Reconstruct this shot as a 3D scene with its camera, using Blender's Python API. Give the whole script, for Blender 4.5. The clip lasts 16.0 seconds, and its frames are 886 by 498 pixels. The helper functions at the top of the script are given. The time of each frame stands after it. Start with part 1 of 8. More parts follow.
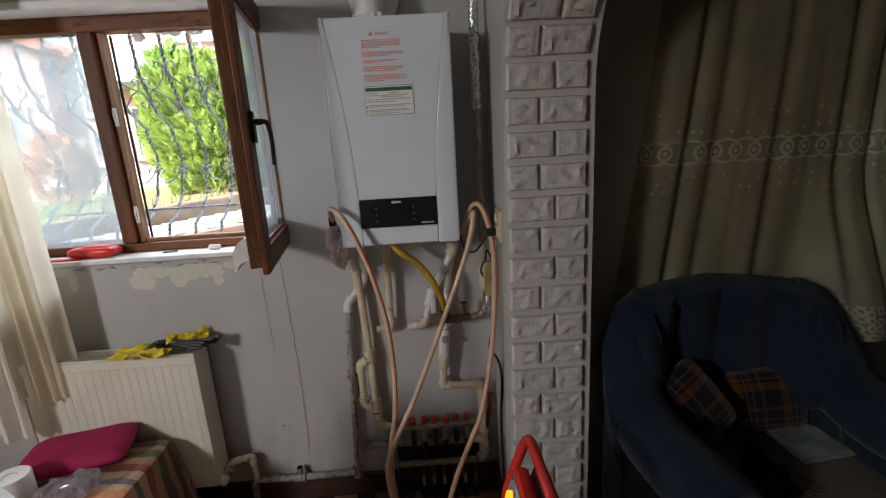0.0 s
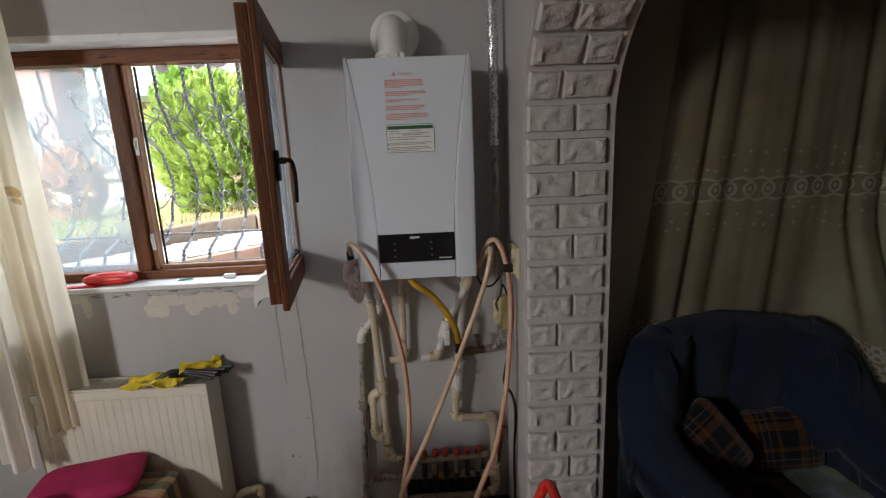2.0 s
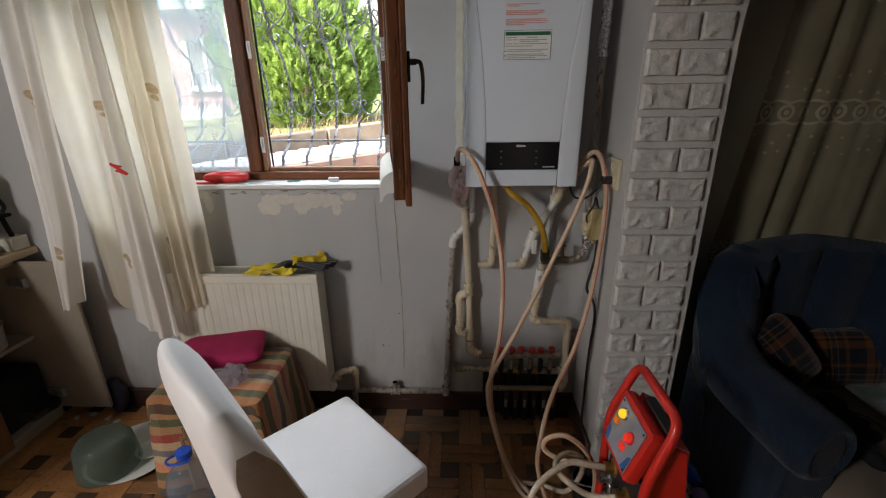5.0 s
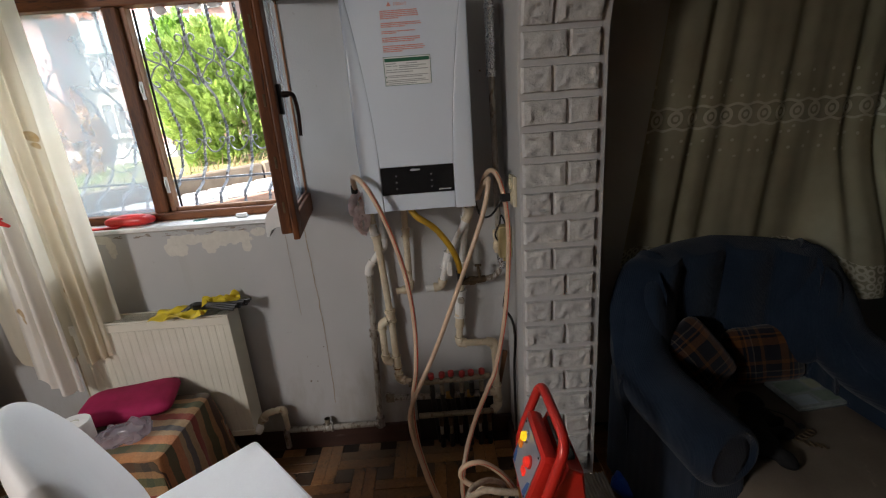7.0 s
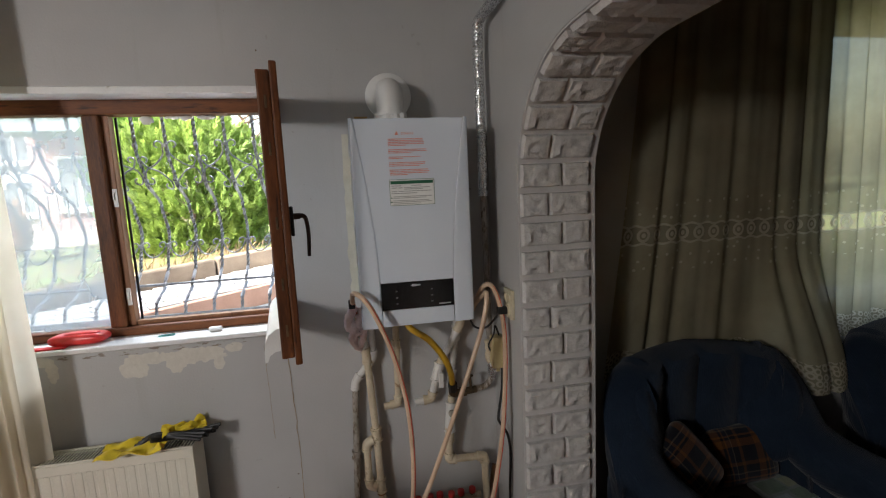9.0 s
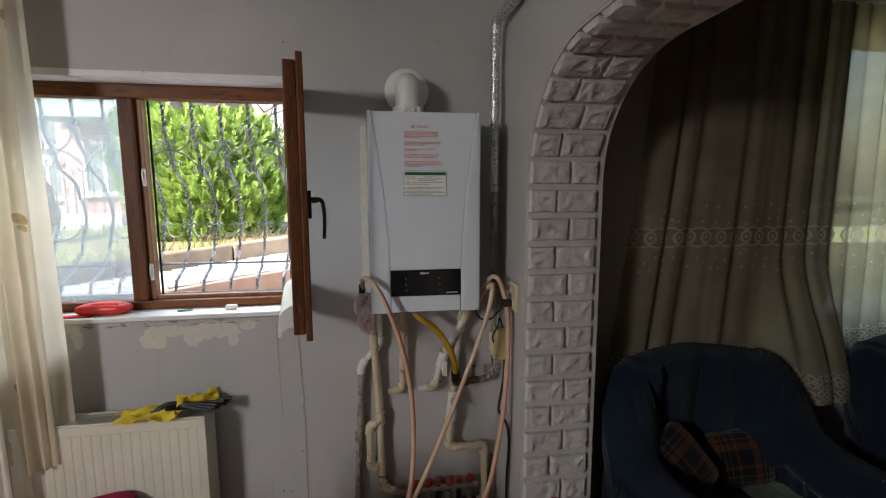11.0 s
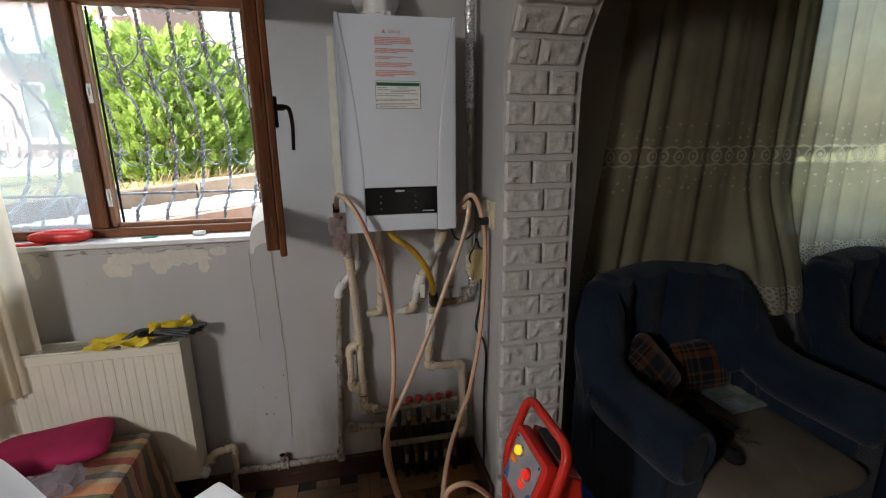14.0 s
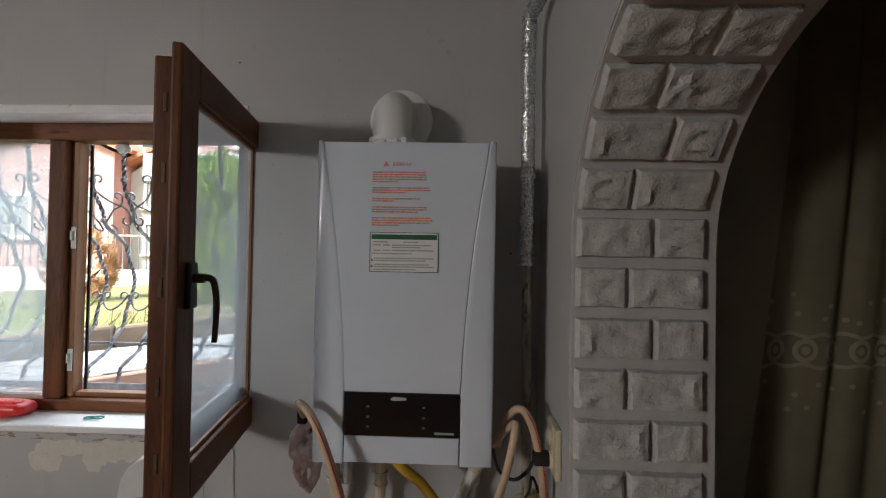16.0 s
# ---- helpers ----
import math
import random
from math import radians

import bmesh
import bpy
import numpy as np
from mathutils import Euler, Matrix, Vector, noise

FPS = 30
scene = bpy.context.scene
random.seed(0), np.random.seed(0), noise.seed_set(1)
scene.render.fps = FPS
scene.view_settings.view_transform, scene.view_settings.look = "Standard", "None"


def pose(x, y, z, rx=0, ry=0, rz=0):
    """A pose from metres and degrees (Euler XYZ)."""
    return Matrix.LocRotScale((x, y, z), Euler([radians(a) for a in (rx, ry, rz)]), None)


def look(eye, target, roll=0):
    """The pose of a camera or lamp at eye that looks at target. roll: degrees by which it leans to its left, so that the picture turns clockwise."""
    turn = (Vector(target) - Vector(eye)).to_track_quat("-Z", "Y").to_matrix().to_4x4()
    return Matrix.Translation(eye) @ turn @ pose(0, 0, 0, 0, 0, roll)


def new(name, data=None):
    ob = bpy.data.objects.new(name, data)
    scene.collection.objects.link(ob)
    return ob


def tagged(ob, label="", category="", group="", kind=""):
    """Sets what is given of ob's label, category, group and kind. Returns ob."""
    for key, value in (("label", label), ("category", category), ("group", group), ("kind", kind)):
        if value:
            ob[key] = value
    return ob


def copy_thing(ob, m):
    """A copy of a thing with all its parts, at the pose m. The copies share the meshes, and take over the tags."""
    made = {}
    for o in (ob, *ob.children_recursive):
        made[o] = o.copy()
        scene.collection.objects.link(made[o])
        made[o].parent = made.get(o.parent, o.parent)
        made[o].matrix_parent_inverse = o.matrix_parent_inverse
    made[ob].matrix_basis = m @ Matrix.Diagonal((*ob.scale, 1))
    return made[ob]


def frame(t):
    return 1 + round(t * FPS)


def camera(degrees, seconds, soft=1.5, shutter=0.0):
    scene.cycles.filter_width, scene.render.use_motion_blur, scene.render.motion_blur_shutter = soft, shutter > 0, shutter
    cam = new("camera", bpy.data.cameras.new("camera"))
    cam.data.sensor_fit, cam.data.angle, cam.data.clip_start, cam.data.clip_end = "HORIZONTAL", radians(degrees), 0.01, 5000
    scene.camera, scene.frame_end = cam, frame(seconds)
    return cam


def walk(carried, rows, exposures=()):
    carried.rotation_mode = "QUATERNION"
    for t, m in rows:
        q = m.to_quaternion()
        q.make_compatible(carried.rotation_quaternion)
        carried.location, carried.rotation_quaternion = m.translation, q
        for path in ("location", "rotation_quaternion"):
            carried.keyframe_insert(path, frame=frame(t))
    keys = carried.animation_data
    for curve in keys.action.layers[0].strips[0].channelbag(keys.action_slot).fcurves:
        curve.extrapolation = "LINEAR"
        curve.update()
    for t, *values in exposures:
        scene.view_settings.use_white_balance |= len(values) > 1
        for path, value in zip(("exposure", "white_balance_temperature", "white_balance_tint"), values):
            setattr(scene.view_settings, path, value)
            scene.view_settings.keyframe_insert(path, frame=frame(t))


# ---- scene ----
cam = camera(90.9, 16.0, 1.15)
METRES, EYE, TILT, LEAN, TURN = 3.05, 1.535, 0.0, 0.0, -1.8
ROWS = [
    (0.0, 0.0, 0.0, 0.0, -0.76, -13.12, 3.28),
    (0.5, -0.0276, -0.0125, 0.0288, -0.53, -11.16, 3.28),
    (1.0, -0.0569, -0.0298, 0.0212, -1.95, -12.12, 2.19),
    (1.5, -0.0514, -0.0109, 0.0105, -2.05, -13.48, 1.18),
    (2.0, -0.0186, 0.0033, 0.0256, -0.58, -11.32, 2.43),
    (2.5, -0.0148, 0.0048, 0.0354, 0.43, -10.3, 3.49),
    (3.0, -0.0386, -0.0085, 0.0245, 0.56, -10.48, 4.0),
    (3.5, -0.0731, -0.0319, 0.0166, 1.22, -12.05, 3.32),
    (4.0, -0.0961, -0.0406, 0.0074, 4.02, -14.46, 2.64),
    (4.5, -0.1163, -0.0402, 0.0015, 6.18, -16.23, 2.26),
    (5.0, -0.1062, -0.0427, 0.0036, 3.69, -19.7, 0.66),
    (7.5, -0.003, -0.0259, 0.0031, -1.4, -14.78, 5.46),
    (8.0, -0.0491, -0.0234, 0.037, -5.25, -9.89, 4.78),
    (8.5, -0.0884, -0.0149, 0.0483, -8.67, -7.36, 3.25),
    (11.0, -0.0882, -0.0357, 0.037, -6.78, -6.94, 0.14),
    (11.5, -0.0995, -0.041, 0.0052, -9.0, -11.34, -0.42),
    (12.0, -0.0807, -0.0358, -0.0113, -10.03, -15.24, -0.39),
    (12.5, -0.0409, -0.0189, -0.018, -9.37, -18.73, -0.01),
    (13.0, -0.0386, -0.0215, -0.0242, -8.47, -21.1, 0.12),
    (13.5, -0.0643, -0.0315, -0.0262, -9.04, -20.08, 0.31),
    (14.0, -0.0919, -0.0347, -0.0044, -10.38, -13.35, 0.62),
    (14.5, -0.0894, 0.0074, 0.0598, -9.11, -5.44, 1.56),
    (15.0, -0.0352, 0.0485, 0.0697, -4.89, -2.18, 0.58),
    (15.5, -0.0064, 0.083, 0.0653, -0.72, -0.97, 0.07),
    (16.0, 0.003, 0.1655, 0.0495, 3.78, 0.94, -0.97),
]
walk(cam, [(t, pose(0, 0, EYE, TILT, LEAN, TURN) @ pose(METRES * x, METRES * y, METRES * z, 90 + pitch, roll, yaw)) for t, x, y, z, yaw, pitch, roll in ROWS],
     exposures=[(0.0, 2.43), (3.5, 2.43), (4.6, 2.36), (5.0, 2.34), (8.0, 2.43), (10.4, 2.38), (11.4, 2.27), (12.5, 2.45), (14.5, 2.42), (15.3, 2.25), (16.0, 2.08)])

# ---- world, sun and large lights ----
world = bpy.data.worlds.new("overcast_sky")
world.use_nodes = True
scene.world = world
wn, wl = world.node_tree.nodes, world.node_tree.links
sky = wn.new("ShaderNodeTexSky")
sky.sky_type = "NISHITA"
sky.sun_disc = False
sky.sun_elevation, sky.sun_rotation = radians(38), radians(250)
sky.air_density, sky.dust_density = 1.6, 5.0
wn["Background"].inputs["Strength"].default_value = 0.15
wl.new(sky.outputs[0], wn["Background"].inputs["Color"])

sun = new("sun", bpy.data.lights.new("sun", "SUN"))
sun.data.energy, sun.data.angle, sun.data.color = 3.8, radians(14), (1.0, 0.96, 0.9)
sun.matrix_world = look((-6, -2, 9), (0, 6, 0))


def window_lamp(name, at, target, width, height, watts, colour):
    data = bpy.data.lights.new(name, "AREA")
    data.shape, data.size, data.size_y, data.energy, data.color = "RECTANGLE", width, height, watts, colour
    ob = new(name, data)
    ob.matrix_world = look(at, target)
    return ob


# daylight that falls in through the west and east windows, and from the sky above the garden through the open window
window_lamp("west_window_light", (-2.84, -1.38, 2.16), (-2.34, 1.42, -0.94), 0.55, 0.55, 12.1, (1.0, 0.965, 0.955))
window_lamp("garden_sky_light", (-1.25, 2.95, 2.95), (-0.90, 0.90, 0.45), 1.5, 0.5, 16, (0.95, 0.97, 1.0))
window_lamp("east_window_light", (2.63, 2.02, 1.75), (2.30, 0.6, 1.85), 1.3, 1.2, 0.33, (1.0, 0.97, 0.9))

# ---- building helpers ----
def thing(name, at=(0, 0, 0), label="", category="", group="", kind=""):
    ob = new(name)
    ob.location, ob.empty_display_size = at, 0.05
    return tagged(ob, label, category, group, kind)


def origin(ob):
    at = Vector()
    while ob:
        at += ob.location
        ob = ob.parent
    return at


def to_mesh(name, bm, material, smooth):
    bmesh.ops.recalc_face_normals(bm, faces=bm.faces[:])
    if smooth:
        sizes = sorted(f.calc_area() for f in bm.faces)
        wide = 10 * sizes[len(sizes) // 2] if len(sizes) < 600 else 1e9       # the flat sides between narrow bevels stay flat
        for f in bm.faces:
            f.smooth = f.calc_area() < wide
        for e in bm.edges:
            if len(e.link_faces) == 2 and e.calc_face_angle(0) > 0.75:
                e.smooth = False
    me = bpy.data.meshes.new(name)
    bm.to_mesh(me)
    bm.free()
    for m in material if isinstance(material, (list, tuple)) else [material]:
        me.materials.append(m)
    return me


def part(name, bm, material, parent, label="", smooth=True, kind=""):
    bm.transform(Matrix.Translation(-origin(parent)))
    ob = new(name, to_mesh(name, bm, material, smooth))
    ob.parent = parent
    return tagged(ob, label, "", "", kind)


def solid(name, bm, material, at=(0, 0, 0), label="", category="", group="", kind="", smooth=True):
    bm.transform(Matrix.Translation(-Vector(at)))
    ob = new(name, to_mesh(name, bm, material, smooth))
    ob.location = at
    return tagged(ob, label, category, group, kind)


def box(bm, lo, hi, bevel=0.0, seg=1, m=None):
    lo, hi = Vector(lo), Vector(hi)
    made = bmesh.ops.create_cube(bm, size=1.0)["verts"]
    size, mid = hi - lo, (lo + hi) / 2
    for v in made:
        v.co = Vector((v.co.x * size.x, v.co.y * size.y, v.co.z * size.z)) + mid
        if m:
            v.co = m @ v.co
    if bevel:
        edges = {e for v in made for e in v.link_edges}
        bmesh.ops.bevel(bm, geom=list(edges), offset=bevel, segments=seg, affect="EDGES", profile=0.6)
    return bm


def boxes(*pairs, bevel=0.0, seg=1):
    bm = bmesh.new()
    for lo, hi in pairs:
        box(bm, lo, hi, bevel, seg)
    return bm


def prism(bm, outline, lift, axis="y", bevel=0.0):
    """A plate: an outline of (a, b) drawn out between two values of the axis."""
    put = {"x": lambda a, b, c: (c, a, b), "y": lambda a, b, c: (a, c, b), "z": lambda a, b, c: (a, b, c)}[axis]
    rows = [[bm.verts.new(put(a, b, c)) for a, b in outline] for c in lift]
    n = len(outline)
    faces = [bm.faces.new(rows[0]), bm.faces.new(rows[1][::-1])]
    for i in range(n):
        faces.append(bm.faces.new((rows[0][i], rows[0][(i + 1) % n], rows[1][(i + 1) % n], rows[1][i])))
    if bevel:
        bmesh.ops.bevel(bm, geom=list({e for f in faces[:2] for e in f.edges}), offset=bevel, segments=2, affect="EDGES", profile=0.6)
    return bm


def spline(points, steps=6):
    """A smooth way through points."""
    p = [Vector(q) for q in points]
    p = [2 * p[0] - p[1]] + p + [2 * p[-1] - p[-2]]
    way = []
    for i in range(1, len(p) - 2):
        for k in range(steps):
            t = k / steps
            a, b, c, d = p[i - 1:i + 3]
            way.append(0.5 * (2 * b + (c - a) * t + (2 * a - 5 * b + 4 * c - d) * t * t + (3 * b - a - 3 * c + d) * t ** 3))
    return way + [p[-2]]


def fillet(points, r=0.02, steps=4):
    """A way of straight runs with rounded corners."""
    p = [Vector(q) for q in points]
    way = [p[0]]
    for a, b, c in zip(p, p[1:], p[2:]):
        ra, rc = min(r, (a - b).length / 2), min(r, (c - b).length / 2)
        s, e = b + (a - b).normalized() * ra, b + (c - b).normalized() * rc
        way += [(1 - k / steps) ** 2 * s + 2 * (k / steps) * (1 - k / steps) * b + (k / steps) ** 2 * e for k in range(steps + 1)]
    return way + [p[-1]]


def tube(bm, way, r, seg=8, closed=False, twist=0.0, square=False):
    """A round (or square) rod along a way; r may be a function of 0..1."""
    way = [Vector(q) for q in way]
    n, rings, up, turn = len(way), [], None, 0.0
    for i, q in enumerate(way):
        a, b = way[(i - 1) % n if closed else max(i - 1, 0)], way[(i + 1) % n if closed else min(i + 1, n - 1)]
        t = (b - a).normalized()
        if up is None:
            up = t.orthogonal().normalized()
        up = (up - t * up.dot(t)).normalized()
        side = t.cross(up)
        if i:
            turn += twist * (q - way[i - 1]).length
        rad = r(i / max(1, n - 1)) if callable(r) else r
        ring = []
        for k in range(seg):
            ang = 2 * math.pi * k / seg + turn
            ring.append(bm.verts.new(q + (up * math.cos(ang) + side * math.sin(ang)) * rad))
        rings.append(ring)
    for i in range(n if closed else n - 1):
        a, b = rings[i], rings[(i + 1) % n]
        for k in range(seg):
            bm.faces.new((a[k], a[(k + 1) % seg], b[(k + 1) % seg], b[k]))
    if not closed:
        bm.faces.new(rings[0][::-1])
        bm.faces.new(rings[-1])
    return bm


def lathe(bm, profile, m=None, seg=24):
    """Turns a profile of (radius, height) round z."""
    m = m or Matrix()
    rings = []
    for r, z in profile:
        rings.append([bm.verts.new(m @ Vector((max(r, 1e-4) * math.cos(2 * math.pi * k / seg), max(r, 1e-4) * math.sin(2 * math.pi * k / seg), z))) for k in range(seg)])
    for a, b in zip(rings, rings[1:]):
        for k in range(seg):
            bm.faces.new((a[k], a[(k + 1) % seg], b[(k + 1) % seg], b[k]))
    bm.faces.new(rings[0][::-1])
    bm.faces.new(rings[-1])
    return bm


def pad(bm, half, m=None, power=0.45, flat=0.6, seg=(28, 14), wrinkle=0.0, seed=0.0):
    """A stuffed cushion: a rounded box of soft sides."""
    m = m or Matrix()
    sp = lambda v, e: math.copysign(abs(v) ** e, v)
    cols, rows = seg
    ring = []
    for j in range(rows + 1):
        v = -math.pi / 2 + math.pi * j / rows
        line = []
        for i in range(cols):
            u = 2 * math.pi * i / cols
            q = Vector((sp(math.cos(v), flat) * sp(math.cos(u), power) * half[0], sp(math.cos(v), flat) * sp(math.sin(u), power) * half[1], sp(math.sin(v), 0.9) * half[2]))
            if wrinkle:
                q += q.normalized() * wrinkle * noise.noise(q * 9 + Vector((seed, seed, 0)))
            line.append(bm.verts.new(m @ q))
        ring.append(line)
    for a, b in zip(ring, ring[1:]):
        for i in range(cols):
            bm.faces.new((a[i], a[(i + 1) % cols], b[(i + 1) % cols], b[i]))
    bmesh.ops.remove_doubles(bm, verts=ring[0] + ring[-1], dist=1e-5)
    return bm


def sheet(bm, cols, rows, at):
    """A cloth: at(u, v) gives the place for u, v in 0..1."""
    grid = [[bm.verts.new(at(i / cols, j / rows)) for i in range(cols + 1)] for j in range(rows + 1)]
    uv = bm.loops.layers.uv.new("UVMap")
    for j in range(rows):
        for i in range(cols):
            f = bm.faces.new((grid[j][i], grid[j][i + 1], grid[j + 1][i + 1], grid[j + 1][i]))
            for l, (a, b) in zip(f.loops, ((i, j), (i + 1, j), (i + 1, j + 1), (i, j + 1))):
                l[uv].uv = (a / cols, b / rows)
    return bm


def thick(bm, t):
    bmesh.ops.recalc_face_normals(bm, faces=bm.faces[:])
    bmesh.ops.solidify(bm, geom=bm.faces[:], thickness=t)
    return bm

# ---- materials ----
def nodes_of(name):
    m = bpy.data.materials.new(name)
    m.use_nodes = True
    nt = m.node_tree
    return m, nt.nodes, nt.links, nt.nodes["Principled BSDF"]


def ramp(n, stops):
    r = n.new("ShaderNodeValToRGB")
    while len(r.color_ramp.elements) < len(stops):
        r.color_ramp.elements.new(0.5)
    for e, (p, c) in zip(r.color_ramp.elements, stops):
        e.position, e.color = p, (*c, 1)
    return r


def mix(n, l, fac, a, b, blend="MIX"):
    x = n.new("ShaderNodeMix")
    x.data_type, x.blend_type = "RGBA", blend
    for k, v in ((0, fac), (6, a), (7, b)):
        if isinstance(v, (int, float)):
            x.inputs[k].default_value = v
        elif isinstance(v, tuple):
            x.inputs[k].default_value = (*v, 1)
        else:
            l.new(v, x.inputs[k])
    return x.outputs[2]


def calc(n, l, op, a, b=0.0, c=None):
    x = n.new("ShaderNodeMath")
    x.operation = op
    for k, v in ((0, a), (1, b)) + (((2, c),) if c is not None else ()):
        if isinstance(v, (int, float)):
            x.inputs[k].default_value = v
        else:
            l.new(v, x.inputs[k])
    return x.outputs[0]


def coords(n, l, stretch=(1, 1, 1)):
    t, m = n.new("ShaderNodeTexCoord"), n.new("ShaderNodeMapping")
    m.inputs["Scale"].default_value = stretch
    l.new(t.outputs["Object"], m.inputs["Vector"])
    return m.outputs[0]


def noise_tex(n, l, vec, scale, detail=5, rough=0.55):
    t = n.new("ShaderNodeTexNoise")
    t.inputs["Scale"].default_value, t.inputs["Detail"].default_value, t.inputs["Roughness"].default_value = scale, detail, rough
    l.new(vec, t.inputs["Vector"])
    return t.outputs["Fac"]


def bump(n, l, height, strength, dist, bsdf):
    b = n.new("ShaderNodeBump")
    b.inputs["Strength"].default_value, b.inputs["Distance"].default_value = strength, dist
    l.new(height, b.inputs["Height"])
    l.new(b.outputs[0], bsdf.inputs["Normal"])


def surf(name, a, b, scale=6.0, fine=90.0, rough=0.6, rvar=0.15, relief=0.15, dist=0.002, metal=0.0, stretch=(1, 1, 1), spec=0.5, coat=0.0, vary=0.0, sheen=0.0, dirt=None, dirt_at=0.62):
    """A painted, woven, wooden or cast surface: two tones at two scales, gloss that varies, fine relief."""
    m, n, l, p = nodes_of(name)
    vec = coords(n, l, stretch)
    big, small = noise_tex(n, l, vec, scale), noise_tex(n, l, vec, fine, 3, 0.6)
    tone = calc(n, l, "ADD", calc(n, l, "MULTIPLY", big, 0.7), calc(n, l, "MULTIPLY", small, 0.3))
    col = ramp(n, [(0.36, a), (0.64, b)])
    l.new(tone, col.inputs[0])
    out = col.outputs[0]
    if dirt:
        spot = ramp(n, [(dirt_at, (0, 0, 0)), (dirt_at + 0.1, (1, 1, 1))])
        l.new(noise_tex(n, l, vec, scale * 2.3, 7, 0.65), spot.inputs[0])
        out = mix(n, l, spot.outputs[0], out, dirt)
    if vary:
        info = n.new("ShaderNodeObjectInfo")
        hsv = n.new("ShaderNodeHueSaturation")
        l.new(out, hsv.inputs["Color"])
        l.new(calc(n, l, "MULTIPLY_ADD", info.outputs["Random"], 2 * vary, 1 - vary), hsv.inputs["Value"])
        out = hsv.outputs[0]
    l.new(out, p.inputs["Base Color"])
    l.new(calc(n, l, "MULTIPLY_ADD", small, rvar * 2, rough - rvar), p.inputs["Roughness"])
    p.inputs["Metallic"].default_value = metal
    p.inputs["Specular IOR Level"].default_value = spec
    p.inputs["Coat Weight"].default_value = coat
    p.inputs["Sheen Weight"].default_value = sheen
    if relief:
        bump(n, l, tone, relief, dist, p)
    return m


def clear(name, tint=(1, 1, 1), haze=0.0, haze_colour=(0.8, 0.85, 0.9), rough=0.0):
    """Thin glass or clear plastic: see-through, glossy, with a milky film."""
    m, n, l, p = nodes_of(name)
    n.remove(p)
    out = n["Material Output"]
    see, gloss, film, back = n.new("ShaderNodeBsdfTransparent"), n.new("ShaderNodeBsdfGlossy"), n.new("ShaderNodeBsdfDiffuse"), n.new("ShaderNodeBsdfTranslucent")
    see.inputs[0].default_value = (*tint, 1)
    gloss.inputs["Roughness"].default_value = rough
    film.inputs[0].default_value = back.inputs[0].default_value = (*haze_colour, 1)
    both, a, b = n.new("ShaderNodeMixShader"), n.new("ShaderNodeMixShader"), n.new("ShaderNodeMixShader")
    both.inputs[0].default_value = 0.6
    l.new(film.outputs[0], both.inputs[1]), l.new(back.outputs[0], both.inputs[2])
    vec = coords(n, l)
    cloud = calc(n, l, "MULTIPLY", calc(n, l, "MULTIPLY_ADD", noise_tex(n, l, vec, 2.5), 0.4, 0.8), haze)
    l.new(cloud, a.inputs[0])
    l.new(see.outputs[0], a.inputs[1]), l.new(both.outputs[0], a.inputs[2])
    side = n.new("ShaderNodeLayerWeight")
    side.inputs[0].default_value = 0.5
    l.new(calc(n, l, "MULTIPLY_ADD", calc(n, l, "POWER", side.outputs["Facing"], 5.0), 0.7, 0.03), b.inputs[0])
    l.new(a.outputs[0], b.inputs[1]), l.new(gloss.outputs[0], b.inputs[2])
    l.new(b.outputs[0], out.inputs[0])
    return m


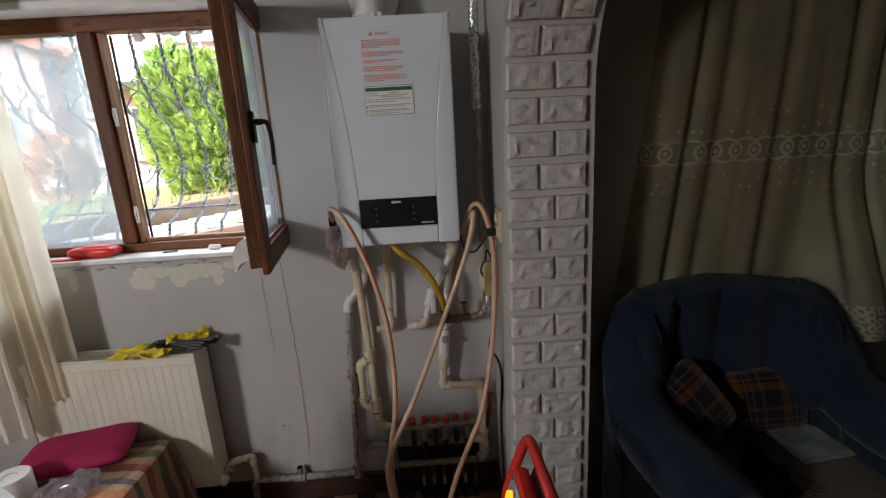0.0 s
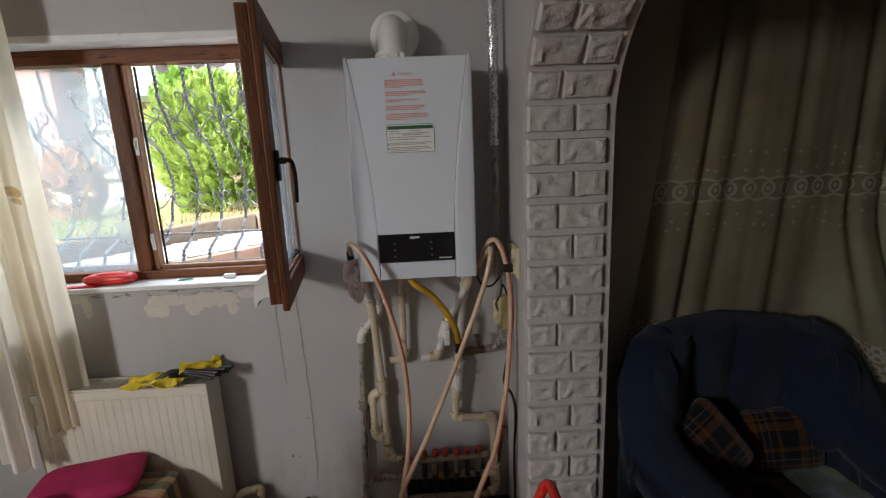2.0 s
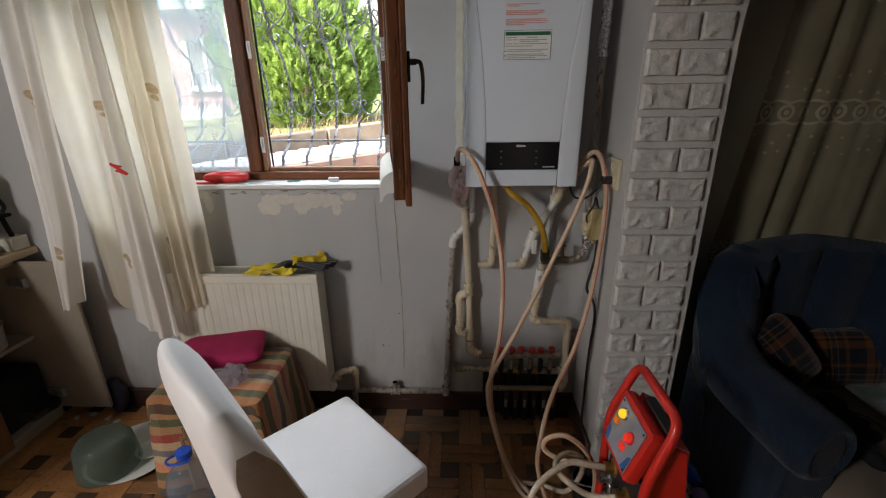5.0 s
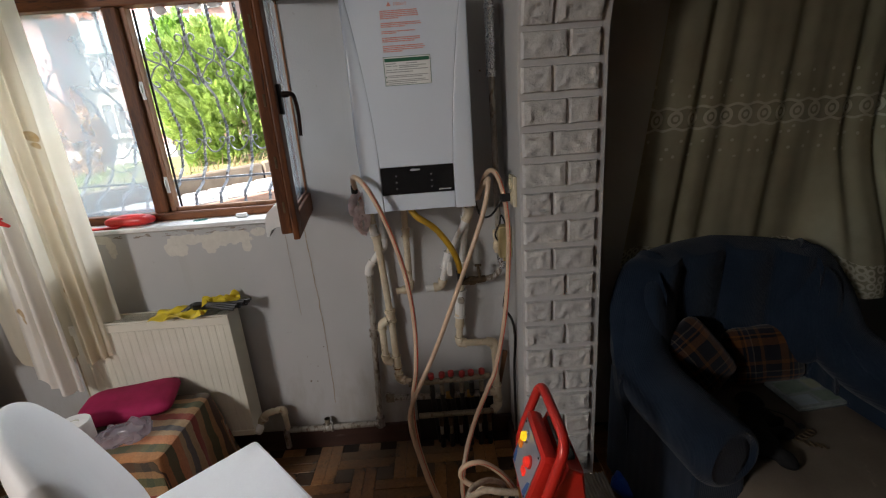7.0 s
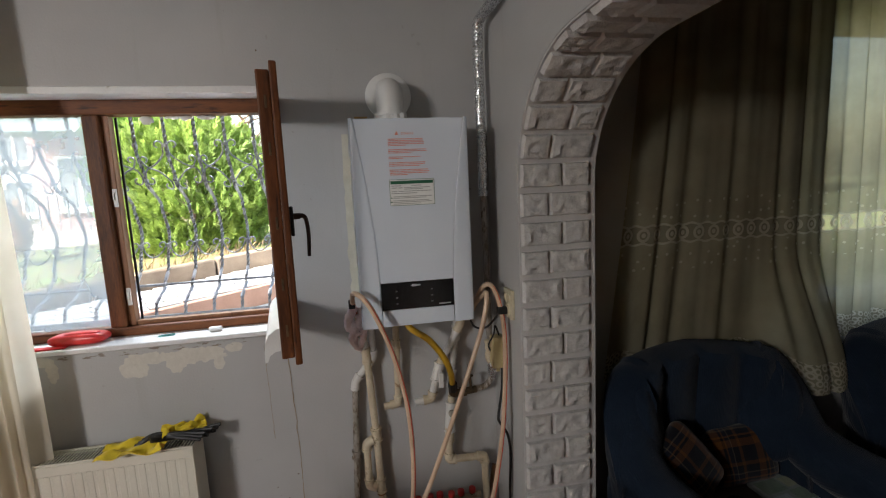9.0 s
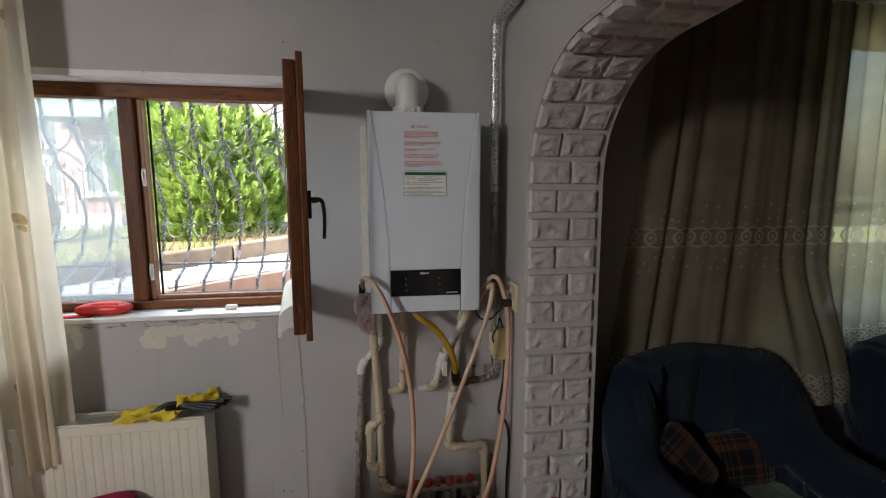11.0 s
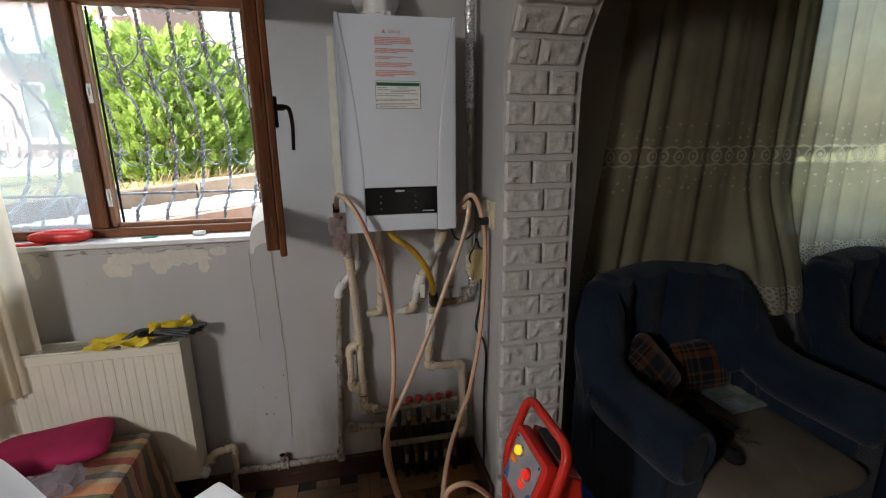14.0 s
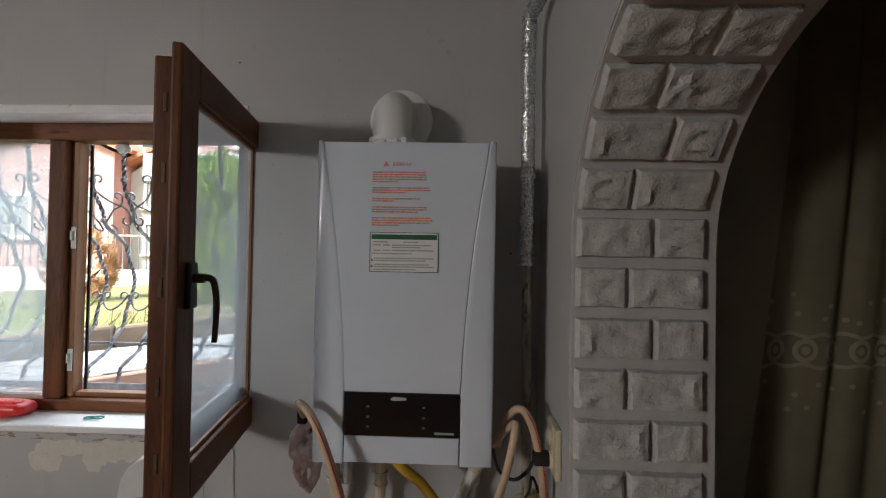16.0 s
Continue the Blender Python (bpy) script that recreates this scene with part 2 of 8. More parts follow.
def fabric(name, a, b, through_light=0.4, holes=0.0, scale=5.0, print_colour=None, lace=None):
    """Thin curtain cloth that light shines through."""
    m, n, l, p = nodes_of(name)
    n.remove(p)
    vec = coords(n, l)
    col = ramp(n, [(0.35, a), (0.65, b)])
    l.new(noise_tex(n, l, vec, scale), col.inputs[0])
    out = col.outputs[0]
    open_fac = holes
    if print_colour:
        v = n.new("ShaderNodeTexVoronoi")
        v.voronoi_dimensions = "2D"
        v.inputs["Scale"].default_value = 4.3
        v.inputs["Randomness"].default_value = 0.8
        cut, join = n.new("ShaderNodeSeparateXYZ"), n.new("ShaderNodeCombineXYZ")
        l.new(coords(n, l), cut.inputs[0])
        l.new(calc(n, l, "ADD", cut.outputs[0], calc(n, l, "MULTIPLY", cut.outputs[2], 0.35)), join.inputs[0])
        l.new(calc(n, l, "MULTIPLY", cut.outputs[2], 0.75), join.inputs[1])
        l.new(join.outputs[0], v.inputs["Vector"])
        spot = ramp(n, [(0.058, (1, 1, 1)), (0.074, (0, 0, 0))])
        l.new(v.outputs["Distance"], spot.inputs[0])
        v2, shift = n.new("ShaderNodeTexVoronoi"), n.new("ShaderNodeVectorMath")       # the smaller leaf under each leaf
        v2.voronoi_dimensions = "2D"
        v2.inputs["Scale"].default_value, v2.inputs["Randomness"].default_value = 4.3, 0.8
        shift.inputs[1].default_value = (0.008, 0.024, 0)
        l.new(join.outputs[0], shift.inputs[0])
        l.new(shift.outputs[0], v2.inputs["Vector"])
        spot2 = ramp(n, [(0.034, (1, 1, 1)), (0.050, (0, 0, 0))])
        l.new(v2.outputs["Distance"], spot2.inputs[0])
        leaf = calc(n, l, "MULTIPLY", calc(n, l, "MAXIMUM", spot.outputs[0], spot2.outputs[0]), calc(n, l, "MULTIPLY_ADD", noise_tex(n, l, vec, 45.0), 0.8, 0.35))
        out = mix(n, l, leaf, out, print_colour)
    if lace:
        sep, flat, grow = n.new("ShaderNodeSeparateXYZ"), n.new("ShaderNodeTexCoord"), n.new("ShaderNodeMapping")
        l.new(flat.outputs["UV"], sep.inputs[0])
        grow.inputs["Scale"].default_value = (62.0, 40.0, 1.0)
        l.new(flat.outputs["UV"], grow.inputs["Vector"])
        v = n.new("ShaderNodeTexVoronoi")
        v.voronoi_dimensions = "2D"
        v.inputs["Scale"].default_value, v.inputs["Randomness"].default_value = 1.6, 0.45
        l.new(grow.outputs[0], v.inputs["Vector"])
        rings = ramp(n, [(0.18, (0, 0, 0)), (0.30, (1, 1, 1)), (0.46, (1, 1, 1)), (0.56, (0, 0, 0))])
        l.new(v.outputs["Distance"], rings.inputs[0])
        band = None
        for z, h in lace:
            d = calc(n, l, "LESS_THAN", calc(n, l, "ABSOLUTE", calc(n, l, "SUBTRACT", sep.outputs[1], z)), h)
            band = d if band is None else calc(n, l, "MAXIMUM", band, d)
        hem = calc(n, l, "GREATER_THAN", sep.outputs[1], 0.90)
        # a row of medallions: a ring round a dot in each, between two cords, with sprigs scattered above and below
        dx = calc(n, l, "MULTIPLY", calc(n, l, "SUBTRACT", calc(n, l, "FRACT", calc(n, l, "MULTIPLY", sep.outputs[0], 38.0)), 0.5), 0.080)
        dy = calc(n, l, "MULTIPLY", calc(n, l, "SUBTRACT", sep.outputs[1], lace[0][0]), 1.65)
        far = calc(n, l, "SQRT", calc(n, l, "ADD", calc(n, l, "MULTIPLY", dx, dx), calc(n, l, "MULTIPLY", dy, dy)))
        ring = calc(n, l, "LESS_THAN", calc(n, l, "ABSOLUTE", calc(n, l, "SUBTRACT", far, 0.024)), 0.0060)
        core = calc(n, l, "LESS_THAN", far, 0.010)
        cord = calc(n, l, "LESS_THAN", calc(n, l, "ABSOLUTE", calc(n, l, "SUBTRACT", calc(n, l, "ABSOLUTE", dy), calc(n, l, "MULTIPLY_ADD", calc(n, l, "COSINE", calc(n, l, "MULTIPLY", sep.outputs[0], 238.76)), 0.004, 0.038))), 0.0048)
        w = n.new("ShaderNodeTexVoronoi")
        w.voronoi_dimensions = "2D"
        w.inputs["Scale"].default_value, w.inputs["Randomness"].default_value = 0.75, 0.7
        l.new(grow.outputs[0], w.inputs["Vector"])
        zone = calc(n, l, "LESS_THAN", calc(n, l, "ABSOLUTE", calc(n, l, "SUBTRACT", calc(n, l, "ABSOLUTE", dy), 0.105)), 0.055)
        sprig = calc(n, l, "MULTIPLY", zone, calc(n, l, "LESS_THAN", w.outputs["Distance"], 0.11))
        thread = calc(n, l, "MAXIMUM", calc(n, l, "MULTIPLY", hem, calc(n, l, "MULTIPLY", band, rings.outputs[0])), calc(n, l, "MAXIMUM", calc(n, l, "MAXIMUM", ring, core), calc(n, l, "MAXIMUM", cord, sprig)))
        out = mix(n, l, thread, out, (0.54, 0.505, 0.39))
        open_fac = calc(n, l, "MULTIPLY", calc(n, l, "SUBTRACT", 1.0, thread), calc(n, l, "MULTIPLY_ADD", band, 0.22, holes))
    dif, tra, see = n.new("ShaderNodeBsdfDiffuse"), n.new("ShaderNodeBsdfTranslucent"), n.new("ShaderNodeBsdfTransparent")
    l.new(out, dif.inputs[0]), l.new(out, tra.inputs[0])
    x, y = n.new("ShaderNodeMixShader"), n.new("ShaderNodeMixShader")
    x.inputs[0].default_value = through_light
    l.new(dif.outputs[0], x.inputs[1]), l.new(tra.outputs[0], x.inputs[2])
    if isinstance(open_fac, float):
        y.inputs[0].default_value = open_fac
    else:
        l.new(open_fac, y.inputs[0])
    l.new(x.outputs[0], y.inputs[1]), l.new(see.outputs[0], y.inputs[2])
    l.new(y.outputs[0], n["Material Output"].inputs[0])
    b = n.new("ShaderNodeBump")
    b.inputs["Strength"].default_value, b.inputs["Distance"].default_value = 0.2, 0.001
    l.new(noise_tex(n, l, vec, 60.0), b.inputs["Height"])
    l.new(b.outputs[0], dif.inputs["Normal"])
    return m


def striped(name, stops, axis, period, rough=0.85, relief=0.2, cross=None):
    """Woven stripes (or a plaid, with cross) along an axis of the object."""
    m, n, l, p = nodes_of(name)
    sep = n.new("ShaderNodeSeparateXYZ")
    l.new(coords(n, l), sep.inputs[0])
    wob = noise_tex(n, l, coords(n, l), 7.0)

    def bands(ax):
        if ax == "over":
            lay, cut = n.new("ShaderNodeTexCoord"), n.new("ShaderNodeSeparateXYZ")
            l.new(lay.outputs["UV"], cut.inputs[0])
            place = cut.outputs[1]
        else:
            place = sep.outputs[ax]
        f = calc(n, l, "FRACT", calc(n, l, "ADD", calc(n, l, "DIVIDE", place, period), calc(n, l, "MULTIPLY", wob, 0.12)))
        r = ramp(n, stops)
        r.color_ramp.interpolation = "CONSTANT"
        l.new(f, r.inputs[0])
        return r.outputs[0]

    out = bands(axis)
    if cross is not None:
        out = mix(n, l, 0.5 if axis != "over" else 0.10, out, bands(cross))
    grain = noise_tex(n, l, coords(n, l), 160.0, 3)
    shade = ramp(n, [(0.3, (0.75, 0.75, 0.75)), (0.7, (1, 1, 1))])
    l.new(grain, shade.inputs[0])
    l.new(mix(n, l, 1.0, out, shade.outputs[0], "MULTIPLY"), p.inputs["Base Color"])
    p.inputs["Roughness"].default_value = rough
    p.inputs["Sheen Weight"].default_value = 0.2
    bump(n, l, grain, relief, 0.002, p)
    return m


def glow(name, colour, strength):
    m, n, l, p = nodes_of(name)
    p.inputs["Base Color"].default_value = (*colour, 1)
    p.inputs["Emission Color"].default_value = (*colour, 1)
    p.inputs["Emission Strength"].default_value = strength
    p.inputs["Roughness"].default_value = 0.3
    return m


def wall_paint():
    """Old grey wall paint with peeled filler under the sill, stains and scratches."""
    m, n, l, p = nodes_of("old_grey_wall_paint")
    vec = coords(n, l)
    sep = n.new("ShaderNodeSeparateXYZ")
    l.new(vec, sep.inputs[0])
    col = ramp(n, [(0.3, (0.415, 0.415, 0.408)), (0.7, (0.475, 0.475, 0.468))])
    l.new(noise_tex(n, l, vec, 1.7, 6), col.inputs[0])
    out = col.outputs[0]
    streak = ramp(n, [(0.58, (0, 0, 0)), (0.75, (1, 1, 1))])
    l.new(noise_tex(n, l, coords(n, l, (9, 9, 0.8)), 1.6, 6, 0.65), streak.inputs[0])
    out = mix(n, l, calc(n, l, "MULTIPLY", streak.outputs[0], 0.35), out, (0.36, 0.34, 0.31))
    # patches of peeled paint under the window sill
    ragged = calc(n, l, "MULTIPLY_ADD", noise_tex(n, l, vec, 26, 6, 0.62), 3.0, -1.55)
    field = None
    for x, z, rx, rz in ((-1.165, 1.082, 0.052, 0.050), (-1.105, 1.112, 0.060, 0.026), (-1.020, 1.080, 0.036, 0.036), (-0.985, 1.106, 0.060, 0.034), (-0.900, 1.104, 0.060, 0.032),
                         (-0.868, 1.070, 0.020, 0.028), (-0.805, 1.122, 0.034, 0.018), (-1.440, 1.090, 0.022, 0.036), (-1.475, 1.135, 0.045, 0.018)):
        dx, dz = calc(n, l, "DIVIDE", calc(n, l, "SUBTRACT", sep.outputs[0], x), rx), calc(n, l, "DIVIDE", calc(n, l, "SUBTRACT", sep.outputs[2], z), rz)
        d = calc(n, l, "SUBTRACT", 1.0, calc(n, l, "ADD", calc(n, l, "MULTIPLY", dx, dx), calc(n, l, "MULTIPLY", dz, dz)))
        field = d if field is None else calc(n, l, "MAXIMUM", field, d)
    peel = calc(n, l, "GREATER_THAN", calc(n, l, "ADD", field, ragged), 0.0)
    out = mix(n, l, peel, out, mix(n, l, noise_tex(n, l, vec, 60, 4), (0.50, 0.48, 0.42), (0.66, 0.64, 0.57)))
    # brown flakes in a broken line right below the sill, and damp grime above the skirting
    low = calc(n, l, "LESS_THAN", calc(n, l, "ABSOLUTE", calc(n, l, "SUBTRACT", sep.outputs[2], 1.143)), 0.010)
    span = calc(n, l, "LESS_THAN", calc(n, l, "ABSOLUTE", calc(n, l, "SUBTRACT", sep.outputs[0], -1.10)), 0.34)
    flake = calc(n, l, "MULTIPLY", calc(n, l, "MULTIPLY", low, span), calc(n, l, "GREATER_THAN", noise_tex(n, l, coords(n, l, (14, 14, 60)), 1.6, 5, 0.6), 0.58))
    out = mix(n, l, calc(n, l, "MULTIPLY", flake, 0.75), out, (0.17, 0.12, 0.07))
    damp = calc(n, l, "SUBTRACT", calc(n, l, "MULTIPLY", noise_tex(n, l, coords(n, l, (7, 7, 2.5)), 1.5, 6, 0.6), 0.62), calc(n, l, "MULTIPLY", sep.outputs[2], 0.72))
    grime = ramp(n, [(0.08, (0, 0, 0)), (0.26, (1, 1, 1))])
    l.new(damp, grime.inputs[0])
    out = mix(n, l, calc(n, l, "MULTIPLY", grime.outputs[0], 0.55), out, (0.30, 0.255, 0.20))
    speck = ramp(n, [(0.73, (0, 0, 0)), (0.76, (1, 1, 1))])
    l.new(noise_tex(n, l, vec, 34, 2), speck.inputs[0])
    out = mix(n, l, calc(n, l, "MULTIPLY", speck.outputs[0], 0.2), out, (0.22, 0.18, 0.13))
    l.new(out, p.inputs["Base Color"])
    p.inputs["Roughness"].default_value = 0.55
    p.inputs["Specular IOR Level"].default_value = 0.3
    h = calc(n, l, "ADD", calc(n, l, "MULTIPLY", noise_tex(n, l, vec, 140, 3), 0.35), calc(n, l, "MULTIPLY", peel, -0.5))
    bump(n, l, calc(n, l, "ADD", h, noise_tex(n, l, vec, 5, 3)), 0.35, 0.005, p)
    return m


wall_grey = wall_paint()
# dark colour chosen for unseen walls so that they bounce less light
wall_brown = surf("dark_unseen_wall", (0.062, 0.053, 0.043), (0.087, 0.074, 0.062), 3, 90, 0.8)
ceiling_paint = surf("ceiling_paint", (0.42, 0.42, 0.41), (0.48, 0.48, 0.47), 2.0, 120, 0.7, relief=0.08)
brick_white = surf("white_painted_stone", (0.50, 0.49, 0.475), (0.60, 0.59, 0.575), 55, 220, 0.55, relief=0.75, dist=0.008, dirt=(0.42, 0.39, 0.35), dirt_at=0.70, vary=0.04)
joint_white = surf("painted_joint", (0.46, 0.45, 0.44), (0.55, 0.54, 0.53), 14, 160, 0.7, relief=0.4, dist=0.003)
sill_white = surf("white_sill_paint", (0.70, 0.70, 0.69), (0.80, 0.80, 0.79), 9, 120, 0.5, dirt=(0.5, 0.47, 0.42), dirt_at=0.64)
skirting_brown = surf("dark_skirting_wood", (0.030, 0.013, 0.009), (0.060, 0.026, 0.018), 6, 60, 0.5, stretch=(0.6, 4, 4), dirt=(0.10, 0.08, 0.07))
plank_wood = surf("worn_parquet_wood", (0.165, 0.075, 0.029), (0.37, 0.178, 0.068), 5, 70, 0.32, relief=0.35, vary=0.34, dirt=(0.040, 0.026, 0.017), dirt_at=0.58)
plank_bed = surf("parquet_joint_dirt", (0.018, 0.012, 0.009), (0.035, 0.024, 0.017), 12, 90, 0.8)
frame_wood = surf("varnished_window_wood", (0.058, 0.0180, 0.0056), (0.170, 0.058, 0.017), 4, 40, 0.52, relief=0.3, stretch=(6, 6, 0.8), spec=0.3, dirt=(0.026, 0.010, 0.005), dirt_at=0.60)
rail_wood = surf("varnished_rail_wood", (0.075, 0.0215, 0.0062), (0.205, 0.068, 0.0185), 4, 40, 0.52, relief=0.3, stretch=(0.8, 6, 6), spec=0.3, dirt=(0.026, 0.010, 0.005), dirt_at=0.60)
rebate_wood = surf("bare_rebate_wood", (0.20, 0.085, 0.035), (0.32, 0.145, 0.065), 4, 40, 0.5, relief=0.2, stretch=(6, 6, 0.8), dirt=(0.10, 0.05, 0.03))
old_glass = clear("dirty_window_glass", (0.95, 0.97, 0.98), 0.40, (0.45, 0.515, 0.56), 0.02)
sash_glass = clear("streaky_sash_glass", (0.92, 0.97, 1.0), 0.34, (0.72, 0.82, 0.92))
iron = surf("painted_wrought_iron", (0.15, 0.155, 0.17), (0.30, 0.31, 0.33), 30, 200, 0.42, metal=0.4, relief=0.3)
enamel = surf("white_enamel", (0.685, 0.760, 0.850), (0.725, 0.795, 0.875), 2, 300, 0.22, 0.04, relief=0.02, coat=0.3)
enamel_grey = surf("grey_grip_plastic", (0.42, 0.42, 0.44), (0.48, 0.48, 0.50), 5, 200, 0.45)
black_gloss = surf("black_display", (0.006, 0.006, 0.007), (0.010, 0.010, 0.012), 4, 200, 0.16, 0.04, relief=0.0)
red_ink = surf("red_print", (0.66, 0.24, 0.19), (0.74, 0.31, 0.25), 40, 200, 0.6, relief=0)
green_ink = surf("green_print", (0.015, 0.11, 0.055), (0.025, 0.15, 0.08), 40, 200, 0.5, relief=0)
grey_ink = surf("grey_print", (0.36, 0.38, 0.38), (0.44, 0.46, 0.46), 40, 200, 0.6, relief=0)
paper = surf("sticker_paper", (0.78, 0.80, 0.79), (0.83, 0.85, 0.84), 20, 200, 0.5, relief=0)
dim_ink = surf("dim_print", (0.10, 0.105, 0.11), (0.15, 0.155, 0.16), 40, 200, 0.5, relief=0)
pale_ink = surf("pale_print", (0.50, 0.52, 0.54), (0.56, 0.58, 0.60), 40, 200, 0.5, relief=0)
flue_white = surf("flue_plastic", (0.72, 0.72, 0.70), (0.78, 0.78, 0.76), 8, 200, 0.4, relief=0.04)
pipe_white = surf("white_plastic_pipe", (0.62, 0.61, 0.58), (0.72, 0.71, 0.68), 14, 160, 0.45, dirt=(0.45, 0.40, 0.31), dirt_at=0.6)
pipe_cream = surf("yellowed_plastic_pipe", (0.52, 0.43, 0.30), (0.66, 0.58, 0.43), 12, 160, 0.45, dirt=(0.30, 0.19, 0.10), dirt_at=0.6)
pipe_grey = surf("grey_painted_steel_pipe", (0.21, 0.185, 0.155), (0.42, 0.39, 0.345), 22, 140, 0.38, relief=0.5, stretch=(1, 1, 0.35), dirt=(0.12, 0.085, 0.055), dirt_at=0.50)
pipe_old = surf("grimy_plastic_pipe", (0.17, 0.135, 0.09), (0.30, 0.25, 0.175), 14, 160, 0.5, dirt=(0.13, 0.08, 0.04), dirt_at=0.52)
foil = surf("crumpled_foil_tape", (0.55, 0.56, 0.57), (0.82, 0.83, 0.84), 45, 160, 0.28, metal=0.95, relief=1.0, dist=0.006)
brass = surf("dull_brass", (0.30, 0.18, 0.05), (0.50, 0.32, 0.11), 30, 200, 0.4, metal=0.9, relief=0.2, dirt=(0.10, 0.05, 0.02))
dark_brass = surf("tarnished_brass", (0.07, 0.05, 0.03), (0.16, 0.11, 0.06), 30, 200, 0.5, metal=0.6, relief=0.3)
joint_rust = surf("rust_stained_joint", (0.16, 0.065, 0.02), (0.30, 0.14, 0.05), 30, 200, 0.7, relief=0.3)
gas_yellow = surf("yellow_gas_hose", (0.50, 0.29, 0.015), (0.62, 0.38, 0.03), 30, 260, 0.45, relief=0.25)
hose_clear = surf("milky_hose", (0.52, 0.36, 0.24), (0.68, 0.51, 0.36), 10, 300, 0.30, 0.06, relief=0.15, coat=0.25)
hose_red = surf("red_hose_stripe", (0.50, 0.05, 0.03), (0.60, 0.09, 0.06), 20, 200, 0.3, relief=0)
hose_braided = surf("braided_hose", (0.42, 0.34, 0.25), (0.60, 0.52, 0.41), 60, 420, 0.25, relief=0.4, coat=0.5)
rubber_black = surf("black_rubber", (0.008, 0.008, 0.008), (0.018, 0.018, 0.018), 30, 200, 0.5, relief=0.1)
cap_red = surf("red_plastic_cap", (0.26, 0.014, 0.016), (0.40, 0.030, 0.028), 20, 200, 0.4, relief=0.1)
radiator_paint = surf("cream_radiator_paint", (0.61, 0.585, 0.485), (0.69, 0.665, 0.565), 5, 200, 0.35, 0.06, relief=0.05)
yellow_cloth = surf("yellow_cleaning_cloth", (0.68, 0.50, 0.01), (0.80, 0.62, 0.03), 25, 220, 0.8, relief=0.4, sheen=0.3)
pink_cloth = surf("faded_pink_rag", (0.74, 0.60, 0.61), (0.86, 0.76, 0.77), 30, 240, 0.9, relief=0.4, sheen=0.3)
magenta_cloth = surf("magenta_cushion_cover", (0.28, 0.004, 0.055), (0.40, 0.008, 0.085), 14, 240, 0.8, relief=0.5, sheen=0.0)
table_cloth = striped("striped_kilim_cloth", [(0.0, (0.060, 0.036, 0.018)), (0.06, (0.40, 0.17, 0.055)), (0.17, (0.095, 0.095, 0.036)), (0.27, (0.64, 0.25, 0.105)), (0.39, (0.56, 0.40, 0.23)), (0.46, (0.15, 0.16, 0.165)), (0.53, (0.54, 0.39, 0.23)), (0.61, (0.32, 0.045, 0.028)), (0.70, (0.40, 0.23, 0.10)), (0.79, (0.065, 0.085, 0.034)), (0.88, (0.36, 0.19, 0.075)), (0.95, (0.050, 0.032, 0.018))], "over", 0.39, cross=0)
plaid_cloth = striped("plaid_cushion", [(0.0, (0.0041, 0.0054, 0.0109)), (0.30, (0.1020, 0.0381, 0.0088)), (0.48, (0.0041, 0.0048, 0.0082)), (0.54, (0.1156, 0.0462, 0.0116)), (0.58, (0.0082, 0.0102, 0.0190)), (0.68, (0.0850, 0.0714, 0.0510)), (0.71, (0.0048, 0.0061, 0.0109)), (0.86, (0.0884, 0.0354, 0.0088)), (0.94, (0.0082, 0.0082, 0.0122))], 0, 0.17, cross=1)
plaid_cloth.node_tree.nodes["Principled BSDF"].inputs["Specular IOR Level"].default_value = 0.05


def ribbed(m, spacing, depth):
    """Adds fine cords running along y and z to a cloth."""
    n, l = m.node_tree.nodes, m.node_tree.links
    sep = n.new("ShaderNodeSeparateXYZ")
    l.new(coords(n, l), sep.inputs[0])
    cord = calc(n, l, "SINE", calc(n, l, "MULTIPLY", sep.outputs[0], 6.2832 / spacing))
    old = n["Principled BSDF"].inputs["Normal"].links[0].from_node
    b = n.new("ShaderNodeBump")
    b.inputs["Strength"].default_value, b.inputs["Distance"].default_value = 0.7, depth
    l.new(cord, b.inputs["Height"])
    l.new(old.outputs[0], b.inputs["Normal"])
    l.new(b.outputs[0], n["Principled BSDF"].inputs["Normal"])
    return m


corduroy = surf("blue_corduroy", (0.0076, 0.0140, 0.0262), (0.0138, 0.0240, 0.0425), 7, 240, 0.9, relief=0.5, spec=0.06, sheen=0.12)
ribbed(corduroy, 0.006, 0.0006)
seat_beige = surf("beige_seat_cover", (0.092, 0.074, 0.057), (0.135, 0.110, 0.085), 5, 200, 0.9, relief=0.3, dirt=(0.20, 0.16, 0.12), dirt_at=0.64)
leatherette = surf("white_leatherette", (0.80, 0.79, 0.79), (0.86, 0.855, 0.85), 4, 160, 0.5, relief=0.25, dist=0.002)
# soiled brown, darkened further for the shade on the chair's sides
leatherette_side = surf("soiled_shaded_leatherette", (0.27, 0.215, 0.16), (0.37, 0.305, 0.24), 6, 160, 0.55, relief=0.25)
leg_wood = surf("brown_leg_wood", (0.11, 0.045, 0.018), (0.19, 0.085, 0.035), 5, 60, 0.45, stretch=(5, 5, 0.8))
machine_red = surf("red_enamel_steel", (0.50, 0.014, 0.010), (0.60, 0.028, 0.018), 6, 240, 0.32, 0.06, relief=0.06, coat=0.2)
machine_grey = surf("brushed_panel", (0.30, 0.33, 0.38), (0.42, 0.45, 0.50), 8, 220, 0.35, metal=0.4, relief=0.1)
panel_blue = surf("blue_panel_print", (0.03, 0.10, 0.30), (0.06, 0.17, 0.42), 20, 200, 0.4, relief=0)
steel = surf("plated_steel", (0.42, 0.43, 0.45), (0.60, 0.61, 0.63), 20, 200, 0.3, metal=0.95, relief=0.1)
